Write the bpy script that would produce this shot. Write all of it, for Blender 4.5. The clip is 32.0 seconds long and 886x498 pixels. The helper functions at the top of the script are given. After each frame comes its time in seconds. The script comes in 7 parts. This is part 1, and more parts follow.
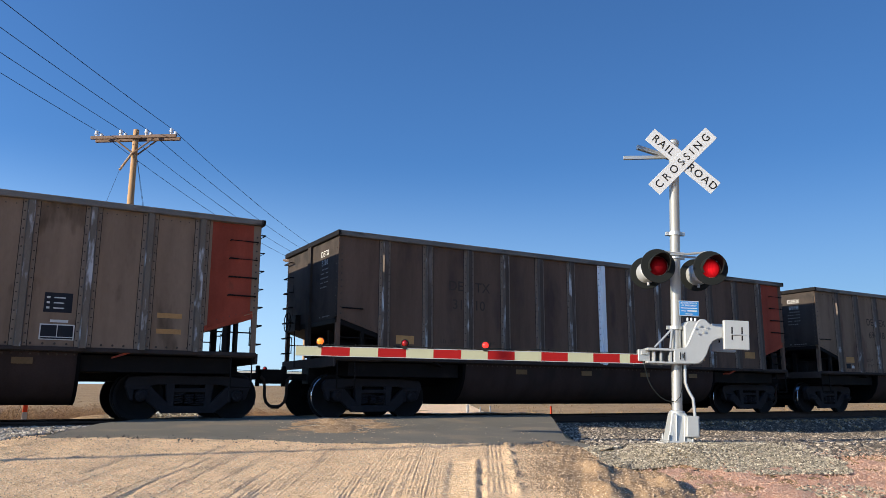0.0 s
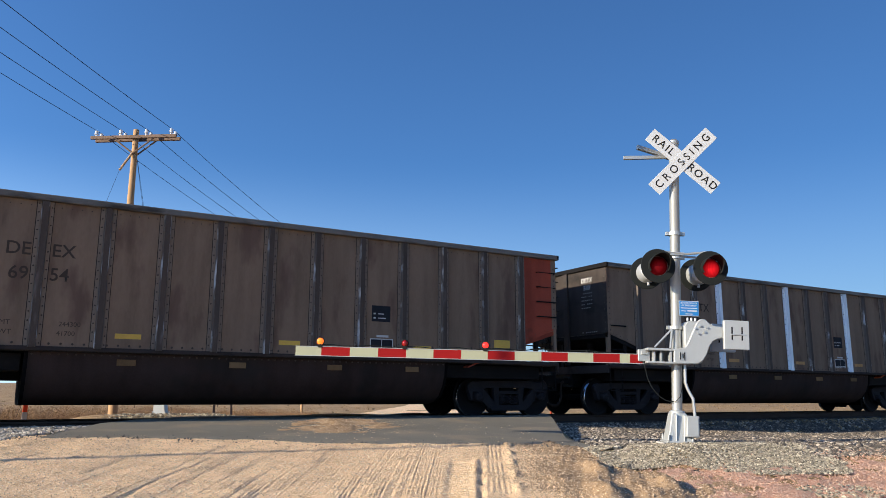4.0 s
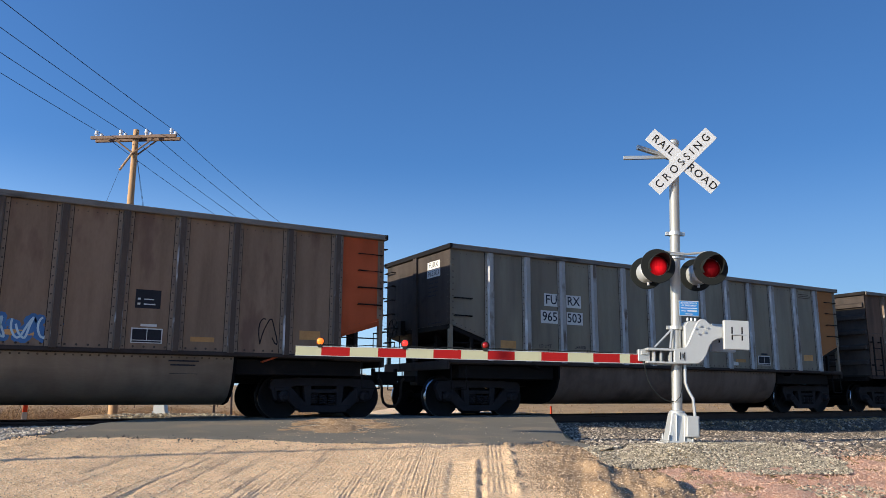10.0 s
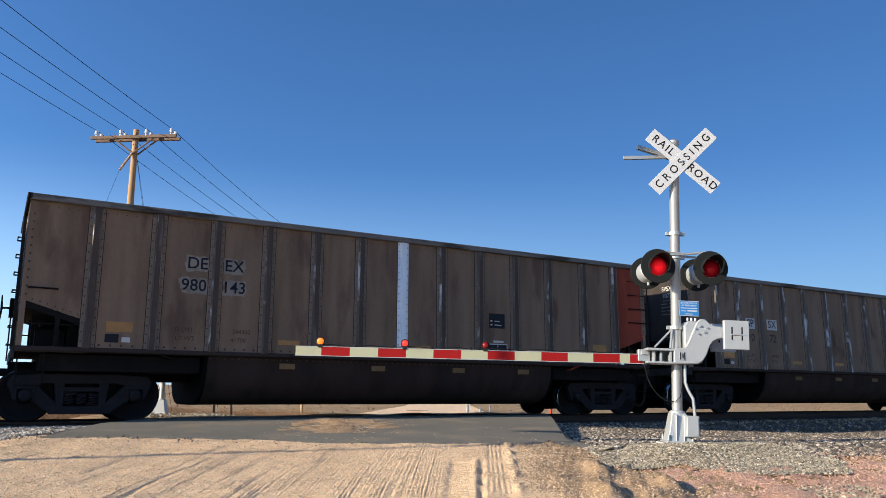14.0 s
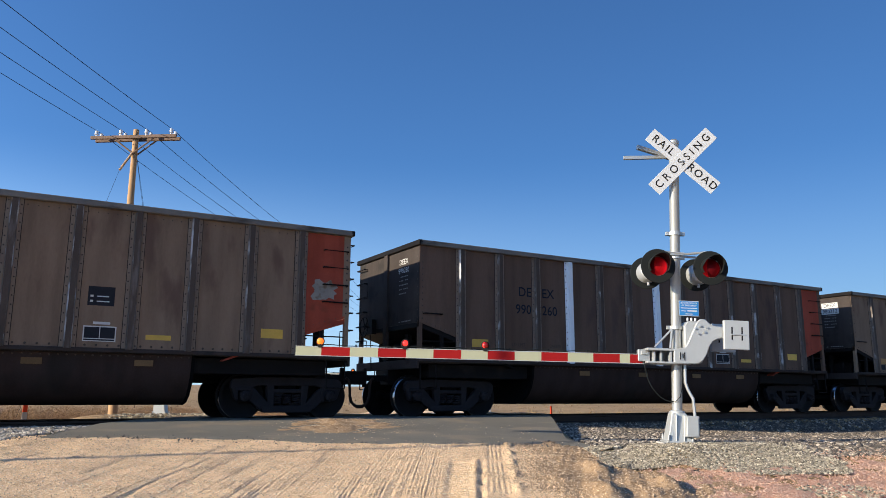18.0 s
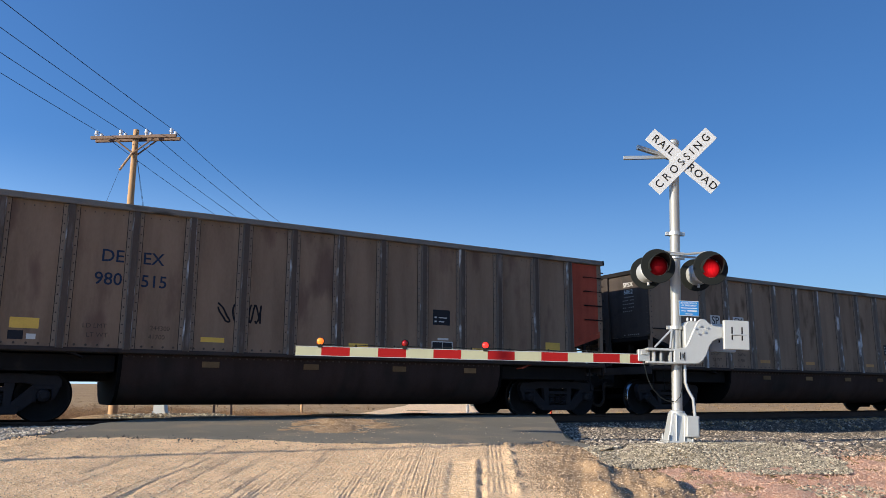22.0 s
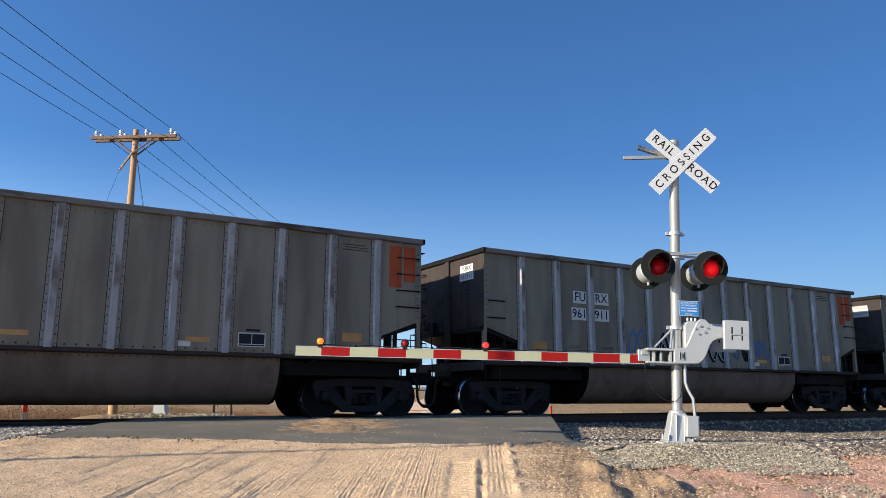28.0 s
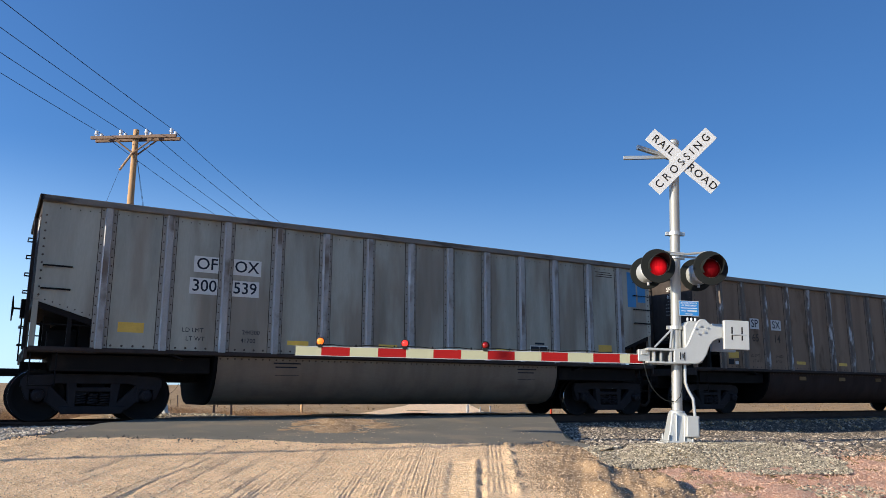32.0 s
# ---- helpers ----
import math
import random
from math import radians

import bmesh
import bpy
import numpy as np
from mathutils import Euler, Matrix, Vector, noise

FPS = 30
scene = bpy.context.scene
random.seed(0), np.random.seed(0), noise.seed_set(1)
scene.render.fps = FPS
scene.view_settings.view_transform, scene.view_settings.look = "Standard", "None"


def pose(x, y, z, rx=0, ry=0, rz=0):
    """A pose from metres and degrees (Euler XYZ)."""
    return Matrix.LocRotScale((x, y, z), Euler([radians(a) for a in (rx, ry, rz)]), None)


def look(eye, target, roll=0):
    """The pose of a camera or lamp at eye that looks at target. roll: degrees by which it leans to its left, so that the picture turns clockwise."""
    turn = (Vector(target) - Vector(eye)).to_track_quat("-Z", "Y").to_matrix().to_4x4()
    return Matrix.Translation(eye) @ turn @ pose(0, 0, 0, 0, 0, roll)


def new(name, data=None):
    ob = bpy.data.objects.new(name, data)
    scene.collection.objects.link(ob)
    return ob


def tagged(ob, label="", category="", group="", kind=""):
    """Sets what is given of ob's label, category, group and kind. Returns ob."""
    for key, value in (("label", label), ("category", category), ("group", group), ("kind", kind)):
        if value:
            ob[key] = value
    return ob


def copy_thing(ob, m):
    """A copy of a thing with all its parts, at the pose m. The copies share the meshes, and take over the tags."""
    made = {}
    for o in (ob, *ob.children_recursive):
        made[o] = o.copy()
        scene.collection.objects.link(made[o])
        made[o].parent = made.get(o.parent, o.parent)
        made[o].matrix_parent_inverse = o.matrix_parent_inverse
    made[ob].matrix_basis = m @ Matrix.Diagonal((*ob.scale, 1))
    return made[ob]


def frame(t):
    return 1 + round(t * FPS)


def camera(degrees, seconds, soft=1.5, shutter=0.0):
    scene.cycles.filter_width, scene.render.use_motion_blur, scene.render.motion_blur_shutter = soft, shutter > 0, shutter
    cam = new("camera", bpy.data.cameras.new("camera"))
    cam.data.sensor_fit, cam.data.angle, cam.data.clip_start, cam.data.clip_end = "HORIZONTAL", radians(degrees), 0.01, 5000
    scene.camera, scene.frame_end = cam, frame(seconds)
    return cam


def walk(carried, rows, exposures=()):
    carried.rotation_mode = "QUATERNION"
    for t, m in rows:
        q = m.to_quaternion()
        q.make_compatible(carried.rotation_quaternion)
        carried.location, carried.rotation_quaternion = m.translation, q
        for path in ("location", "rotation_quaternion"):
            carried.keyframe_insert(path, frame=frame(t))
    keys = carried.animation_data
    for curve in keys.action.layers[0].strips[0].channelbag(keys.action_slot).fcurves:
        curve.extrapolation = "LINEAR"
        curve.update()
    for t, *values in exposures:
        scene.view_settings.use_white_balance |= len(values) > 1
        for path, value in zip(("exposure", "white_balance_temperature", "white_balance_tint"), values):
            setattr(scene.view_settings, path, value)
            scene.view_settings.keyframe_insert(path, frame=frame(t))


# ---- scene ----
# ---- camera ----
random.seed(7)
cam = camera(60.613, 32.0, soft=0.55)
EYE = (0.0, -16.208, 0.454)
VIEW = look(EYE, (9.9394, 0.7200, 4.2803), 0.175)
walk(cam, [(0.0, VIEW), (32.0, VIEW)], [(0.0, 0.95, 6120, 8), (32.0, 0.95, 6120, 8)])

# ---- world, sun ----
SUN_UP, SUN_BACK = 17.0, 1.5          # elevation, and degrees by which it stands behind the train's line
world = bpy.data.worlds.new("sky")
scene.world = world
world.use_nodes = True
_wn = world.node_tree
_sky = _wn.nodes.new("ShaderNodeTexSky")
_sky.sky_type, _sky.sun_disc = "NISHITA", False
_sky.sun_elevation = radians(SUN_UP)
_sky.sun_rotation = radians(-90 + SUN_BACK)
_sky.altitude, _sky.air_density, _sky.dust_density, _sky.ozone_density = 700, 1.0, 1.0, 6.9
_bg = _wn.nodes["Background"]
_bg.inputs["Strength"].default_value = 0.0775
# pale haze that thickens towards the horizon, more so on the sun's side
_tc, _sep, _map, _mix = (_wn.nodes.new("ShaderNode" + k) for k in ("TexCoord", "SeparateXYZ", "MapRange", "Mix"))
_mix.data_type = "RGBA"
_map.interpolation_type = "SMOOTHSTEP"
for _i, _v in enumerate((-0.02, 0.31, 0.55, 0.0)):
    _map.inputs[_i + 1].default_value = _v
_mix.inputs[7].default_value = (4.3, 5.75, 7.2, 1)
_wn.links.new(_tc.outputs["Generated"], _sep.inputs[0])
_wn.links.new(_sep.outputs["Z"], _map.inputs[0])
_wn.links.new(_sky.outputs[0], _mix.inputs[6])
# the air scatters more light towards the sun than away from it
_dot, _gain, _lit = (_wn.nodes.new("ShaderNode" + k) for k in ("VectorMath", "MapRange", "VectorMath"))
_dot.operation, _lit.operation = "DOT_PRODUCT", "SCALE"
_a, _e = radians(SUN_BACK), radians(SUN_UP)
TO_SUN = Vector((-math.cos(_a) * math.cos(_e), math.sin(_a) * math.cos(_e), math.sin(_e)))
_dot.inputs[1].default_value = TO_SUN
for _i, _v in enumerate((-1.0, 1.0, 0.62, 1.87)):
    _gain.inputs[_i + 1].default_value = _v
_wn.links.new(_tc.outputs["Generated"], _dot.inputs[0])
_near, _fac = _wn.nodes.new("ShaderNodeMapRange"), _wn.nodes.new("ShaderNodeMath")
for _i, _v in enumerate((-0.7, 0.2, 0.85, 1.55)):
    _near.inputs[_i + 1].default_value = _v
_fac.operation, _fac.use_clamp = "MULTIPLY", True
_wn.links.new(_dot.outputs["Value"], _near.inputs[0])
_wn.links.new(_map.outputs[0], _fac.inputs[0])
_wn.links.new(_near.outputs[0], _fac.inputs[1])
_wn.links.new(_fac.outputs[0], _mix.inputs[0])
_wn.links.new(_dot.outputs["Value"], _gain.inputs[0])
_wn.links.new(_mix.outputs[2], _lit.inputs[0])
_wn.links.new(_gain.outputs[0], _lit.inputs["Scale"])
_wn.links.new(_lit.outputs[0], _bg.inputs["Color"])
sun = new("sun", bpy.data.lights.new("sun", "SUN"))
sun.data.energy, sun.data.angle, sun.data.color = 4.8, radians(0.5), (1.0, 0.83, 0.60)
sun.matrix_world = look((0, 0, 60), Vector((0, 0, 60)) - TO_SUN)


# ---- materials ----
def material(name, colour, rough=0.7, metal=0.0, vary=0.25, scale=1.5, bump=0.0, fine=40.0, spread=0.0,
             stain=None, stain_at=0.55, stain_scale=2.0, stretch=(1, 1, 1), glow=None, power=0.0, runs=0.0):
    """A surface with broad and fine variation, an optional second colour in patches, and a difference from object to object."""
    m = bpy.data.materials.new(name)
    m.use_nodes = True
    nt = m.node_tree
    n, l = nt.nodes, nt.links
    b = n["Principled BSDF"]
    b.inputs["Roughness"].default_value, b.inputs["Metallic"].default_value = rough, metal
    b.inputs["Specular IOR Level"].default_value = 0.5 if rough < 0.45 else (0.05 if metal < 0.3 else 0.2)
    tc = n.new("ShaderNodeTexCoord")
    mp = n.new("ShaderNodeMapping")
    mp.inputs["Scale"].default_value = stretch
    info = n.new("ShaderNodeObjectInfo")
    off = n.new("ShaderNodeVectorMath")
    off.operation = "SCALE"
    off.inputs[0].default_value = (37.0, 11.0, 23.0)
    l.new(info.outputs["Random"], off.inputs["Scale"])
    add = n.new("ShaderNodeVectorMath")
    l.new(tc.outputs["Object"], add.inputs[0])
    l.new(off.outputs[0], add.inputs[1])
    l.new(add.outputs[0], mp.inputs[0])

    def tex(s, d=3.0):
        t = n.new("ShaderNodeTexNoise")
        t.inputs["Scale"].default_value, t.inputs["Detail"].default_value = s, d
        l.new(mp.outputs[0], t.inputs["Vector"])
        return t
    big, small = tex(scale, 4.0), tex(fine, 2.0)
    mul = n.new("ShaderNodeMath")
    mul.operation = "MULTIPLY_ADD"
    l.new(big.outputs[0], mul.inputs[0])
    mul.inputs[1].default_value, mul.inputs[2].default_value = 2 * vary, 1 - vary
    mul2 = n.new("ShaderNodeMath")
    mul2.operation = "MULTIPLY_ADD"
    l.new(small.outputs[0], mul2.inputs[0])
    mul2.inputs[1].default_value, mul2.inputs[2].default_value = vary, 1 - vary / 2
    both = n.new("ShaderNodeMath")
    both.operation = "MULTIPLY"
    l.new(mul.outputs[0], both.inputs[0])
    l.new(mul2.outputs[0], both.inputs[1])
    last = both
    if spread:
        r = n.new("ShaderNodeMath")
        r.operation = "MULTIPLY_ADD"
        l.new(info.outputs["Random"], r.inputs[0])
        r.inputs[1].default_value, r.inputs[2].default_value = 2 * spread, 1 - spread
        last = n.new("ShaderNodeMath")
        last.operation = "MULTIPLY"
        l.new(both.outputs[0], last.inputs[0])
        l.new(r.outputs[0], last.inputs[1])
    col = n.new("ShaderNodeVectorMath")
    col.operation = "SCALE"
    col.inputs[0].default_value = colour[:3]
    l.new(last.outputs[0], col.inputs["Scale"])
    out = col.outputs[0]
    if stain:
        st = tex(stain_scale, 6.0)
        ramp = n.new("ShaderNodeValToRGB")
        ramp.color_ramp.elements[0].position, ramp.color_ramp.elements[1].position = stain_at, stain_at + 0.12
        l.new(st.outputs[0], ramp.inputs[0])
        mix = n.new("ShaderNodeMix")
        mix.data_type = "RGBA"
        l.new(ramp.outputs[0], mix.inputs[0])
        l.new(out, mix.inputs[6])
        mix.inputs[7].default_value = (*stain, 1)
        out = mix.outputs[2]
    if runs:                              # upright runs of dirt, dark and thin
        mq = n.new("ShaderNodeMapping")
        mq.inputs["Scale"].default_value = (2.6, 2.6, 0.32)
        l.new(add.outputs[0], mq.inputs[0])
        t = n.new("ShaderNodeTexNoise")
        t.inputs["Scale"].default_value, t.inputs["Detail"].default_value = 1.3, 5.0
        l.new(mq.outputs[0], t.inputs["Vector"])
        k = n.new("ShaderNodeMapRange")
        for i, v in enumerate((0.42, 0.68, 1.0 + runs / 2, 1.0 - runs)):
            k.inputs[i + 1].default_value = v
        l.new(t.outputs[0], k.inputs[0])
        dirt = n.new("ShaderNodeVectorMath")
        dirt.operation = "SCALE"
        l.new(out, dirt.inputs[0])
        l.new(k.outputs[0], dirt.inputs["Scale"])
        out = dirt.outputs[0]
    l.new(out, b.inputs["Base Color"])
    if bump:
        bp = n.new("ShaderNodeBump")
        bp.inputs["Strength"].default_value, bp.inputs["Distance"].default_value = 1.0, bump
        l.new(small.outputs[0], bp.inputs["Height"])
        l.new(bp.outputs[0], b.inputs["Normal"])
    if glow:
        b.inputs["Emission Color"].default_value = (*glow, 1)
        b.inputs["Emission Strength"].default_value = power
    return m


BROWN = material("brown_paint", (0.193, 0.135, 0.094), 0.75, 0, 0.22, 0.7, 0.002, 30, stain=(0.130, 0.085, 0.064), stain_at=0.55, stretch=(1, 1, 0.35), runs=0.17)
DARK_BROWN = material("dark_brown_paint", (0.119, 0.078, 0.057), 0.7, 0, 0.22, 0.7, 0.002, 30, stain=(0.084, 0.056, 0.046), stain_at=0.55, stretch=(1, 1, 0.35), runs=0.17)
TAN = material("dusty_tan_paint", (0.205, 0.144, 0.101), 0.75, 0, 0.2, 0.7, 0.002, 30, stain=(0.096, 0.067, 0.045), stain_at=0.57, stretch=(1, 1, 0.35), runs=0.17)
TAUPE = material("grey_brown_paint", (0.211, 0.159, 0.103), 0.75, 0, 0.2, 0.7, 0.002, 30, stain=(0.169, 0.130, 0.098), stain_at=0.55, stretch=(1, 1, 0.35), runs=0.17)
SLATE = material("dark_grey_paint", (0.102, 0.089, 0.072), 0.75, 0, 0.2, 0.8, 0.001, 40, stain=(0.067, 0.055, 0.046), stain_at=0.58, stretch=(1, 1, 0.3), runs=0.17)
# end paint with grime stains, darkened further for the shade between the cars
END_GRIME_SHADE = material("shaded_grimy_end_paint", (0.046, 0.038, 0.034), 0.8, 0, 0.3, 1.2, 0.002, 30, stain=(0.030, 0.027, 0.025), stain_at=0.54, runs=0.17)
PALE_GREY = material("pale_weathered_aluminium", (0.300, 0.290, 0.245), 0.52, 0.38, 0.18, 0.8, 0.001, 40, stain=(0.225, 0.195, 0.155), stain_at=0.48, stain_scale=1.3, stretch=(1, 1, 0.22), runs=0.15)
GREY = material("weathered_aluminium", (0.197, 0.173, 0.130), 0.52, 0.38, 0.20, 0.8, 0.001, 40, stain=(0.160, 0.136, 0.105), stain_at=0.48, stain_scale=1.3, stretch=(1, 1, 0.22), runs=0.15)
MID_GREY = material("dull_weathered_aluminium", (0.232, 0.208, 0.162), 0.52, 0.38, 0.20, 0.8, 0.001, 40, stain=(0.160, 0.136, 0.105), stain_at=0.48, stain_scale=1.3, stretch=(1, 1, 0.22), runs=0.15)
RIB_BROWN = material("brown_rib", (0.150, 0.115, 0.086), 0.6, 0, 0.3, 3, 0.001, 50, stain=(0.324, 0.312, 0.312), stain_at=0.60, stain_scale=4.0, stretch=(2, 2, 0.5))
RIB_WORN = material("worn_brown_rib", (0.145, 0.120, 0.096), 0.55, 0, 0.3, 3, 0.001, 50, stain=(0.42, 0.42, 0.43), stain_at=0.53, stain_scale=4.0, stretch=(2, 2, 0.5))
RIB_GREY = material("worn_aluminium_rib", (0.24, 0.22, 0.19), 0.5, 0.1, 0.25, 3, 0.001, 50, stain=(0.44, 0.43, 0.41), stain_at=0.53, stain_scale=3.5, stretch=(2, 2, 0.35))
RUST_BROWN = material("red_brown_paint", (0.122, 0.078, 0.056), 0.75, 0, 0.22, 0.7, 0.002, 30, stain=(0.090, 0.060, 0.045), stain_at=0.55, stretch=(1, 1, 0.35), runs=0.17)
FLANGE_BROWN = material("rib_flange_brown", (0.205, 0.160, 0.124), 0.7, 0, 0.25, 3, 0.001, 50, stain=(0.165, 0.128, 0.105), stain_at=0.56, stain_scale=3, stretch=(2, 2, 0.5))
HAT_BROWN = material("rib_face_brown", (0.078, 0.060, 0.050), 0.55, 0, 0.3, 3, 0.001, 50, stain=(0.15, 0.125, 0.11), stain_at=0.60, stain_scale=3, stretch=(2, 2, 0.4))
EDGE_BROWN = material("rib_edge_worn", (0.115, 0.095, 0.082), 0.5, 0, 0.3, 3, stain=(0.50, 0.50, 0.51), stain_at=0.55, stain_scale=3.0, stretch=(1, 1, 0.6))
FLANGE_GREY = material("rib_flange_grey", (0.235, 0.222, 0.198), 0.6, 0.0, 0.2, 3, 0.001, 50, stain=(0.18, 0.165, 0.14), stain_at=0.60, stain_scale=3, stretch=(2, 2, 0.5))
HAT_GREY = material("rib_face_grey", (0.29, 0.285, 0.275), 0.5, 0.0, 0.3, 2, 0.001, 50, stain=(0.13, 0.105, 0.085), stain_at=0.50, stain_scale=1.6, stretch=(1, 1, 0.8))
EDGE_GREY = material("rib_edge_bright", (0.34, 0.34, 0.35), 0.45, 0, 0.3, 3, stain=(0.56, 0.56, 0.56), stain_at=0.57, stain_scale=3.0, stretch=(1, 1, 0.6))
RIB_FLECKED = material("flecked_brown_rib", (0.142, 0.106, 0.080), 0.6, 0, 0.3, 3, 0.001, 50, stain=(0.40, 0.40, 0.41), stain_at=0.585, stain_scale=5.0, stretch=(2.4, 1.6, 0.55))
# caulk seam, its dark colour includes the shadow at the flange edge
CAULK_SHADOW = material("shadowed_seam", (0.035, 0.028, 0.024), 0.8)
DUSTY = material("dusty_beige_paint", (0.280, 0.203, 0.127), 0.75, 0, 0.18, 0.7, 0.002, 30, stain=(0.19, 0.15, 0.11), stain_at=0.55, stretch=(1, 1, 0.35), runs=0.17)
NEW_RIB = material("new_pale_rib", (0.72, 0.76, 0.80), 0.45, 0.1, 0.08, 3)
RIVET = material("dark_rivet", (0.075, 0.059, 0.050), 0.5, 0.2, 0.1)
RED = material("rotary_end_red", (0.270, 0.057, 0.034), 0.6, 0, 0.25, 1.5, 0.001, 40, 0.1, stain=(0.16, 0.05, 0.03), stain_at=0.62, runs=0.17)
ORANGE = material("rotary_end_orange", (0.31, 0.068, 0.027), 0.6, 0, 0.25, 1.5, 0.001, 40, 0.1, stain=(0.164, 0.057, 0.025), stain_at=0.64, runs=0.17)
YELLOW_END = material("rotary_end_ochre", (0.570, 0.232, 0.049), 0.6, 0, 0.2, 1.5, 0.001, 40, 0.08, stain=(0.22, 0.12, 0.05), stain_at=0.66)
TAN_END = material("rotary_end_tan", (0.272, 0.122, 0.046), 0.6, 0, 0.25, 1.5, 0.001, 40)
BLUE_END = material("rotary_end_blue", (0.065, 0.20, 0.38), 0.55, 0, 0.2, 1.5, 0.001, 40)
CHORD = material("worn_top_chord", (0.162, 0.145, 0.128), 0.45, 0.2, 0.35, 2.5, 0.001, 40, stain=(0.060, 0.051, 0.043), stain_at=0.55, stretch=(0.5, 2, 2))
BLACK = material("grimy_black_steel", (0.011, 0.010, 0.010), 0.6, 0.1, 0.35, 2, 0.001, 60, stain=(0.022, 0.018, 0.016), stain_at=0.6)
# near-black colour that stands for deep shade under the cars
SHADE_BLACK = material("shade_black", (0.004, 0.004, 0.0045), 0.9, 0, 0.3, 3)
SILL_PAINT = material("dusty_sill_paint", (0.045, 0.036, 0.033), 0.75, 0, 0.3, 2, 0.001, 50, stain=(0.030, 0.025, 0.023), stain_at=0.55)
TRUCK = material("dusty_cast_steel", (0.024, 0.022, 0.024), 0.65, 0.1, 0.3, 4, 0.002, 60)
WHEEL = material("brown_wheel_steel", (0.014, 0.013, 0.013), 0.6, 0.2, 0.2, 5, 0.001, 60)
TREAD = material("polished_tread", (0.42, 0.42, 0.43), 0.25, 1.0, 0.1)
TUB_BROWN = material("dark_belly_paint", (0.039, 0.027, 0.024), 0.75, 0, 0.3, 0.8, 0.002, 30, stain=(0.030, 0.024, 0.022), stain_at=0.52, stain_scale=1.0, runs=0.17)
TUB_GREY = material("weathered_belly_aluminium", (0.175, 0.148, 0.120), 0.45, 0.35, 0.2, 0.8, 0.001, 30, stain=(0.125, 0.10, 0.08), stain_at=0.58, stain_scale=1.0, stretch=(0.3, 1, 1), runs=0.15)
TUB_RUSTY = material("brown_belly_aluminium", (0.135, 0.103, 0.084), 0.6, 0.1, 0.25, 0.8, 0.001, 30, stain=(0.08, 0.06, 0.05), stain_at=0.55, stain_scale=1.0, runs=0.17)
TUB_SILVER = material("bright_belly_aluminium", (0.42, 0.42, 0.42), 0.3, 0.7, 0.15, 0.8)
COAL_DUST = material("coal_dust_inside", (0.025, 0.023, 0.022), 0.9, 0, 0.3, 2)
REFLECTOR = material("yellow_reflector", (0.60, 0.37, 0.045), 0.4, 0, 0.2, 6, spread=0.18)
REFLECTOR_DULL = material("dull_reflector", (0.162, 0.102, 0.051), 0.6, 0, 0.3, 5, spread=0.25)
REFLECTOR_OLD = material("faded_reflector", (0.42, 0.235, 0.095), 0.6, 0, 0.3, 5, spread=0.2)
WHITE_MARK = material("white_marking", (0.52, 0.52, 0.50), 0.6, 0, 0.12, 8)
DARK_MARK = material("dark_lettering", (0.016, 0.020, 0.030), 0.6, 0, 0.1)
OLD_WHITE = material("faded_white_ground", (0.24, 0.215, 0.185), 0.7, 0, 0.3, 4, stain=(0.15, 0.11, 0.08), stain_at=0.52, stain_scale=6)
FAINT_MARK = material("faded_lettering", (0.062, 0.048, 0.038), 0.6, 0, 0.2, 6)
BLUE_MARK = material("blue_black_lettering", (0.018, 0.030, 0.060), 0.6, 0, 0.1)
END_INK = material("grimy_white_lettering", (0.21, 0.205, 0.20), 0.7, 0, 0.4, 6)
PLATE = material("black_stencil_plate", (0.022, 0.023, 0.028), 0.6, 0, 0.2, 8)
PAINT_TEAL = material("teal_spray", (0.030, 0.083, 0.083), 0.6, 0, 0.3, 3)
PAINT_WHITE = material("white_spray", (0.62, 0.66, 0.66), 0.7, 0, 0.25, 3)
PAINT_BLUE = material("blue_spray", (0.06, 0.14, 0.30), 0.6, 0, 0.3, 3)
PAINT_PALE = material("pale_blue_spray", (0.374, 0.494, 0.560), 0.6, 0, 0.3, 3)
PAINT_LILAC = material("pale_lilac_spray", (0.259, 0.275, 0.311), 0.7, 0, 0.35, 3, stain=(0.12, 0.16, 0.26), stain_at=0.56, stain_scale=2.5)
PAINT_CLOUD = material("dark_blue_spray", (0.036, 0.046, 0.074), 0.7, 0, 0.3, 2, stain=(0.085, 0.070, 0.060), stain_at=0.55, stain_scale=2.5)
PAINT_BLACK = material("black_spray", (0.012, 0.012, 0.016), 0.6, 0, 0.2, 3)
GALV = material("galvanised_steel", (0.396, 0.405, 0.400), 0.38, 0.55, 0.12, 4, 0.0008, 60)
SIGNAL_GREY = material("aluminium_paint", (0.361, 0.378, 0.386), 0.42, 0.25, 0.10, 4, 0.0008, 60, stain=(0.36, 0.37, 0.38), stain_at=0.66)
SIGN_WHITE = material("sign_white", (0.446, 0.461, 0.484), 0.45, 0, 0.05, 5)
SIGN_BLACK = material("sign_black", (0.012, 0.012, 0.012), 0.5, 0, 0.05)
SIGN_BLUE = material("sign_blue", (0.015, 0.15, 0.42), 0.4, 0, 0.06, 5)
LAMP_BLACK = material("lamp_black", (0.016, 0.018, 0.018), 0.5, 0.05, 0.15, 5)
ARM_WHITE = material("arm_white_sheeting", (0.303, 0.315, 0.226), 0.6, 0, 0.06, 3)
ARM_RED = material("arm_red_sheeting", (0.216, 0.010, 0.011), 0.6, 0, 0.08, 3, stain=(0.6, 0.35, 0.3), stain_at=0.74, stain_scale=6)
LENS_ON = material("lit_red_lens", (0.16, 0.002, 0.004), 0.5, 0, 0.1, 8, glow=(1.0, 0.012, 0.020), power=0.21)
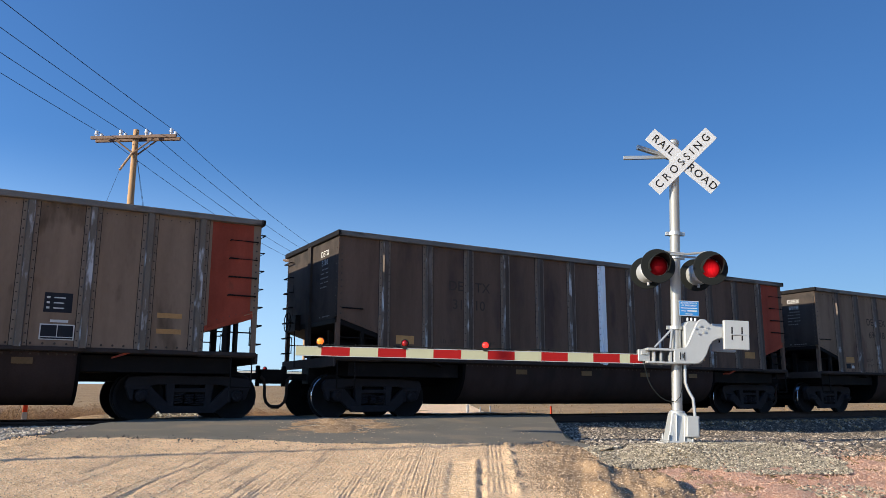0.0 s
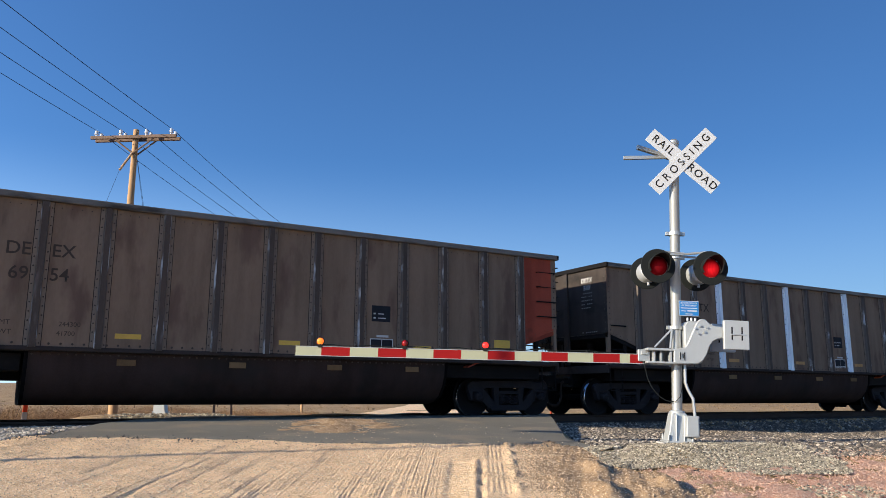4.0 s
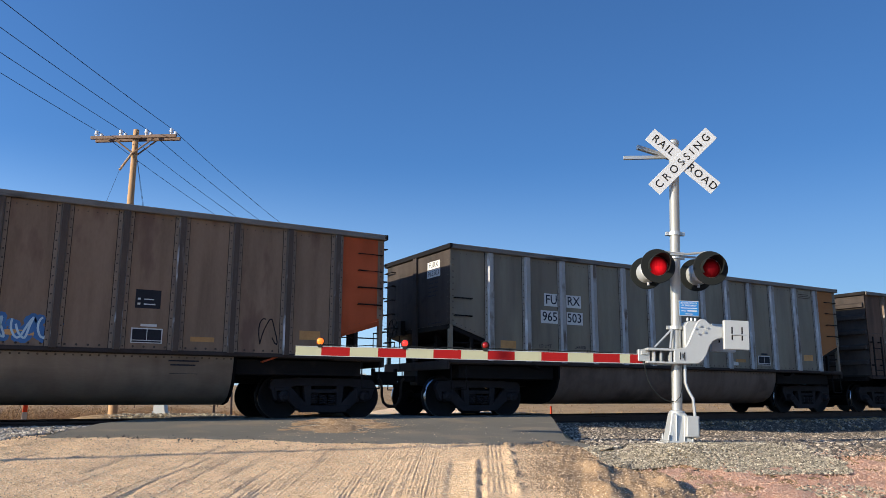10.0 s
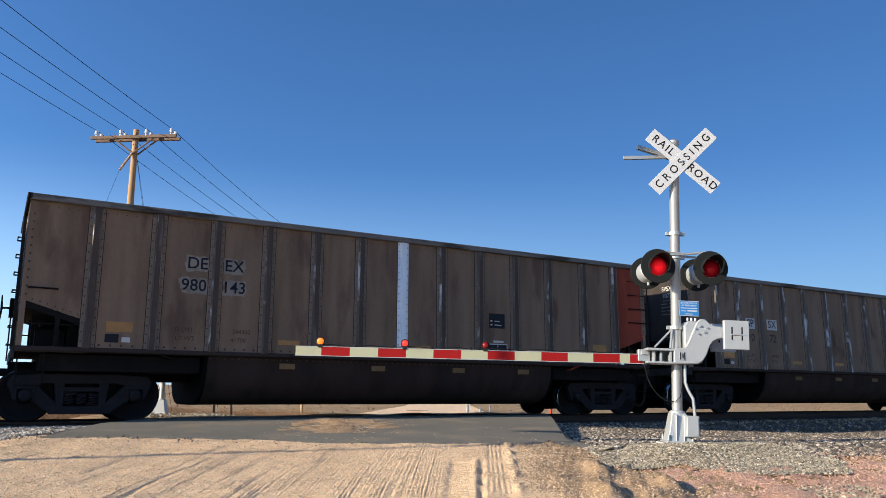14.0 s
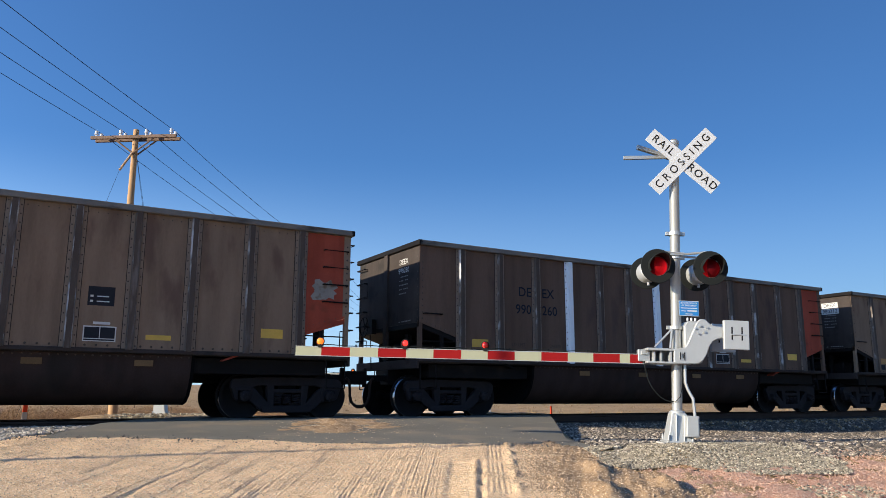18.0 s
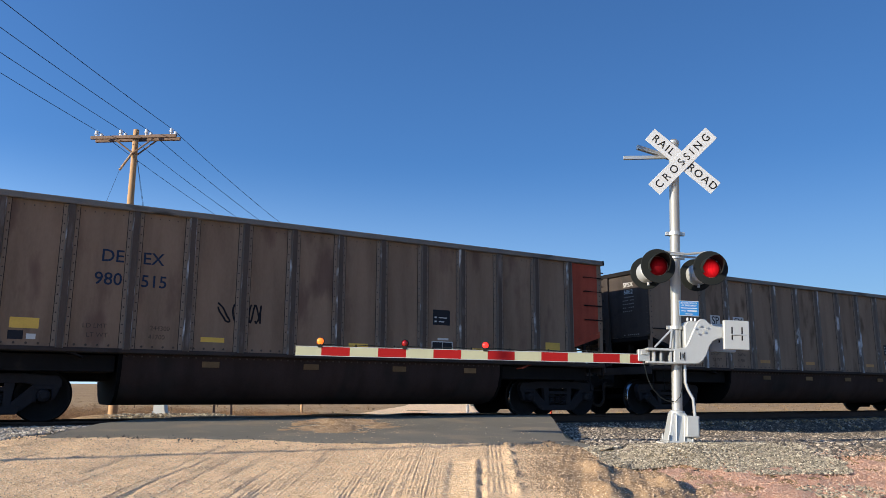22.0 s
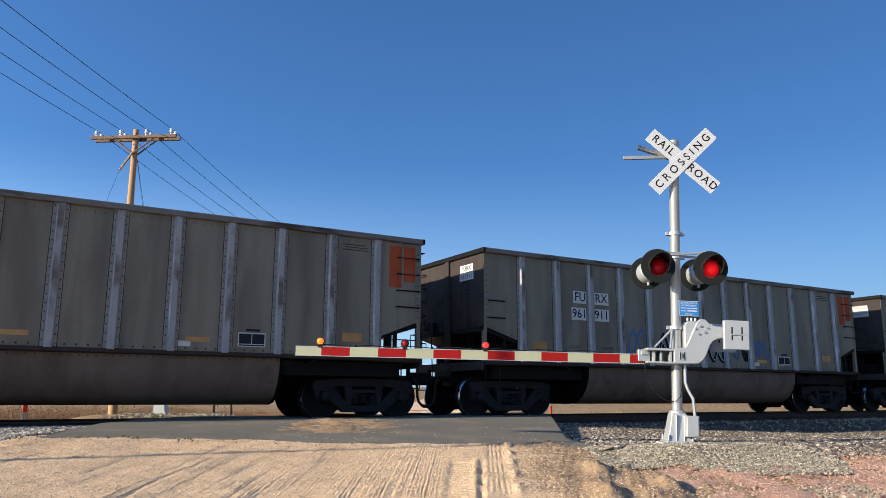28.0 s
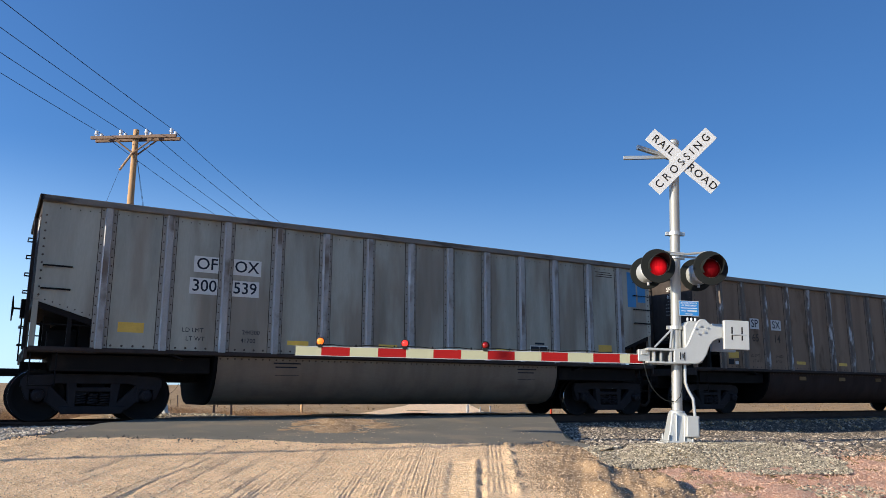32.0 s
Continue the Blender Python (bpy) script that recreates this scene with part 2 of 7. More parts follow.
LENS_OFF = material("dark_red_lens", (0.06, 0.002, 0.004), 0.5, 0, 0.2, 14, glow=(1.0, 0.01, 0.02), power=0.018)
LED_RED = material("lit_red_lamp", (0.5, 0.01, 0.01), 0.2, glow=(1.0, 0.05, 0.035), power=0.6)
LED_DULL = material("unlit_red_lamp", (0.22, 0.008, 0.008), 0.2)
LED_AMBER = material("lit_amber_lamp", (0.6, 0.15, 0.01), 0.2, glow=(1.0, 0.13, 0.015), power=0.7)
POLE_WOOD = material("weathered_pole_wood", (0.40, 0.255, 0.140), 0.8, 0, 0.3, 2, 0.003, 30, stain=(0.22, 0.13, 0.07), stain_at=0.6, stretch=(3, 3, 0.2))
ARM_WOOD = material("grey_crossarm_wood", (0.165, 0.118, 0.092), 0.85, 0, 0.3, 4, 0.003, 40)
PORCELAIN = material("porcelain", (0.75, 0.78, 0.82), 0.2, 0, 0.05)
WIRE = material("dark_cable", (0.02, 0.02, 0.022), 0.6)
RAIL_SIDE = material("rusty_rail", (0.060, 0.042, 0.034), 0.7, 0.2, 0.25, 5, 0.001, 60)
TIE = material("creosoted_tie", (0.055, 0.046, 0.040), 0.85, 0, 0.3, 5, 0.004, 30, 0.2)
ASPHALT = material("grey_asphalt", (0.182, 0.169, 0.140), 0.9, 0, 0.22, 0.5, 0.004, 120, stain=(0.24, 0.205, 0.155), stain_at=0.52, stain_scale=1.1)
STAKE_RED = material("orange_stake", (0.62, 0.07, 0.03), 0.5)
CONCRETE = material("pale_concrete", (0.48, 0.46, 0.42), 0.85, 0, 0.15, 4, 0.002, 60)
HOSE = material("brown_air_hose", (0.035, 0.025, 0.020), 0.6)


def bulb_falloff(m, power):
    """The glow of a lens is strongest before its bulb, weak at the rim, and broken by the ribs of the glass."""
    n, l = m.node_tree.nodes, m.node_tree.links
    tc, sep = n.new("ShaderNodeTexCoord"), n.new("ShaderNodeSeparateXYZ")
    flat, far, fall, ribs, mul = (n.new("ShaderNode" + k) for k in ("CombineXYZ", "VectorMath", "MapRange", "TexWave", "Math"))
    l.new(tc.outputs["Object"], sep.inputs[0])
    l.new(sep.outputs["X"], flat.inputs[0])
    l.new(sep.outputs["Z"], flat.inputs[1])
    far.operation = "DISTANCE"
    far.inputs[1].default_value = (0.0, -0.035, 0.0)
    l.new(flat.outputs[0], far.inputs[0])
    fall.interpolation_type = "SMOOTHSTEP"
    for i, v in enumerate((0.02, 0.16, 1.7 * power, 0.10 * power)):
        fall.inputs[i + 1].default_value = v
    l.new(far.outputs["Value"], fall.inputs[0])
    ribs.inputs["Scale"].default_value, ribs.inputs["Distortion"].default_value = 14.0, 1.0
    l.new(tc.outputs["Object"], ribs.inputs["Vector"])
    mul.operation = "MULTIPLY_ADD"
    l.new(ribs.outputs["Fac"], mul.inputs[0])
    mul.inputs[1].default_value, mul.inputs[2].default_value = 0.3, 0.75
    last = n.new("ShaderNodeMath")
    last.operation = "MULTIPLY"
    l.new(fall.outputs[0], last.inputs[0])
    l.new(mul.outputs[0], last.inputs[1])
    l.new(last.outputs[0], n["Principled BSDF"].inputs["Emission Strength"])


bulb_falloff(LENS_ON, 0.24)
bulb_falloff(LENS_OFF, 0.03)


def ground_material(name, tones, scales, rough=0.95, bump=0.02, bump_scale=30.0):
    """Earth in several tones: two broad mixes, and fine grain."""
    m = bpy.data.materials.new(name)
    m.use_nodes = True
    nt = m.node_tree
    n, l = nt.nodes, nt.links
    b = n["Principled BSDF"]
    b.inputs["Roughness"].default_value = rough
    b.inputs["Specular IOR Level"].default_value = 0.2
    tc = n.new("ShaderNodeTexCoord")
    out = None
    for i, (tone, s) in enumerate(zip(tones[1:], scales)):
        t = n.new("ShaderNodeTexNoise")
        t.inputs["Scale"].default_value, t.inputs["Detail"].default_value = s, 5.0
        l.new(tc.outputs["Object"], t.inputs["Vector"])
        ramp = n.new("ShaderNodeValToRGB")
        ramp.color_ramp.elements[0].position, ramp.color_ramp.elements[1].position = 0.44, 0.62
        l.new(t.outputs[0], ramp.inputs[0])
        mix = n.new("ShaderNodeMix")
        mix.data_type = "RGBA"
        l.new(ramp.outputs[0], mix.inputs[0])
        if out is None:
            mix.inputs[6].default_value = (*tones[0], 1)
        else:
            l.new(out, mix.inputs[6])
        mix.inputs[7].default_value = (*tone, 1)
        out = mix.outputs[2]
    l.new(out, b.inputs["Base Color"])
    t = n.new("ShaderNodeTexNoise")
    t.inputs["Scale"].default_value, t.inputs["Detail"].default_value = bump_scale, 6.0
    l.new(tc.outputs["Object"], t.inputs["Vector"])
    bp = n.new("ShaderNodeBump")
    bp.inputs["Distance"].default_value = bump
    l.new(t.outputs[0], bp.inputs["Height"])
    l.new(bp.outputs[0], b.inputs["Normal"])
    return m


ROAD_DIRT = ground_material("tan_gravel_road", [(0.755, 0.518, 0.297), (0.838, 0.578, 0.340), (0.611, 0.406, 0.228), (0.874, 0.645, 0.408)], [0.5, 2.5, 35.0], bump=0.015, bump_scale=90)
VERGE_DIRT = ground_material("trodden_tan_dirt", [(0.325, 0.214, 0.119), (0.375, 0.250, 0.143), (0.260, 0.167, 0.091), (0.404, 0.287, 0.176)], [0.9, 4.0, 35.0], bump=0.015, bump_scale=50)
PRAIRIE = ground_material("dry_prairie", [(0.306, 0.194, 0.095), (0.216, 0.127, 0.061), (0.378, 0.249, 0.125), (0.198, 0.125, 0.057), (0.405, 0.275, 0.141)], [0.02, 0.07, 0.5, 6.0], bump=0.06, bump_scale=6)
RED_DIRT = ground_material("reddish_scoria_dirt", [(0.486, 0.252, 0.165), (0.556, 0.320, 0.219), (0.394, 0.224, 0.149), (0.579, 0.392, 0.282)], [1.5, 9.0, 40.0], bump=0.03, bump_scale=40)
BALLAST_BED = ground_material("grey_stone_bed", [(0.07, 0.065, 0.06), (0.10, 0.09, 0.082), (0.045, 0.042, 0.04), (0.12, 0.11, 0.10)], [1.5, 9.0, 25.0], bump=0.06, bump_scale=22)


def stone_material(name, tones):
    m = bpy.data.materials.new(name)
    m.use_nodes = True
    n, l = m.node_tree.nodes, m.node_tree.links
    b = n["Principled BSDF"]
    b.inputs["Roughness"].default_value = 0.85
    geo = n.new("ShaderNodeNewGeometry")
    ramp = n.new("ShaderNodeValToRGB")
    e = ramp.color_ramp.elements
    e[0].color, e[1].color = (*tones[0], 1), (*tones[-1], 1)
    for i, c in enumerate(tones[1:-1]):
        e.new((i + 1) / (len(tones) - 1)).color = (*c, 1)
    l.new(geo.outputs["Random Per Island"], ramp.inputs[0])
    l.new(ramp.outputs[0], b.inputs["Base Color"])
    return m


STONES = stone_material("mixed_ballast_stone", [(0.027, 0.023, 0.021), (0.085, 0.071, 0.057), (0.293, 0.238, 0.184), (0.041, 0.035, 0.028), (0.128, 0.109, 0.089), (0.037, 0.031, 0.026), (0.537, 0.458, 0.362)])
PEBBLES = stone_material("pale_pebbles", [(0.066, 0.056, 0.042), (0.211, 0.183, 0.132), (0.370, 0.319, 0.233), (0.101, 0.085, 0.064), (0.581, 0.515, 0.387)])
PALE_STONES = stone_material("pale_ballast_stone", [(0.07, 0.062, 0.050), (0.30, 0.262, 0.212), (0.50, 0.44, 0.36), (0.14, 0.12, 0.096), (0.58, 0.52, 0.43)])
BITS = stone_material("broken_asphalt_bits", [(0.05, 0.048, 0.045), (0.10, 0.095, 0.088), (0.07, 0.065, 0.06)])
CLODS = stone_material("tan_clods", [(0.30, 0.21, 0.13), (0.42, 0.30, 0.19), (0.36, 0.27, 0.19)])
CRUMBS = stone_material("tan_crumbs", [(0.342, 0.239, 0.146), (0.456, 0.331, 0.215), (0.551, 0.432, 0.301), (0.399, 0.304, 0.215)])
SCORIA = stone_material("reddish_stones", [(0.335, 0.182, 0.121), (0.492, 0.287, 0.190), (0.580, 0.419, 0.316), (0.380, 0.231, 0.168)])
STRAW = stone_material("dry_grass", [(0.205, 0.126, 0.052), (0.274, 0.186, 0.092), (0.233, 0.153, 0.073), (0.150, 0.093, 0.043)])
BRUSH = stone_material("brown_sagebrush", [(0.151, 0.090, 0.045), (0.286, 0.165, 0.078), (0.218, 0.132, 0.066), (0.386, 0.232, 0.107)])


# ---- mesh building ----
class Shape:
    """Faces gathered for one mesh; each face has a material number."""

    def __init__(self):
        self.v, self.f, self.m = [], [], []

    def add(self, verts, faces, mat=0):
        k = len(self.v)
        self.v += [tuple(p) for p in verts]
        self.f += [tuple(k + i for i in f) for f in faces]
        self.m += [mat] * len(faces)
        return self

    def box(self, x0, x1, y0, y1, z0, z1, mat=0):
        v = [(x, y, z) for z in (z0, z1) for y in (y0, y1) for x in (x0, x1)]
        return self.add(v, [(0, 2, 3, 1), (4, 5, 7, 6), (0, 1, 5, 4), (2, 6, 7, 3), (0, 4, 6, 2), (1, 3, 7, 5)], mat)

    def hexa(self, low, high, mat=0):
        """A block from four corners below and four above, in the same order."""
        return self.add(list(low) + list(high), [(3, 2, 1, 0), (4, 5, 6, 7)] + [(i, (i + 1) % 4, 4 + (i + 1) % 4, 4 + i) for i in range(4)], mat)

    def prism(self, outline, axis, a, b, mat=0):
        """A flat outline drawn out along an axis from a to b. The outline's two numbers are the other two axes in order."""
        def at(p, d):
            return {"x": (d, p[0], p[1]), "y": (p[0], d, p[1]), "z": (p[0], p[1], d)}[axis]
        n = len(outline)
        v = [at(p, a) for p in outline] + [at(p, b) for p in outline]
        return self.add(v, [tuple(range(n)), tuple(range(2 * n - 1, n - 1, -1))] + [(i, n + i, n + (i + 1) % n, (i + 1) % n) for i in range(n)], mat)

    def tube(self, p, q, r, r2=None, n=8, mat=0):
        p, q = Vector(p), Vector(q)
        r2 = r if r2 is None else r2
        d = (q - p).normalized()
        u = d.orthogonal().normalized()
        w = d.cross(u)
        v = []
        for c, s in ((p, r), (q, r2)):
            v += [c + (u * math.cos(2 * math.pi * i / n) + w * math.sin(2 * math.pi * i / n)) * s for i in range(n)]
        return self.add(v, [tuple(range(n - 1, -1, -1)), tuple(range(n, 2 * n))] + [(i, (i + 1) % n, n + (i + 1) % n, n + i) for i in range(n)], mat)

    def pipe(self, pts, r, n=6, mat=0):
        """One bent tube through the points."""
        pts = [Vector(p) for p in pts]
        v = []
        for i, p in enumerate(pts):
            a, b = (p - pts[i - 1]).normalized() if i else None, (pts[i + 1] - p).normalized() if i + 1 < len(pts) else None
            d = ((a or b) + (b or a)).normalized()
            if i == 0:
                u = d.orthogonal().normalized()
            u = (u - d * u.dot(d)).normalized()
            w = d.cross(u)
            k = r / max(0.5, d.dot(a or b))
            v += [p + (u * math.cos(2 * math.pi * j / n) + w * math.sin(2 * math.pi * j / n)) * k for j in range(n)]
        m = len(pts)
        f = [(i * n + j, i * n + (j + 1) % n, (i + 1) * n + (j + 1) % n, (i + 1) * n + j) for i in range(m - 1) for j in range(n)]
        return self.add(v, f + [tuple(range(n - 1, -1, -1)), tuple(range((m - 1) * n, m * n))], mat)

    def lathe(self, profile, n=24, axis="z", at=(0, 0, 0), mat=0, mats=None):
        """Turns (radius, height) rows about an axis through at."""
        v = []
        for r, h in profile:
            for i in range(n):
                c, s = r * math.cos(2 * math.pi * i / n), r * math.sin(2 * math.pi * i / n)
                p = {"z": (c, s, h), "y": (c, h, s), "x": (h, c, s)}[axis]
                v.append((p[0] + at[0], p[1] + at[1], p[2] + at[2]))
        for j in range(len(profile) - 1):
            k = len(self.v)
            self.add(v[j * n:(j + 2) * n], [(i, (i + 1) % n, n + (i + 1) % n, n + i) for i in range(n)], mats[j] if mats else mat)
        return self

    def mesh(self, name, materials, bevel=0.0, smooth=False):
        me = bpy.data.meshes.new(name)
        me.from_pydata(self.v, [], self.f)
        me.polygons.foreach_set("material_index", self.m)
        bm = bmesh.new()
        bm.from_mesh(me)
        bmesh.ops.remove_doubles(bm, verts=bm.verts, dist=1e-5)
        bmesh.ops.recalc_face_normals(bm, faces=bm.faces)
        if bevel:
            sharp = [e for e in bm.edges if len(e.link_faces) == 2 and e.calc_face_angle(0) > 0.6]
            bmesh.ops.bevel(bm, geom=sharp, offset=bevel, segments=1, affect="EDGES", clamp_overlap=True)
        if smooth:
            for f in bm.faces:
                f.smooth = True
            for e in bm.edges:
                e.smooth = len(e.link_faces) == 2 and e.calc_face_angle(0) < 0.6
        bm.to_mesh(me)
        bm.free()
        for m in materials if isinstance(materials, (list, tuple)) else [materials]:
            me.materials.append(m)
        return me


def part(name, shape, materials, parent, label="", bevel=0.0, smooth=False, at=None):
    """Links a shape, or a mesh already made, as one mesh object under a thing or a part."""
    me = shape.mesh(name, materials, bevel, smooth) if isinstance(shape, Shape) else shape
    ob = new(name, me)
    ob.parent = parent
    if at is not None:
        ob.matrix_basis = at
    return tagged(ob, label) if label else ob


def thing(name, label, category, group="", kind="", at=None, data=None):
    ob = new(name, data)
    if at is not None:
        ob.matrix_basis = at
    return tagged(ob, label, category, group, kind)


_words = {}


def words(text, height, material_, squeeze=1.0, fat=0.0, gap=1.0, steps=3):
    """A flat mesh of a line of writing, its capitals height metres tall, standing in the xz plane, centred, facing -y."""
    key = (text, round(height, 3), material_.name, squeeze, fat, gap)
    if key in _words:
        return _words[key]
    cu = bpy.data.curves.new("writing", "FONT")
    cu.offset = fat
    cu.body, cu.size, cu.align_x, cu.align_y, cu.resolution_u = text, height * 1.37, "CENTER", "CENTER", steps
    cu.space_character = gap
    ob = bpy.data.objects.new("writing", cu)
    scene.collection.objects.link(ob)
    ev = ob.evaluated_get(bpy.context.evaluated_depsgraph_get())
    me = bpy.data.meshes.new_from_object(ev)
    bpy.data.objects.remove(ob)
    me.transform(Matrix(((squeeze, 0, 0, 0), (0, 0, 1, 0), (0, 1, 0, 0), (0, 0, 0, 1))))
    me.materials.clear()
    me.materials.append(material_)
    _words[key] = me
    return me

# ---- ground ----
ROAD_YAW = radians(31.3)
RS, RW = Vector((math.sin(ROAD_YAW), math.cos(ROAD_YAW))), Vector((math.cos(ROAD_YAW), -math.sin(ROAD_YAW)))
ROAD_MID, ROAD_HALF = -1.75, 4.0
APRON_S = 11.5                            # how far along the road the asphalt begins


def lerp(x, pts):
    return np.interp(x, [p[0] for p in pts], [p[1] for p in pts])


def side_height(x, y):
    """The bare ground beside the road, with the track's bed."""
    foot = [(9.3, -0.42), (11.5, -0.62), (16.2, -1.05), (40, -1.6), (400, -3)]
    shelf = lerp(-y, [(0, -0.20), (1.4, -0.20), (2.1, -0.23), (4.5, -0.33), (6.5, -0.35), (8.4, -0.30)] + foot)
    ditch = lerp(-y, [(0, -0.20), (1.35, -0.20), (2.0, -0.60), (3.5, -0.66), (5.0, -0.58), (6.5, -0.46), (8.4, -0.33)] + foot)
    bank = lerp(-y, [(0, -0.20), (1.3, -0.17), (1.7, -0.10), (2.1, -0.10), (4.0, -0.19), (5.0, -0.40), (7.0, -0.42)] + foot)
    d, b = np.clip((x - 11) / 10, 0, 1), np.clip((5.0 - x) / 2, 0, 1)
    near = (shelf * (1 - d) + ditch * d) * (1 - b) + bank * b
    far = lerp(y, [(0, -0.20), (1.55, -0.20), (3.0, -0.40), (6, -0.55), (14, -0.85), (60, -0.7), (600, 7.0), (3000, 42)])
    near = near + 0.06 * np.exp(-((x - 9.2) / 1.5) ** 2 - ((y + 8.0) / 0.85) ** 2)
    return np.where(y < 0, near, far) + 0.50 * np.exp(-(((x - 4.2) / 2.9) ** 4 + ((y - 8.0) / 5.0) ** 4))


def road_height(x, y):
    near = lerp(-y, [(0, -0.005), (1.2, -0.005), (2.3, -0.015), (6.5, -0.27), (8.5, -0.40), (11.5, -0.62), (16.2, -1.05), (40, -1.6), (400, -3)])
    far = lerp(y, [(0, -0.015), (1.4, -0.015), (5, -0.18), (14, -0.55), (60, -0.58), (600, 7.1), (3000, 42.1)])
    return np.where(y < 0, near, far)


def road_coords(x, y):
    return x * RS[0] + (y - EYE[1]) * RS[1], x * RW[0] + (y - EYE[1]) * RW[1]


def ground_height(x, y):
    s, w = road_coords(x, y)
    out = np.abs(w - ROAD_MID) - ROAD_HALF + np.where((w > ROAD_MID) & (y > -7.5) & (y < 3), 0.36 - 0.06 * np.clip(s - 13.2, 0, 6), 0)
    k = np.clip(1 - out / np.interp(s, [9.6, 12.2], [1.6, 0.25]), 0, 1)
    k = k * k * (3 - 2 * k)
    return side_height(x, y) * (1 - k) + (road_height(x, y) - 0.03 - 0.12 * np.clip((7 - s) / 2, 0, 1)) * k


def rough(x, y, scales):
    """Sums of turned sine waves: uneven earth without a pattern one can see."""
    h = np.zeros_like(x)
    rng = np.random.RandomState(5)
    for wave, tall in scales:
        for _ in range(5):
            a, p = rng.uniform(0, 6.28), rng.uniform(0, 6.28)
            q = 6.283 / wave * rng.uniform(0.7, 1.4)
            h += tall / 2.2 * np.sin(q * (x * math.cos(a) + y * math.sin(a)) + p)
    return h


def sheet(name, xs, ys, height, mat, keep=None):
    gx, gy = np.meshgrid(xs, ys)
    gz = height(gx, gy)
    n, m = gx.shape
    idx = np.arange(n * m).reshape(n, m)
    quads = np.stack([idx[:-1, :-1], idx[:-1, 1:], idx[1:, 1:], idx[1:, :-1]], -1).reshape(-1, 4)
    if keep is not None:
        ok = keep(gx, gy).reshape(-1)
        quads = quads[ok[quads].all(1)]
    me = bpy.data.meshes.new(name)
    me.from_pydata(np.stack([gx, gy, gz], -1).reshape(-1, 3).tolist(), [], quads.tolist())
    me.polygons.foreach_set("use_smooth", [True] * len(quads))
    me.materials.append(mat)
    return new(name, me)


def spaced(lo, hi, step, reach, grow=1.12):
    mid = list(np.arange(lo, hi + step / 2, step))
    right, left = [], []
    d, x = step, hi
    while x < reach:
        d *= grow
        x += d
        right.append(x)
    d, x = step, lo
    while x > -reach:
        d *= grow
        x -= d
        left.append(x)
    return np.array(left[::-1] + mid + right)


GX, GY = spaced(-4, 26, 0.10, 3200), spaced(-12.5, 4, 0.10, 3200)
ground = sheet("ground", GX, GY, lambda x, y: ground_height(x, y) + np.where((y < 0) & (y > -14), rough(x, y, [(0.6, 0.012), (0.22, 0.006)]), rough(x, y, [(9, 0.05), (2.5, 0.03)])), PRAIRIE)
tagged(ground, "dry tan prairie ground with a low track bed", "ground", kind="structure")


def strip_sheet(name, s_list, w_list, height, mat):
    """A sheet laid out along the road."""
    gs, gw = np.meshgrid(s_list, w_list)
    gx, gy = gs * RS[0] + gw * RW[0], gs * RS[1] + gw * RW[1] + EYE[1]
    gz = height(gx, gy, gs, gw)
    n, m = gx.shape
    idx = np.arange(n * m).reshape(n, m)
    quads = np.stack([idx[:-1, :-1], idx[1:, :-1], idx[1:, 1:], idx[:-1, 1:]], -1).reshape(-1, 4)
    me = bpy.data.meshes.new(name)
    me.from_pydata(np.stack([gx, gy, gz], -1).reshape(-1, 3).tolist(), [], quads[:, ::-1].tolist())
    me.polygons.foreach_set("use_smooth", [True] * len(quads))
    me.materials.append(mat)
    return new(name, me)


_track = np.random.RandomState(11)
_fine = [(_track.uniform(-7.5, -0.1), _track.uniform(0.008, 0.012), _track.uniform(0.002, 0.005), _track.uniform(5, 11.5), _track.uniform(1, 3.5), 0.0) for _ in range(170)]
for _k in range(64):                      # tyre prints: bundles of even grooves that run almost side by side
    _c, _mid, _reach, _turn, _gap = -7.7 + _k * 0.118 + _track.uniform(-0.03, 0.03), _track.uniform(5.5, 11), _track.uniform(2.2, 5), _track.uniform(-0.010, 0.010), _track.uniform(0.030, 0.044)
    for _i in range(_track.randint(2, 4)):
        _fine.append((_c + _i * _gap, _track.uniform(0.008, 0.011), _track.uniform(0.0036, 0.0062), _mid, _reach, _turn))



def bumps(s, w, at, size, tall):
    return tall * np.exp(-((s - at[0]) / size[0]) ** 2 - ((w - at[1]) / size[1]) ** 2)


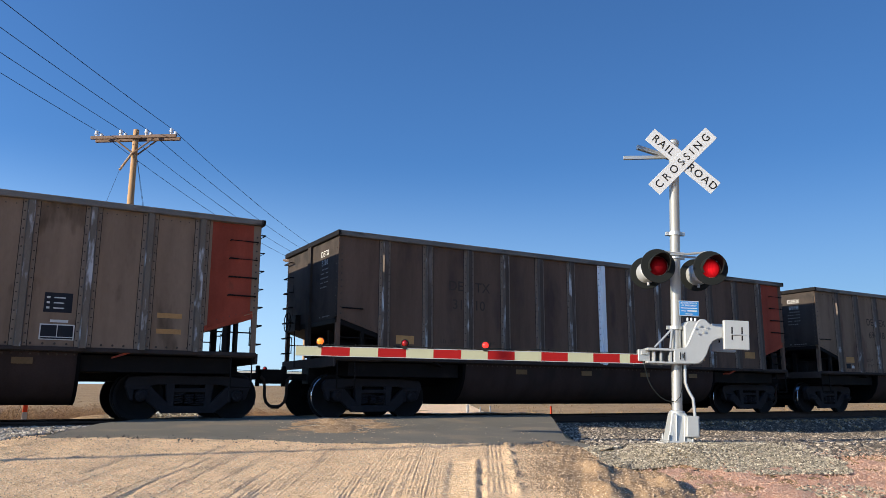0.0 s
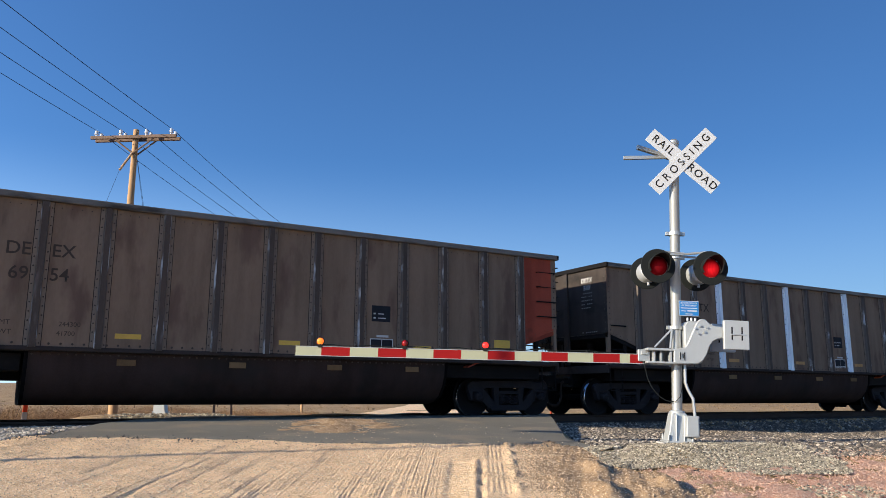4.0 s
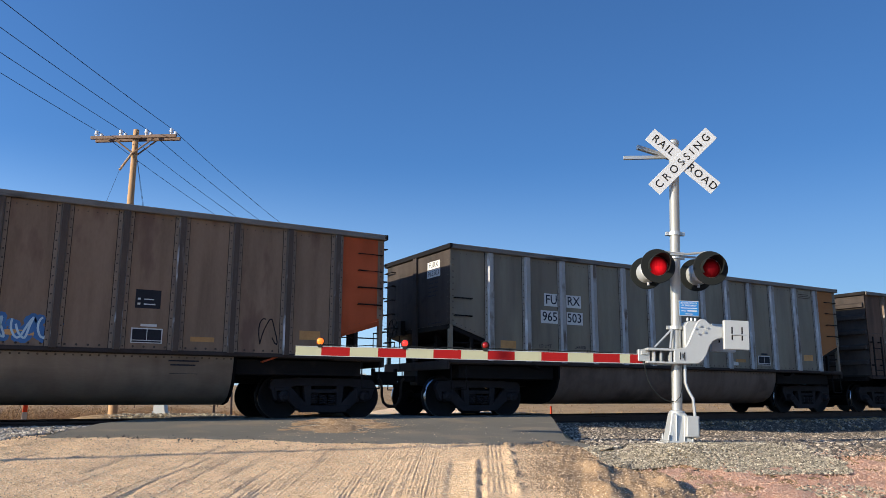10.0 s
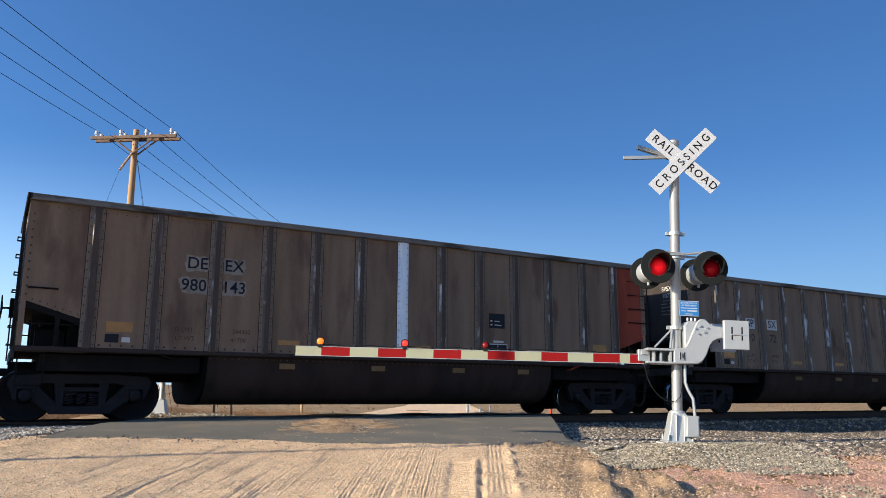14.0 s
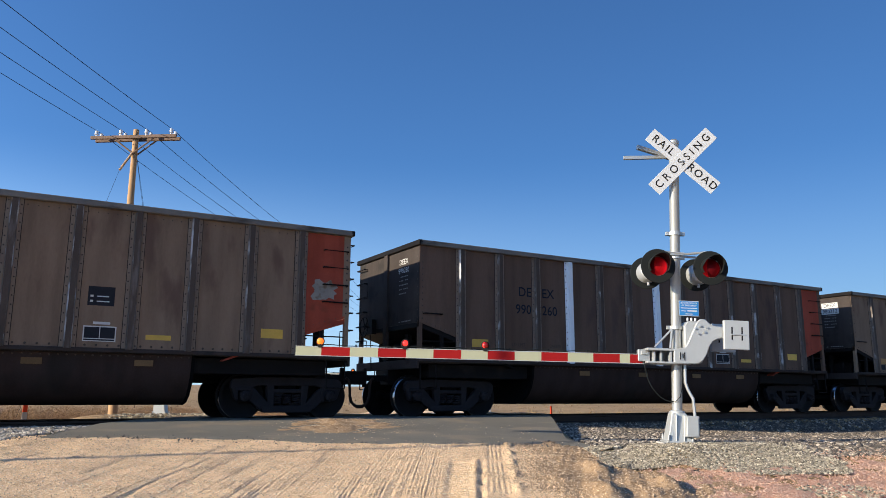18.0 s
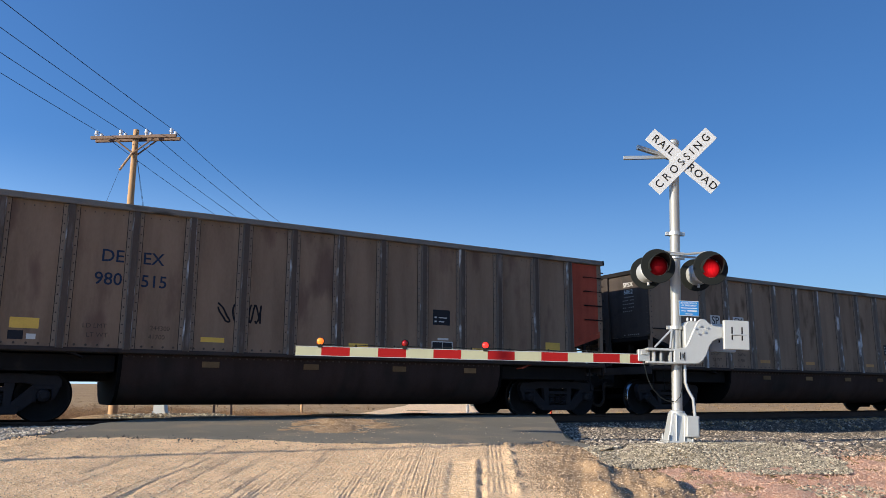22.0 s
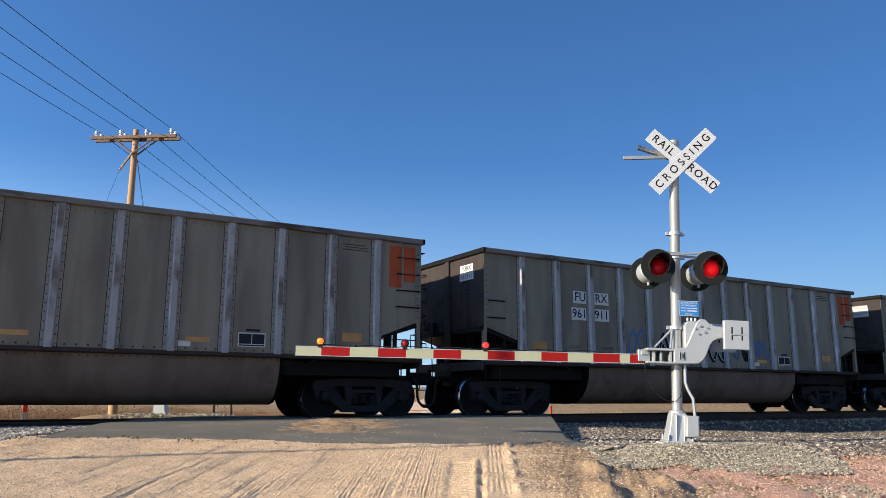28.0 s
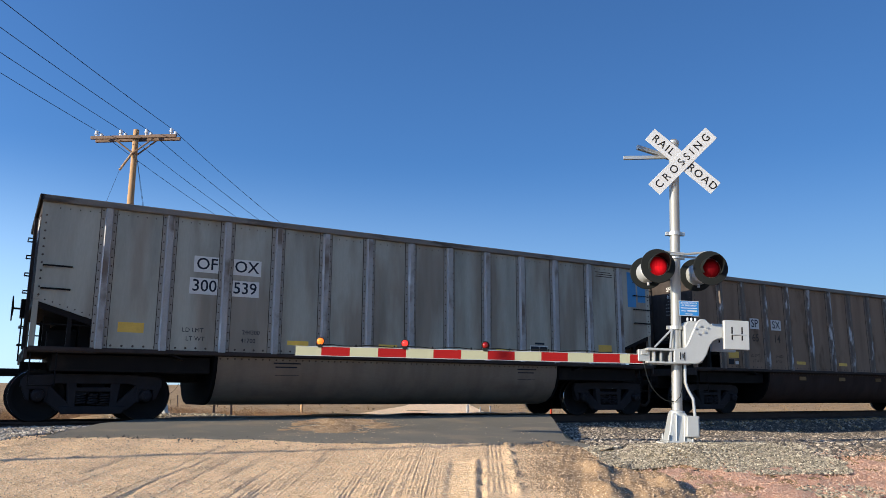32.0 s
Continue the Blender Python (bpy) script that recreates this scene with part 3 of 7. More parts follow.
def dirt_relief(s, w):
    """Tyre lines along the road, a lugged and a grooved tyre print, clods and low heaps at the verge."""
    h = np.zeros_like(s)
    for c, wide, deep, mid, reach, turn in _fine:
        k = np.exp(-((s - mid) / reach) ** 4)
        cc = c + turn * (s - 8) + 0.015 * np.sin(0.7 * s + c)
        k = k * (0.80 + 0.20 * np.sin(2.3 * s + 9 * c) * np.sin(0.9 * s + 4 * c))
        h += k * deep * (0.6 * np.exp(-((w - cc - 1.7 * wide) / wide) ** 2) - np.exp(-((w - cc) / wide) ** 2))
    cc = -2.93 + 0.02 * np.sin(3 * s) + 0.01 * np.sin(11 * s)
    k = np.clip((10.3 - s) / 1.5, 0, 1)
    h += k * (0.004 * np.exp(-((w - cc + 0.04) / 0.03) ** 2) - 0.006 * np.exp(-((w - cc - 0.02) / 0.025) ** 2))
    end = np.clip((10.4 - s) / 0.8, 0, 1)
    lug = np.exp(-((w - 0.06 - 0.02 * (s - 8)) / 0.14) ** 6) * end
    h += lug * (0.016 * np.tanh(3 * np.sin(s * 42 + 3 * np.abs(w - 0.06))) - 0.02)
    h -= end * 0.040 * np.exp(-((w - 0.27 - 0.04 * (s - 8)) / 0.045) ** 2) * (0.7 + 0.3 * np.sin(9 * s))
    groove = np.exp(-((w - 0.46 - 0.04 * (s - 8)) / 0.13) ** 6)
    h += groove * (0.0040 * np.sin((w - 0.04 * s) * 110) * (0.6 + 0.4 * np.sin(5.3 * s + 1.1)) - 0.010)
    h += 0.025 * np.exp(-((w - 0.66 - 0.04 * (s - 8)) / 0.05) ** 2) * (0.6 + 0.4 * np.sin(7 * s + 1))
    for at, size, tall in (((7.9, 1.55), (0.9, 0.16), 0.10), ((9.6, 1.75), (0.6, 0.14), 0.08), ((8.7, 2.35), (0.5, 0.15), 0.09), ((7.9, 2.05), (0.45, 0.22), 0.07), ((8.8, 1.15), (0.3, 0.12), 0.03)):
        h += bumps(s, w, at, size, tall)
    loose = 0.5 * np.clip((w - 0.8) / 0.8, 0, 1) + 0.20
    return h + loose * rough(s, w, [(0.9, 0.014), (0.33, 0.012), (0.13, 0.009), (0.07, 0.005)])


def apron_edge(v):
    """Where the asphalt begins along the road, for v from 0 to 1 across it."""
    return APRON_S - 0.25 + 0.75 * v * v - 0.75 * (1 - v) ** 3 + 0.14 * np.sin(9 * v) + 0.05 * np.sin(23 * v) + 0.03 * np.sin(61 * v)


def near_road_height(x, y, s, w):
    edge = np.clip((np.abs(w + 2.2) - 5.0) / 1.0, 0, 1)
    k = np.clip((np.abs(w - ROAD_MID) - ROAD_HALF + 0.6) / 1.2, 0, 1)
    base = road_height(x, y) * (1 - k) + (ground_height(x, y) + 0.02) * k
    lip = np.clip((s - apron_edge(np.clip((w + 6) / 8.15, 0, 1)) - 0.35) / 0.25, 0, 1)
    return base + 0.012 + dirt_relief(s, w) * (1 - lip) - 0.05 * lip - 0.08 * edge - 0.10 * np.clip((w - 2.2) / 0.2, 0, 1) * np.clip((s - 9.6) / 0.3, 0, 1)


road = strip_sheet("road", np.concatenate([np.arange(-14, 5.8, 0.25), np.arange(5.8, APRON_S + 1.4, 0.035)]), np.arange(-8.6, 3.2, 0.0105), near_road_height, ROAD_DIRT)
road.data.materials.append(VERGE_DIRT)
for _p in road.data.polygons:
    _s, _w = road_coords(*_p.center[:2])
    _p.material_index = int(_w > 0.95 + 0.14 * math.sin(1.9 * _s) + 0.06 * math.sin(9 * _s) + random.gauss(0, 0.22))
tagged(road, "tan gravel road with tyre tracks and ruts", "road", kind="structure")
far_road = strip_sheet("road", np.concatenate([np.arange(19.2, 40, 0.4), np.geomspace(40, 1500, 90)]), np.linspace(ROAD_MID - 3.7, ROAD_MID + 3.7, 24),
                       lambda x, y, s, w: road_height(x, y) + 0.05 + rough(s, w, [(1.5, 0.012)]), ROAD_DIRT)
tagged(far_road, "pale gravel road that runs off across the prairie", "road", kind="structure")


def red_height(x, y):
    return ground_height(x, y) + 0.02 + rough(x, y, [(0.9, 0.014), (0.3, 0.008), (0.12, 0.007)])


red = sheet("ground", np.arange(5.0, 22, 0.06), np.arange(-12.6, -7.0, 0.06), red_height, RED_DIRT,
            lambda x, y: (road_coords(x, y)[1] > 2.2 + 0.3 * np.sin(1.7 * y)) & (y < np.interp(x, [5, 8.5, 9, 10.7, 12, 22], [-8.9, -8.9, -9.75, -9.5, -9.9, -9.9]) + 0.12 * np.sin(2.3 * x) + 0.07 * np.sin(5.9 * x)))
tagged(red, "bare reddish dirt beside the road", "ground", kind="structure")

bed = sheet("ballast_bed", spaced(-6, 40, 0.2, 900), np.array([-9.7, -9.5, -9.3, -9.1, -8.9, -8.7, -8.5, -8.3, -8.1, -7.5, -6.5, -5.5, -4.5, -3.6, -3.0, -2.6, -2.2, -1.9, -1.55, -1.2, 0, 1.2, 1.55, 2.2, 3.0, 3.6]),
            lambda x, y: np.minimum(side_height(x, y), np.where(y < -6.8, ground_height(x, y) - 0.02, 9.0)) + 0.015 + rough(x, y, [(0.7, 0.02), (0.25, 0.01)]) - np.where((y < -8.2) & (((x - 9.6) / 3.6) ** 2 + ((y + 8.35) / 1.15) ** 2 > 1) & ((x < 10.4) | (y < -9.4)), 0.08, 0) - np.where(y > 3.3, 0.1, 0), BALLAST_BED,
            lambda x, y: ((np.abs(road_coords(x, y)[1] - ROAD_MID + 0.15) > ROAD_HALF - 0.05) | (np.abs(y) > 30)) & ((x > 0) | (y > -4.6)) & ((y > -8.6) | ((x > 6) & (x < 34))) & (road_coords(x, y)[1] < 400) & ((y > -6.5) | (road_coords(x, y)[1] > 2.7)))
tagged(bed, "grey crushed stone bed along the track", "track bed", kind="structure")


# asphalt apron over the track
def apron():
    sh = Shape()
    n, m = 60, 40
    grid = []
    for i in range(n + 1):
        row = []
        for j in range(m + 1):
            v = j / m
            s1 = 21.5
            s0 = float(apron_edge(v))
            s_ = s0 + (s1 - s0) * i / n
            flare = max(0.0, 1 - (s_ - APRON_S) / 4.0)
            w_ = -6.0 + v * (7.86 + 0.075 * (s_ - 13.0) + 0.35 * max(0.0, 13.0 - s_)) + 0.25 * flare * (1 - v)
            x, y = s_ * RS[0] + w_ * RW[0], s_ * RS[1] + w_ * RW[1] + EYE[1]
            z = float(road_height(np.array(x), np.array(y))) + 0.025 + 0.008 * noise.noise((x * 0.9, y * 0.9, 0)) - 0.035 * (i == 0)
            row.append((x, y, z))
        grid.append(row)
    v = [p for r in grid for p in r]
    f = [(i * (m + 1) + j, i * (m + 1) + j + 1, (i + 1) * (m + 1) + j + 1, (i + 1) * (m + 1) + j) for i in range(n) for j in range(m)]
    sh.add(v, f)
    rim = [(i, 0) for i in range(n + 1)] + [(n, j) for j in range(1, m + 1)] + [(i, m) for i in range(n - 1, -1, -1)] + [(0, j) for j in range(m - 1, 0, -1)]
    top = [i * (m + 1) + j for i, j in rim]
    low = []
    k = len(sh.v)
    for t in top:
        x, y, z = sh.v[t]
        low.append((x, y, z - 0.5))
    sh.v += low
    q = len(top)
    for i in range(q):
        sh.f.append((top[i], top[(i + 1) % q], k + (i + 1) % q, k + i))
        sh.m.append(0)
    ob = new("pavement", sh.mesh("pavement", ASPHALT, smooth=True))
    return tagged(ob, "worn grey asphalt apron over the track", "pavement", kind="structure")


apron()

# rails and ties
PROFILE = [(-0.075, -0.175), (0.075, -0.175), (0.075, -0.160), (0.012, -0.145), (0.012, -0.045), (0.036, -0.035), (0.036, -0.004), (0.026, 0.0), (-0.026, 0.0), (-0.036, -0.004), (-0.036, -0.035), (-0.012, -0.045), (-0.012, -0.145), (-0.075, -0.160)]
for _y in (-0.755, 0.755):
    _s = Shape()
    _s.prism([(_y + a, b) for a, b in PROFILE], "x", -1100, 1100)
    tagged(new("track_rail", _s.mesh("track_rail", RAIL_SIDE)), "worn steel rail of the track", "rail", "rails of the track", "structure")


def ties():
    s = Shape()
    s.box(-0.115, 0.115, -1.30, 1.30, -0.34, -0.165)
    me = s.mesh("tie", TIE, 0.012)
    for i in range(120):
        x = -18 + i * 0.5
        if abs(road_coords(x, 0.0)[1] - ROAD_MID) < ROAD_HALF + 0.8:
            continue
        ob = new("tie", me)
        ob.matrix_basis = pose(x, random.uniform(-0.02, 0.02), 0, 0, 0, random.uniform(-1, 1))
        tagged(ob, "dark creosoted timber tie in the ballast", "tie", "ties of the track", "structure")


ties()


def scatter(name, points, size, mat, label, category, seed, flat=0.7, faces=20):
    """Many small stones as one mesh; points is an array of x, y, z, size the range of their half width."""
    rng = np.random.RandomState(seed)
    bm = bmesh.new()
    bmesh.ops.create_icosphere(bm, subdivisions=1, radius=1.0)
    base = np.array([v.co[:] for v in bm.verts])
    tri = np.array([[v.index for v in f.verts] for f in bm.faces])
    bm.free()
    if faces == 8:
        base = np.array([(1, 0, 0), (0, 1, 0), (-1, 0, 0), (0, -1, 0), (0, 0, 1), (0, 0, -1)], float)
        tri = np.array([(0, 1, 4), (1, 2, 4), (2, 3, 4), (3, 0, 4), (1, 0, 5), (2, 1, 5), (3, 2, 5), (0, 3, 5)])
    n, k = len(points), len(base)
    v = base[None] * rng.uniform(0.7, 1.3, (n, k, 1))
    r = size[0] + (size[1] - size[0]) * rng.uniform(0, 1, n) ** 2
    sc = np.stack([r * rng.uniform(0.8, 1.4, n), r * rng.uniform(0.8, 1.2, n), r * rng.uniform(0.5, 0.9, n) * flat / 0.7], -1)
    v *= sc[:, None, :]
    a, b = rng.uniform(0, 6.283, n), rng.uniform(-0.6, 0.6, n)
    cb, sb = np.cos(b)[:, None], np.sin(b)[:, None]
    x, z = v[..., 0] * cb - v[..., 2] * sb, v[..., 0] * sb + v[..., 2] * cb
    ca, sa = np.cos(a)[:, None], np.sin(a)[:, None]
    v = np.stack([x * ca - v[..., 1] * sa, x * sa + v[..., 1] * ca, z], -1) + points[:, None, :]
    f = (tri[None] + (np.arange(n) * k)[:, None, None]).reshape(-1, 3)
    me = bpy.data.meshes.new(name)
    me.from_pydata(v.reshape(-1, 3).tolist(), [], f.tolist())
    me.materials.append(mat)
    return tagged(new(name, me), label, category, kind="stuff")


def spread(n, x0, x1, y0, y1, seed, keep, lift=0.01, bias=1.0):
    rng = np.random.RandomState(seed)
    x = x0 + (x1 - x0) * rng.uniform(0, 1, n) ** bias
    y = rng.uniform(y0, y1, n)
    ok = keep(x, y)
    x, y = x[ok], y[ok]
    return np.stack([x, y, ground_height(x, y) + lift], -1)


def off_road(x, y, more=0.25):
    return np.abs(road_coords(x, y)[1] - ROAD_MID) > ROAD_HALF + more


def build_stones():
    right = spread(78000, 8, 34, -9.6, -1.4, 1, lambda x, y: off_road(x, y, -0.05) & (road_coords(x, y)[1] > 0) & ((y > -7.9) | ((x > 10.3 + 0.2 * np.sin(5 * y)) & (y > -9.35 + 0.12 * np.sin(3 * x)))), 0.02, 1.4)
    near = right[:, 0] < 14.0
    pale = near & (np.random.RandomState(14).uniform(0, 1, len(right)) < np.clip((13.5 - right[:, 0]) / 9, 0.1, 0.45))
    scatter("ballast", right[near & ~pale], (0.018, 0.048), STONES, "grey and pale crushed stone beside the track", "ballast", 2)
    scatter("ballast", right[pale], (0.016, 0.040), PALE_STONES, "pale crushed stone among the grey", "ballast", 15)
    scatter("ballast", right[~near], (0.020, 0.054), STONES, "grey crushed stone along the track bed", "ballast", 13, faces=8)
    left = spread(20000, -4, 4, -4.6, -1.3, 3, lambda x, y: off_road(x, y, 0.35) & (road_coords(x, y)[1] < 0), 0.03)
    scatter("ballast", left, (0.020, 0.045), PALE_STONES, "pale crushed stone at the edge of the asphalt", "ballast", 4)
    back = spread(20000, -4, 22, 1.4, 13.4, 5, lambda x, y: off_road(x, y, 0.4) & ((y < 5.5) | (((x - 4.2) / 3.5) ** 2 + ((y - 8) / 5.4) ** 2 < 1)), 0.02)
    scatter("ballast", back, (0.03, 0.06), PEBBLES, "pale stone shoulder behind the track", "ballast", 6, faces=8)
    pad = spread(40000, 6.5, 12, -10.5, -6.9, 7, lambda x, y: (road_coords(x, y)[1] > 1.95) & ((((x - 8.9) / 2.12) ** 2 + ((y + 8.1) / 1.35) ** 2 < 1 + 0.2 * np.sin(3 * x)) | (((x - 9.1) / 1.25) ** 2 + ((y + 9.3) / 0.95) ** 2 < 1 + 0.15 * np.sin(5 * x + 2 * y))), 0.035)
    ps, pw = road_coords(pad[:, 0], pad[:, 1])
    pad[:, 2] = np.maximum(pad[:, 2], near_road_height(pad[:, 0], pad[:, 1], ps, pw) + 0.005)
    scatter("gravel", pad, (0.011, 0.026), PEBBLES, "pale pea gravel heaped round the signal base", "gravel", 8, faces=8)
    rd = spread(24000, 5, 20, -12.4, -8.9, 9, lambda x, y: road_coords(x, y)[1] > 2.3, 0.03)
    few = spread(700, 7.4, 8.9, -11.5, -10.5, 11, lambda x, y: ((x - 8.1) / 0.6) ** 2 + ((y + 11.0) / 0.35) ** 2 < 1, 0.03)
    scatter("gravel", few, (0.012, 0.028), PEBBLES, "patch of pale stones on the reddish dirt", "gravel", 12, faces=8)
    scatter("gravel", rd, (0.006, 0.015), SCORIA, "reddish stones strewn on bare dirt", "gravel", 10, faces=8)


build_stones()


def crumbs():
    rng = np.random.RandomState(21)
    n = 26000
    s, w = rng.uniform(6.2, APRON_S + 0.3, n), rng.uniform(-8, 3, n)
    x, y = s * RS[0] + w * RW[0], s * RS[1] + w * RW[1] + EYE[1]
    z = near_road_height(x, y, s, w) + 0.003
    scatter("gravel", np.stack([x, y, z], -1), (0.003, 0.012), CRUMBS, "small tan stones loose on the road", "gravel", 22, faces=8)
    n = 420
    s, w = rng.uniform(6.4, APRON_S + 0.4, n), rng.uniform(0.7, 2.9, n)
    x, y = s * RS[0] + w * RW[0], s * RS[1] + w * RW[1] + EYE[1]
    scatter("clods", np.stack([x, y, near_road_height(x, y, s, w) + 0.006], -1), (0.005, 0.020), CLODS, "loose clods of tan dirt on the verge", "dirt", 25)
    n = 550
    v = rng.uniform(0, 1, n) ** 1.5
    s, w = apron_edge(v) + rng.normal(0.05, 0.20, n), -6.0 + v * 8.15
    x, y = s * RS[0] + w * RW[0], s * RS[1] + w * RW[1] + EYE[1]
    scatter("asphalt_bits", np.stack([x, y, near_road_height(x, y, s, w) + 0.012], -1), (0.006, 0.019), BITS, "dark crumbled bits along the asphalt edge", "asphalt", 26, faces=8)
    # the dirt carried onto the asphalt, and loose bits round it
    def spill(x, y, s, w):
        k = np.exp(-((s - 14.0) / 1.7) ** 4 - ((w + 2.05 + 0.10 * np.sin(2.1 * s) + 0.06 * (s - 14)) / (0.95 + 0.12 * np.sin(3.7 * s))) ** 4)
        return road_height(x, y) - 0.01 + 0.055 * k + k * rough(s, w, [(0.8, 0.016), (0.3, 0.010), (0.12, 0.006)]) + 0.5 * k * dirt_relief(s - 6, w)
    tagged(strip_sheet("dirt", np.arange(12.2, 16.6, 0.05), np.arange(-3.6, -0.6, 0.04), spill, VERGE_DIRT), "tan dirt dragged onto the asphalt", "dirt", kind="structure")
    n = 1500
    s, w = rng.normal(0, 1, n), rng.normal(0, 1, n)
    s, w = 14.2 + 0.9 * s, -2.0 + 0.55 * w
    x, y = s * RS[0] + w * RW[0], s * RS[1] + w * RW[1] + EYE[1]
    z = np.maximum(road_height(x, y) + 0.028, spill(x, y, s, w) + 0.003)
    scatter("gravel", np.stack([x, y, z], -1), (0.004, 0.014), CRUMBS, "tan crumbs round the dirt on the asphalt", "dirt", 23, flat=0.6, faces=8)
    n = 110
    s, w = rng.uniform(APRON_S, 15, n), rng.uniform(-3, 2, n)
    x, y = s * RS[0] + w * RW[0], s * RS[1] + w * RW[1] + EYE[1]
    scatter("gravel", np.stack([x, y, road_height(x, y) + 0.032], -1), (0.005, 0.014), CRUMBS, "pebbles scattered on the asphalt", "gravel", 24, faces=8)


crumbs()


def grass():
    """Dry tufts behind the track: thin bent blades."""
    rng = np.random.RandomState(31)
    v, f = [], []

    def tuft(x, y, z, tall, count, wide, spread_out=0.7):
        for _ in range(count):
            a, lean, h = rng.uniform(0, 6.28), rng.uniform(0.1, spread_out), tall * rng.uniform(0.4, 1.1)
            bx, by = x + rng.normal(0, wide * 6), y + rng.normal(0, wide * 6)
            c, s_ = math.cos(a), math.sin(a)
            k = len(v)
            v.extend([(bx - wide * s_, by + wide * c, z), (bx + wide * s_, by - wide * c, z),
                      (bx + c * lean * h * 0.4 + wide * 0.7 * s_, by + s_ * lean * h * 0.4 - wide * 0.7 * c, z + 0.6 * h),
                      (bx + c * lean * h * 0.4 - wide * 0.7 * s_, by + s_ * lean * h * 0.4 + wide * 0.7 * c, z + 0.6 * h), (bx + c * lean * h, by + s_ * lean * h, z + h)])
            f.extend([(k, k + 1, k + 2, k + 3), (k + 3, k + 2, k + 4)])
    def clear(x, y):
        return off_road(x, y, 1.0) & ((y > 13.2) | (np.abs(x - 4.2) > 3.4)) & (y > 4.8)
    # low brush behind the track: twigs, and the fine dry leaf on them
    tips = []
    n = 2000
    xs, ys = rng.uniform(-14, 15, n), 8.5 + 18 * rng.uniform(0, 1, n) ** 1.3
    zs = ground_height(xs, ys)
    ok = clear(xs, ys) & (np.sin(1.1 * xs + 0.5 * ys) + np.sin(0.7 * ys - 0.9 * xs) + rng.uniform(-1, 1, n) > -0.8)
    for x, y, z in zip(xs[ok], ys[ok], zs[ok]):
        tall = rng.uniform(0.40, 0.95) * (1.0 if x < 9 else 0.7)
        for _ in range(2):
            tuft(x + rng.normal(0, 0.16), y + rng.normal(0, 0.16), z - 0.02, tall, 30, 0.0035 + 0.00025 * y, 1.9)
        q = rng.normal(0, 0.26, (70, 2))
        top = tall * np.clip(1.05 - (q ** 2).sum(1) / 0.35, 0.12, 1) * rng.uniform(0.15, 1, 70) ** 0.6
        tips.append(np.stack([x + q[:, 0], y + q[:, 1], z + top], -1))
    me = bpy.data.meshes.new("brush")
    me.from_pydata(v, [], f)
    me.materials.append(BRUSH)
    tagged(new("brush", me), "dense low brown brush behind the track", "brush", kind="stuff")
    scatter("brush_leaf", np.concatenate(tips), (0.010, 0.034), BRUSH, "fine dry leaf on the low brown brush", "brush", 33, faces=8)
    v.clear()
    f.clear()
    n = 3600
    xs, ys = rng.uniform(-12, 40, n), 5.2 + 18 * rng.uniform(0, 1, n) ** 1.6
    zs = ground_height(xs, ys)
    ok = clear(xs, ys)
    for x, y, z in zip(xs[ok], ys[ok], zs[ok]):
        tuft(x, y, z - 0.02, rng.uniform(0.10, 0.28), 9, 0.007 + 0.0006 * y)
    n = 1300
    xs, ys = rng.uniform(-20, 140, n), rng.uniform(20, 110, n)
    zs = ground_height(xs, ys)
    ok = off_road(xs, ys, 1.5)
    for x, y, z in zip(xs[ok], ys[ok], zs[ok]):
        tuft(x, y, z - 0.02, rng.uniform(0.10, 0.24), 6, 0.03)
    me = bpy.data.meshes.new("grass")
    me.from_pydata(v, [], f)
    me.materials.append(STRAW)
    tagged(new("grass", me), "dry straw-coloured grass and weeds behind the track", "grass", kind="stuff")


grass()

# ---- crossing signals ----
BLINKERS = []                             # (lens, whether it goes with the first lamp)


def lens_mesh(r, on, off):
    """A ball whose -y half glows and whose +y half is dark, so that it blinks as it turns."""
    s = Shape()
    n = 20
    prof = [(math.sin(math.pi * i / 12) * r, -math.cos(math.pi * i / 12) * r) for i in range(13)]
    s.lathe(prof, n, "y", mats=[0] * 6 + [1] * 6)
    return s.mesh("lens", [on, off], smooth=True)


def add_lamp(signal, x, y, z, facing, first, lens):
    """A flashing lamp: black round background, hood, silver housing; facing -1 looks to -y."""
    d = facing
    s = Shape()
    s.lathe([(0.155, y + d * 0.0), (0.262, y), (0.268, y - d * 0.012), (0.262, y - d * 0.022), (0.155, y - d * 0.022), (0.155, y)], 40, "y", (x, 0, z))
    board = part("background", s, LAMP_BLACK, signal, "black round lamp background", smooth=True)
    s = Shape()
    n, k = 28, len(s.v)
    v = []
    for i in range(n + 1):
        a = radians(-35 + 250 * i / n)
        deep = 0.10 + 0.20 * max(0.0, math.sin(a)) ** 0.7
        for rr, dd in ((0.160, 0.0), (0.160, deep), (0.153, deep), (0.153, 0.0)):
            v.append((x + rr * math.cos(a), y + d * dd, z + rr * math.sin(a)))
    s.add(v, [(4 * i + j, 4 * i + 4 + j, 4 * i + 4 + (j + 1) % 4, 4 * i + (j + 1) % 4) for i in range(n) for j in range(4)])
    part("hood", s, LAMP_BLACK, signal, smooth=True)
    s = Shape()
    s.lathe([(0.15, y - d * 0.022), (0.175, y - d * 0.03), (0.175, y - d * 0.10), (0.14, y - d * 0.22), (0.09, y - d * 0.26), (0.0, y - d * 0.27)], 28, "y", (x, 0, z))
    s.tube((x, y - d * 0.12, z - 0.17), (x, y - d * 0.12, z - 0.22), 0.02)
    part("lamp_housing", s, SIGNAL_GREY, signal, "silver-painted lamp housing", smooth=True)
    e = part("lens", lens, None, signal, "round red lens", at=pose(x, y + d * 0.0 - d * 0.075, z, 0, 0, 0 if d < 0 else 180))
    BLINKERS.append((e, first, 0.0 if d < 0 else 180.0))


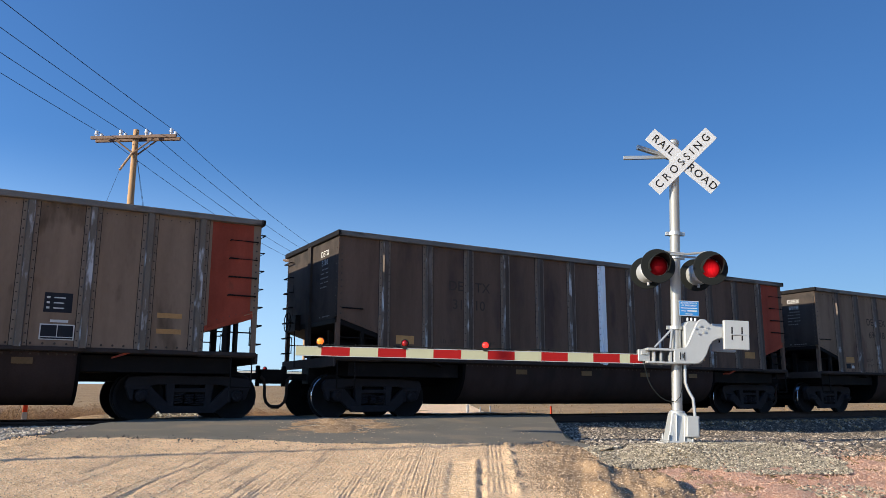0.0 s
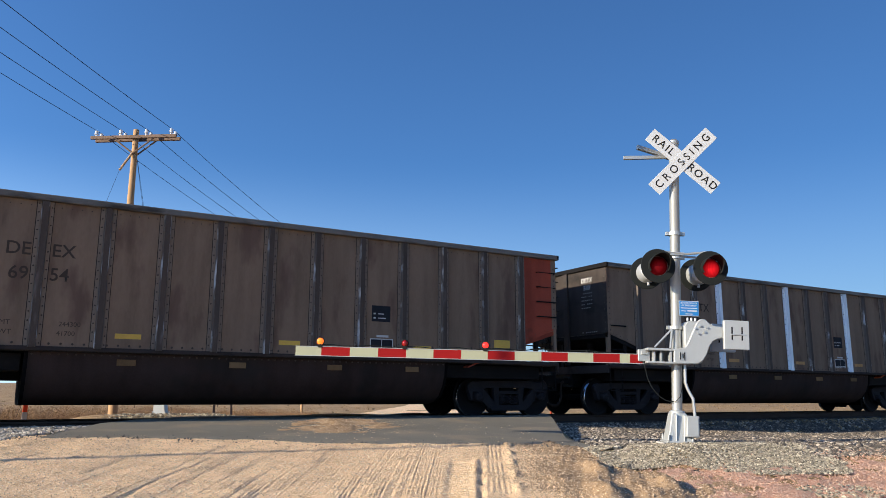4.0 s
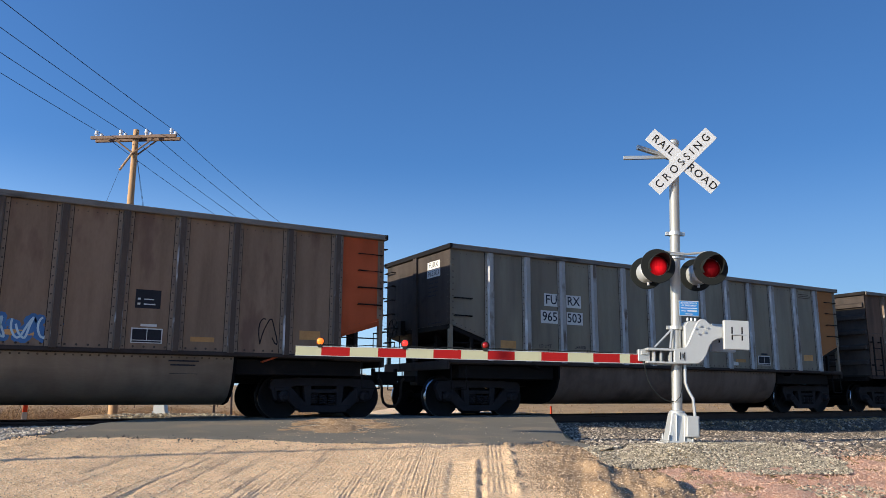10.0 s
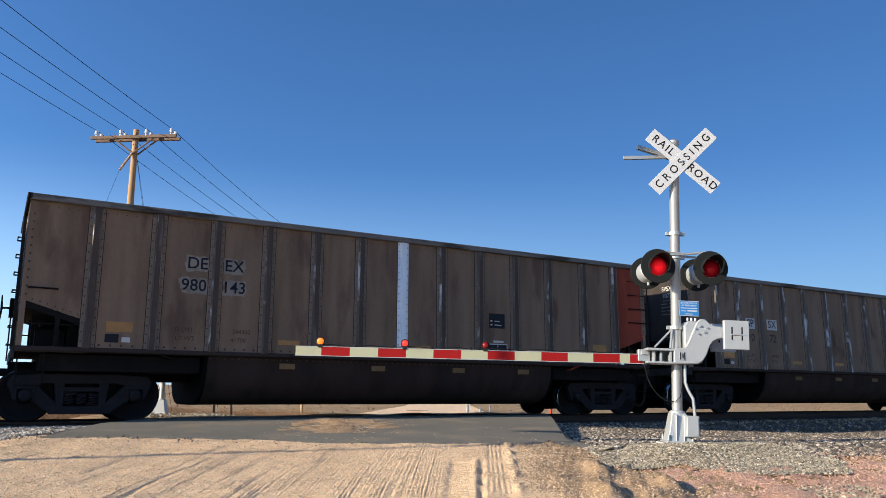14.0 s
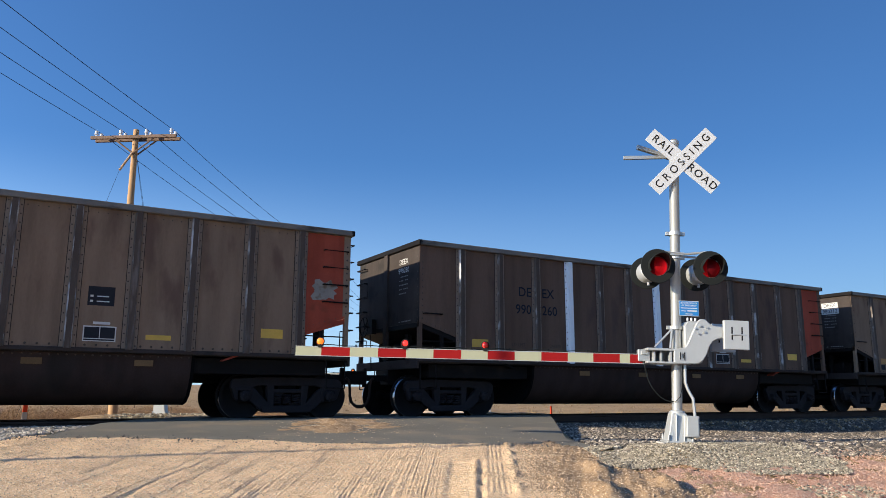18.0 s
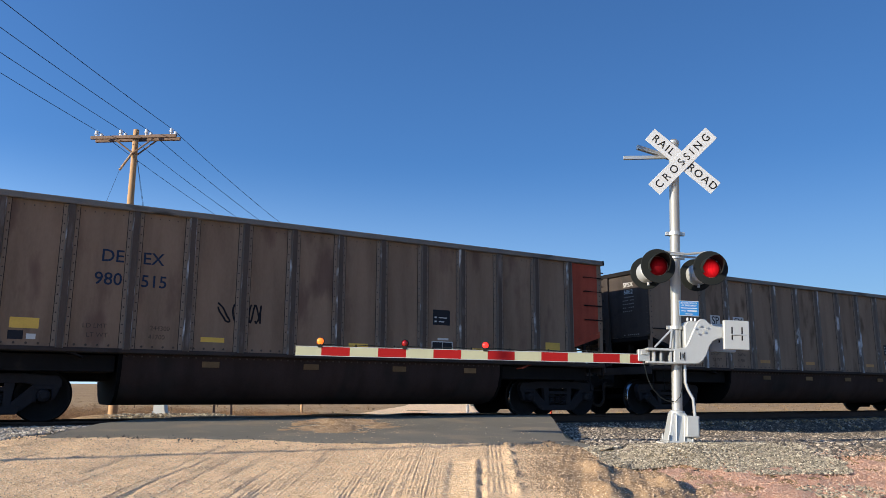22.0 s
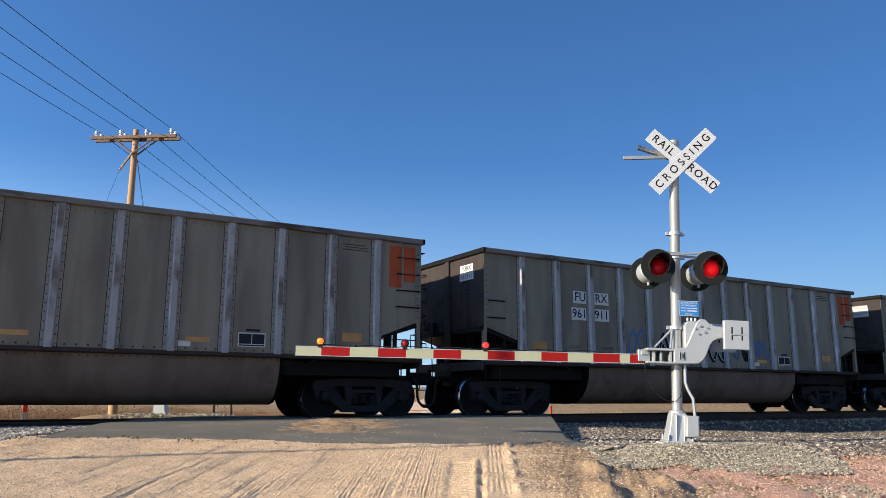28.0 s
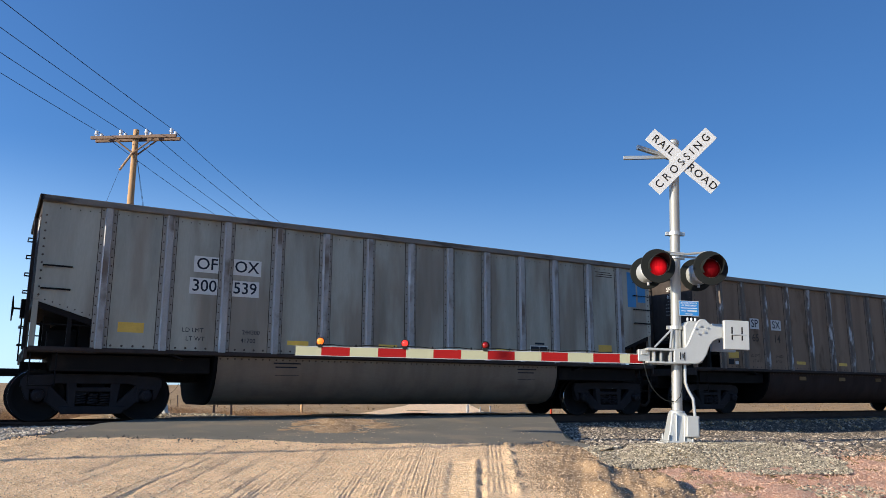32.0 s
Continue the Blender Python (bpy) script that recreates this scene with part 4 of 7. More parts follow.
LENS = lens_mesh(0.152, LENS_ON, LENS_OFF)
SMALL_LENS = lens_mesh(0.052, LED_RED, LED_DULL)


def add_crossbuck(signal, x, y, z, facing, label="white crossbuck blade with black letters"):
    for i, (text, turn) in enumerate((("RAIL ROAD", 39.8), ("CROSSING", -46.8))):
        s = Shape()
        off = facing * 0.012 * i
        s.box(-0.68, 0.68, -0.004, 0.004, -0.125, 0.125)
        m = pose(x, y + off, z, 0, turn, 0)
        if facing > 0:
            m = pose(x, y + off, z, 0, -turn, 0) @ pose(0, 0, 0, 0, 0, 180)
        blade = part("crossbuck_blade", s, SIGN_WHITE, signal, label, 0.002, at=m)
        if i == 0:
            for word, at in (("RAIL", -0.40), ("ROAD", 0.40)):
                part("lettering", words(word, 0.132, SIGN_BLACK, 0.95, 0.0015, 1.28, 6), None, blade, at=pose(at, -0.006, 0))
        else:
            part("lettering", words("CROSSING", 0.132, SIGN_BLACK, 0.95, 0.0015, 1.66, 6), None, blade, at=pose(0, -0.006, 0))
    s = Shape()
    s.box(x - 0.09, x + 0.09, min(y, y - facing * 0.06), max(y, y - facing * 0.06), z - 0.06, z + 0.06)
    s.tube((x, y - facing * 0.05, z), (x, y + facing * 0.03, z), 0.014, n=6)
    part("sign_bracket", s, GALV, signal)


def crossing_signal(label, back_sign, sign_z, top):
    sig = new("crossing_signal")
    # foundation and mast
    s = Shape()
    s.hexa([(-0.18, -0.16, 0.02), (0.18, -0.16, 0.02), (0.18, 0.16, 0.02), (-0.18, 0.16, 0.02)], [(-0.11, -0.11, 0.44), (0.11, -0.11, 0.44), (0.11, 0.11, 0.44), (-0.11, 0.11, 0.44)])
    s.box(-0.21, 0.21, -0.19, 0.19, 0.0, 0.03)
    s.lathe([(0.115, 0.40), (0.115, 0.47), (0.085, 0.48)], 20)
    for x in (-0.18, 0.18):
        for y in (-0.17, 0.17):
            s.tube((x, y, 0.03), (x, y, 0.12), 0.018, n=6)
    for x in (-0.06, 0.06):
        s.box(x - 0.008, x + 0.008, -0.175, -0.10, 0.03, 0.42)
    part("foundation_slab", Shape().box(-0.27, 0.27, -0.25, 0.25, -0.12, -0.002), CONCRETE, sig, "pale concrete slab under the pole base", 0.01)
    part("base_casting", s, SIGNAL_GREY, sig, "cast aluminium pole base", 0.01)
    s = Shape()
    s.box(0.06, 0.26, -0.24, -0.08, 0.10, 0.41)
    s.box(0.075, 0.245, -0.25, -0.24, 0.115, 0.395)
    part("junction_box", s, SIGNAL_GREY, sig, bevel=0.012)
    s = Shape()
    s.box(-0.20, 0.20, -0.18, 0.18, -0.6, -0.005)
    part("footing", s, CONCRETE, sig, bevel=0.02)
    s = Shape()
    s.lathe([(0.0, 0.1), (0.078, 0.1), (0.078, top - 0.1), (0.084, top - 0.09), (0.084, top - 0.04), (0.05, top - 0.01), (0.0, top)], 24)
    part("mast", s, GALV, sig, "round galvanised mast", smooth=True)
    for z in (3.24, 2.86, 1.74):
        s = Shape()
        s.lathe([(0.082, z - 0.03), (0.10, z - 0.03), (0.10, z + 0.03), (0.082, z + 0.03)], 20)
        for x in (-0.12, 0.12):
            s.box(x - 0.03, x + 0.03, -0.03, 0.03, z - 0.028, z + 0.028)
        part("clamp", s, GALV, sig, bevel=0.004)
    # sign, lamps on their crossarm
    add_crossbuck(sig, 0.11, -0.11, sign_z, -1)
    if back_sign:
        add_crossbuck(sig, 0.0, 0.11, sign_z, 1)
    s = Shape()
    s.prism([(-0.02, sign_z + 0.11), (-0.02, sign_z + 0.16), (-0.79, sign_z + 0.12), (-0.79, sign_z + 0.06)], "y", 0.09, 0.14)
    part("bracket_arm", s, GALV, sig, bevel=0.004)
    s = Shape()
    s.prism([(-0.02, sign_z + 0.13), (-0.02, sign_z + 0.19), (-0.55, sign_z + 0.35), (-0.55, sign_z + 0.28)], "y", 0.16, 0.24)
    s.box(-0.07, -0.02, 0.05, 0.22, sign_z + 0.12, sign_z + 0.17)
    part("bracket_arm", s, GALV, sig, bevel=0.004)
    s = Shape()
    s.pipe([(-0.34, -0.16, 2.93), (-0.16, -0.10, 2.92), (0.14, -0.10, 2.90), (0.44, -0.16, 2.93)], 0.019, 8)
    s.pipe([(-0.34, 0.3, 2.93), (-0.10, 0.10, 2.92), (0.14, 0.10, 2.90), (0.44, 0.3, 2.93)], 0.019, 8)
    for x in (-0.352, 0.455):
        s.pipe([(x, -0.16, 2.93), (x, -0.16, 2.82)], 0.03, 8)
        s.pipe([(x, 0.3, 2.93), (x, 0.3, 2.82)], 0.03, 8)
    s.box(-0.10, 0.10, -0.115, 0.115, 2.875, 2.925)
    part("lamp_crossarm", s, GALV, sig, smooth=True)
    for x, first in ((-0.352, True), (0.455, False)):
        add_lamp(sig, x, -0.32, 2.655, -1, first, LENS)
        add_lamp(sig, x, 0.42, 2.66, 1, first, LENS)
    # notice
    s = Shape()
    s.box(0.02, 0.33, -0.098, -0.092, 1.925, 2.160)
    notice = part("notice_sign", s, SIGN_WHITE, sig, "small blue notice sign", 0.002)
    s = Shape()
    s.box(0.028, 0.322, -0.101, -0.098, 1.933, 2.152)
    part("notice_panel", s, SIGN_BLUE, notice)
    s = Shape()
    for z, a, b in ((2.046, 0.05, 0.30), (2.000, 0.05, 0.13), (2.000, 0.15, 0.30), (1.955, 0.12, 0.23)):
        s.box(a, b, -0.104, -0.101, z - 0.006, z + 0.006 + (0.008 if a == 0.15 else 0))
    tagged(part("notice_bars", s, SIGN_WHITE, notice, "rows of white bars"), kind="stuff")
    part("lettering", words("REPORT PROBLEM", 0.024, SIGN_WHITE, 0.95, 0.0006), None, notice, at=pose(0.175, -0.1025, 2.124))
    part("lettering", words("OR EMERGENCY", 0.024, SIGN_WHITE, 0.95, 0.0006), None, notice, at=pose(0.175, -0.1025, 2.086))
    # gate mechanism, counterweight, arm
    s = Shape()
    out = [(-0.10, 1.40), (0.06, 1.42), (0.10, 1.47), (0.17, 1.63), (0.25, 1.81), (0.30, 1.87), (0.38, 1.87), (0.46, 1.80), (0.54, 1.77), (0.74, 1.76), (0.74, 1.60), (0.58, 1.58), (0.50, 1.54), (0.44, 1.46), (0.40, 1.34), (0.34, 1.24), (0.26, 1.185), (-0.10, 1.17)]
    s.prism(out, "y", -0.23, -0.17)
    part("gate_arm_support", s, SIGNAL_GREY, sig, bevel=0.012)
    for b in ((-0.50, -0.09, -0.23, 0.23, 1.365, 1.40), (-0.50, -0.09, -0.23, 0.23, 1.17, 1.20), (-0.50, -0.09, 0.10, 0.13, 1.197, 1.368)):
        part("arm_bracket", Shape().box(*b), SIGNAL_GREY, sig, "cast bracket plate of the gate arm", 0.006)
    for x, y in ((-0.14, -0.20), (-0.28, -0.16), (-0.38, -0.16)):
        part("bracket_web", Shape().box(x - 0.012, x + 0.012, y, 0.103, 1.197, 1.368), SIGNAL_GREY, sig)
    s = Shape()
    s.prism([(a, b) for a, b in out], "y", 0.17, 0.23)
    part("gate_arm_support", s, SIGNAL_GREY, sig, bevel=0.012)
    s = Shape()
    s.prism([(0.085, 1.20), (0.34, 1.20), (0.42, 1.36), (0.36, 1.84), (0.14, 1.84), (0.085, 1.76)], "y", -0.16, 0.16)
    for x in (0.15, 0.21, 0.27):
        s.tube((x, -0.10, 1.84), (x, -0.10, 1.90), 0.02, n=6)
    part("gate_mechanism", s, SIGNAL_GREY, sig, "cast gate mechanism case", 0.02)
    s = Shape()
    for x, z in ((0.22, 1.72), (0.30, 1.76), (0.27, 1.64), (0.36, 1.67), (0.40, 1.74)):
        s.tube((x, -0.23, z), (x, -0.255, z), 0.016, n=6)
    s.box(-0.02, 0.07, -0.236, -0.23, 1.23, 1.36)
    s.pipe([(-0.36, -0.1, 1.42), (-0.10, -0.09, 1.70)], 0.016, 6)
    s.pipe([(-0.12, -0.1, 1.42), (-0.09, -0.09, 1.72)], 0.016, 6)
    tagged(part("gate_fittings", s, GALV, sig), kind="stuff")
    s = Shape()
    for a, b, c, d in ((-0.012, 0.0, 1.24, 1.35), (0.05, 0.062, 1.24, 1.35), (0.012, 0.022, 1.26, 1.33), (0.03, 0.04, 1.26, 1.33)):
        s.box(a, b, -0.239, -0.236, c, d)
    part("label_bars", s, SIGN_BLACK, sig)
    for y in (-0.29, 0.29):
        s = Shape()
        s.box(0.63, 1.01, y - 0.035, y + 0.035, 1.42, 1.86)
        w = part("counterweight", s, SIGNAL_GREY, sig, "square slotted counterweight plate", 0.008)
        s = Shape()
        for x in (0.75, 0.90):
            s.box(x - 0.010, x + 0.010, y - 0.037, y + 0.037, 1.56, 1.76)
        part("slot", s, SIGN_BLACK, w)
        s = Shape()
        s.box(0.73, 1.00, y - 0.05, y + 0.05, 1.635, 1.655)
        part("bolt_bar", s, GALV, w)
    s = Shape()
    s.box(-0.60, -0.42, -0.06, 0.06, 1.20, 1.38)
    s.box(-0.56, -0.46, -0.10, 0.10, 1.30, 1.36)
    part("arm_clamp", s, GALV, sig, bevel=0.006)
    arm = part("gate_arm", Shape().box(-5.92, -0.50, 0.012, 0.016, 1.175, 1.300), SIGNAL_GREY, sig, "lowered striped gate arm", at=pose(-0.5, 0, 1.28, 0, -1.15, 0) @ pose(0.5, 0, -1.28))
    cuts = (-5.92, -5.517, -5.071, -4.63, -4.194, -3.767, -3.336, -2.924, -2.503, -2.092, -1.681, -1.288, -0.878, -0.721, -0.53)
    for i, (a, b) in enumerate(zip(cuts, cuts[1:])):
        s = Shape().box(a, b, -0.016, 0.012, 1.17, 1.305)
        part("stripe", s, ARM_RED if i % 2 else ARM_WHITE, arm, "red reflective stripe" if i % 2 else "pale reflective stripe")
    for z in (1.166, 1.309):
        part("edge_strip", Shape().box(-5.93, -0.50, -0.020, 0.016, z - 0.004, z + 0.004), SIGNAL_GREY, arm, "thin metal edge of the gate arm")
    s = Shape()
    pts = [(-5.58 + i * 0.2, 0.0, 1.335 + 0.012 * math.sin(i * 1.9)) for i in range(24)]
    s.pipe(pts, 0.007, 5)
    for i in range(0, 24, 3):
        s.tube((pts[i][0], 0, 1.305), (pts[i][0], 0, 1.35), 0.012, n=5)
    part("arm_cable", s, LAMP_BLACK, arm)
    for x, kind in ((-5.54, "amber"), (-4.216, "first"), (-2.959, "second")):
        s = Shape()
        s.box(x - 0.035, x + 0.035, -0.03, 0.03, 1.295, 1.345)
        s.lathe([(0.03, 0.028), (0.062, 0.020), (0.066, 0.0), (0.062, -0.020), (0.052, -0.022)], 20, "y", (x, 0, 1.39))
        part("lamp_holder", s, LAMP_BLACK, arm, smooth=True)
        if kind == "amber":
            s = Shape()
            s.lathe([(0.0, -0.045), (0.03, -0.040), (0.056, -0.020), (0.058, 0.0), (0.0, 0.0)], 20, "y", (x, 0, 1.39))
            part("arm_lamp", s, LED_AMBER, arm, "lit amber arm lamp", smooth=True)
        else:
            e = part("arm_lamp", SMALL_LENS, None, arm, "small red arm lamp", at=pose(x, 0, 1.39))
            BLINKERS.append((e, kind == "first", 0.0))
    s = Shape()
    s.pipe([(-0.51, -0.05, 1.24), (-0.50, -0.06, 1.10), (-0.465, -0.06, 0.96), (-0.42, -0.06, 0.85), (-0.36, -0.06, 0.76), (-0.28, -0.07, 0.675), (-0.20, -0.08, 0.625), (-0.12, -0.09, 0.605),
            (-0.04, -0.10, 0.62), (0.02, -0.10, 0.68), (0.05, -0.09, 0.80), (0.06, -0.09, 1.0), (0.06, -0.09, 1.18)], 0.0065, 6)
    part("loose_cable", s, LAMP_BLACK, sig, "slack black cable", smooth=True)
    s = Shape()
    s.pipe([(0.10, -0.09, 1.20), (0.10, -0.10, 0.90), (0.14, -0.12, 0.78), (0.20, -0.15, 0.66), (0.22, -0.16, 0.40)], 0.024, 8)
    part("conduit", s, GALV, sig, smooth=True)
    return tagged(sig, label, "railroad signal", "crossing signals")


SIGNAL_HERE = crossing_signal("galvanised crossing signal, gate lowered, lamps flashing, on a gravel pad", False, 4.425, 4.83)
SIGNAL_HERE.matrix_basis = pose(9.075, -7.80, -0.22, 0, 2.4, -31.3)
SIGNAL_ACROSS = crossing_signal("galvanised crossing signal behind the track, lamps flashing", True, 3.84, 5.03)
SIGNAL_ACROSS.matrix_basis = pose(4.33, 7.26, -0.10, 0, 0, 148.7)


# ---- power line ----
LINE = Vector((math.sin(radians(35.3)), math.cos(radians(35.3)), 0))
P1 = Vector((3.70, 12.4, -0.85))
P2, P0 = P1 + LINE * 24.3, P1 - LINE * 22.45 - Vector((0, 0.11, 0))
ACROSS = Vector((LINE.y, -LINE.x, 0))
ARM_SPOTS = (-1.42, -0.50, 0.48, 1.42)


def power_pole(base, tall, stout, label):
    pole = new("utility_pole")
    pole.matrix_basis = Matrix.Translation(base) @ Matrix((ACROSS[:] + (0,), LINE[:] + (0,), (0, 0, 1, 0), (0, 0, 0, 1))).transposed()
    s = Shape()
    s.lathe([(r * stout, h) for r, h in ((0.0, -0.2), (0.165, -0.2), (0.16, 0.0), (0.125, tall * 0.6), (0.10, tall), (0.07, tall + 0.02), (0, tall + 0.03))], 16)
    part("pole", s, POLE_WOOD, pole, "weathered tan wooden pole", smooth=True)
    z = tall - 0.32
    for y in (-0.17, 0.17):
        s = Shape()
        s.box(-1.62, 1.62, y - 0.045, y + 0.045, z - 0.06, z + 0.06)
        part("crossarm", s, ARM_WOOD, pole, "grey timber crossarm", 0.01)
    s = Shape()
    for y in (-0.13, 0.13):
        for x in (-0.75, 0.75):
            s.tube((x, y, z - 0.05), (0, y, z - 0.62), 0.028, n=6)
    part("brace", s, ARM_WOOD, pole)
    for x in ARM_SPOTS:
        for y in (-0.17, 0.17):
            s = Shape()
            s.lathe([(0.03, z + 0.06), (0.03, z + 0.12), (0.075, z + 0.13), (0.05, z + 0.17), (0.07, z + 0.19), (0.045, z + 0.23), (0.06, z + 0.25), (0.03, z + 0.29), (0, z + 0.29)], 12, at=(x, y, 0))
            part("insulator", s, PORCELAIN, pole, smooth=True)
    s = Shape()
    s.tube((0, -0.1, z - 0.55), (-0.24, -0.5, z - 1.35), 0.04, n=8)
    part("stay_strut", s, POLE_WOOD, pole)
    return tagged(pole, label, "utility pole", "poles of the power line"), z + 0.28


POLE_A, Z_A = power_pole(P1, 10.9, 1.0, "tan wooden utility pole with double crossarm behind the track")
POLE_B, Z_B = power_pole(P2, 10.7, 0.6, "distant tan wooden utility pole with crossarm")
POLE_C, Z_C = power_pole(P0, 10.9, 0.42, "tan wooden utility pole with crossarm near the road")
P3 = P2 + LINE * 60


def wires():
    for i, x in enumerate(ARM_SPOTS):
        for a, b, sag in ((P1, P2, 0.30), (P1, P0, 0.2), (P2, P3, 1.2)):
            za, zb = Z_A, Z_B if b is P2 or a is P2 else Z_A
            p, q = a + ACROSS * x, b + ACROSS * x
            pts = []
            for k in range(17):
                t = k / 16
                v = p.lerp(q, t)
                v.z = a.z + za + (b.z + zb - a.z - za) * t - 4 * sag * t * (1 - t)
                pts.append(v)
            s = Shape()
            s.pipe(pts, 0.010, 5)
            tagged(new("power_wire", s.mesh("power_wire", WIRE)), "thin dark overhead power wire", "wire", "wires of the power line")
    top = P1 + Vector((0, 0, 10.35))
    strut = P1 - ACROSS * 0.24 - LINE * 0.5 + Vector((0, 0, 9.23))
    for i, foot in enumerate((P1 + ACROSS * 0.5 + LINE * 3.5, P1 + ACROSS * 1.6 + LINE * 1.5, P1 - ACROSS * 3.0 - LINE * 1.0)):
        s = Shape()
        f = Vector((foot.x, foot.y, -0.9))
        s.tube(strut if i == 2 else top, f, 0.006, n=5)
        tagged(new("guy_wire", s.mesh("guy_wire", WIRE)), "thin guy wire staying the utility pole", "wire", "guy wires of the pole")


wires()


# ---- stakes and fence posts ----
def stake(x, y, tall, mat, name, label, category, r=0.03):
    z = float(ground_height(np.array(x), np.array(y)))
    ob = new(name)
    ob.matrix_basis = pose(x, y, z, random.uniform(-3, 3), random.uniform(-3, 3), 0)
    s = Shape()
    s.box(-r, r, -r * 0.5, r * 0.5, -0.1, tall)
    part("post", s, mat, ob, bevel=0.004)
    if mat is STAKE_RED:
        s = Shape()
        s.box(-r - 0.003, r + 0.003, -r * 0.5 - 0.003, r * 0.5 + 0.003, 0.0, tall * 0.5)
        part("white_band", s, SIGN_WHITE, ob)
    return tagged(ob, label, category, category + "s by the track")


stake(0.76, 4.6, 0.98, STAKE_RED, "marker_stake", "orange and white marker stake in dry grass", "stake", 0.05)
stake(16.2, 4.2, 0.62, STAKE_RED, "marker_stake", "orange and white marker stake in dry grass", "stake")
for _x, _y, _h in ((15.0, 7.5, 0.75), (15.6, 8.5, 0.5), (16.5, 9.0, 0.45), (17.4, 9.6, 0.5)):
    stake(_x, _y, _h, SIGN_WHITE, "survey_stake", "small pale survey stake", "stake", 0.025)
for _x, _y, _h in ((7.66, 12.0, 1.35), (6.4, 9.6, 0.5)):
    stake(_x, _y, _h, ARM_WOOD, "fence_post", "thin grey wooden post in dry grass", "post", 0.04)
for _i in range(26):
    stake(12 + _i * 4.2, 62 + _i * 1.2, 1.2, ARM_WOOD, "fence_post", "grey distant fence post on the prairie", "post", 0.06)



# ---- the coal train ----
TOP, RIB_TOP, HALF, SILL = 3.90, 3.96, 1.60, 1.28        # height of the rims of the two kinds, half the width over the side sheets, underside of the sides
TUB_LONG, RIB_LONG = 14.51, 14.38         # length of the two kinds of body
TUB_STEP, RIB_STEP = 16.18, 16.10         # length over the couplers
TUB_RIBS = [1.08, 2.15, 3.23, 4.25, 5.27, 6.26, 7.27, 8.26, 9.27, 10.27, 11.29, 12.38, 13.42]
LATE_RIBS = [1.1, 2.06, 3.05, 4.1, 5.17, 6.23, 7.29, 8.35, 9.41, 10.46, 11.45, 12.42, 13.36]     # of one owner's belly cars
RIB_RIBS = [1.0, 1.68, 2.42, 3.38, 4.34, 5.32, 6.29, 7.27, 8.25, 9.2, 10.18, 11.12, 12.07, 12.77, 13.41]


def rivet(s, x, y, z, side, r=0.019, mat=1):
    """A small domed head on a face that looks to y * side."""
    v = [(x + r * math.cos(a), y, z + r * math.sin(a)) for a in (0.5, 1.55, 2.6, 3.64, 4.69, 5.74)] + [(x, y + side * 0.014, z)]
    s.add(v, [(i, (i + 1) % 6, 6) for i in range(6)], mat)


def side_rib(z0, z1, wide, deep, flange, side, pitch, head=0.020):
    s = Shape()
    y = side * HALF
    s.box(-flange, flange, min(y, y + side * 0.014), max(y, y + side * 0.014), z0, z1)
    # slightly wider strip: the caulk line with its shadow painted dark
    s.box(-flange - 0.012, flange + 0.012, min(y, y + side * 0.005), max(y, y + side * 0.005), z0, z1, 4)
    w1, w2, y0, y1, za, zb = wide / 2, wide * 0.36, y + side * 0.010, y + side * deep, z0 - 0.02, z1 - 0.012
    s.prism([(-w2, y1 - side * 0.02), (w2, y1 - side * 0.02), (w2, y1), (-w2, y1)], "z", za, zb, 2)
    for d in (-1, 1):
        s.prism([(d * w1, y0), (d * w2, y0), (d * (w2 - 0.001), y1 + side * 0.002), (d * w2 * 1.03, y1 + side * 0.002)], "z", za, zb, 3)
    k = int((z1 - z0) / pitch)
    for i in range(k):
        z = z0 + (i + 0.5) * (z1 - z0) / k
        rivet(s, -flange * 0.78, y + side * 0.014, z + 0.03, side, head)
        rivet(s, flange * 0.78, y + side * 0.014, z - 0.03, side, head)
    return s


def wheel_shape():
    """One wheel on its axle line along y, its outer face at y = 0, tread down to radius 0.457."""
    s = Shape()
    prof = [(0.0, -0.005), (0.11, -0.005), (0.125, 0.015), (0.16, 0.045), (0.30, 0.055), (0.375, 0.012), (0.40, 0.0), (0.449, 0.0), (0.457, 0.008),
            (0.460, 0.095), (0.487, 0.110), (0.487, 0.135), (0.40, 0.135), (0.34, 0.11), (0.16, 0.10), (0.12, 0.16), (0.0, 0.16)]
    mats = [0] * 7 + [1, 1] + [0] * 7
    return s.lathe(prof, 32, "y", mats=mats)


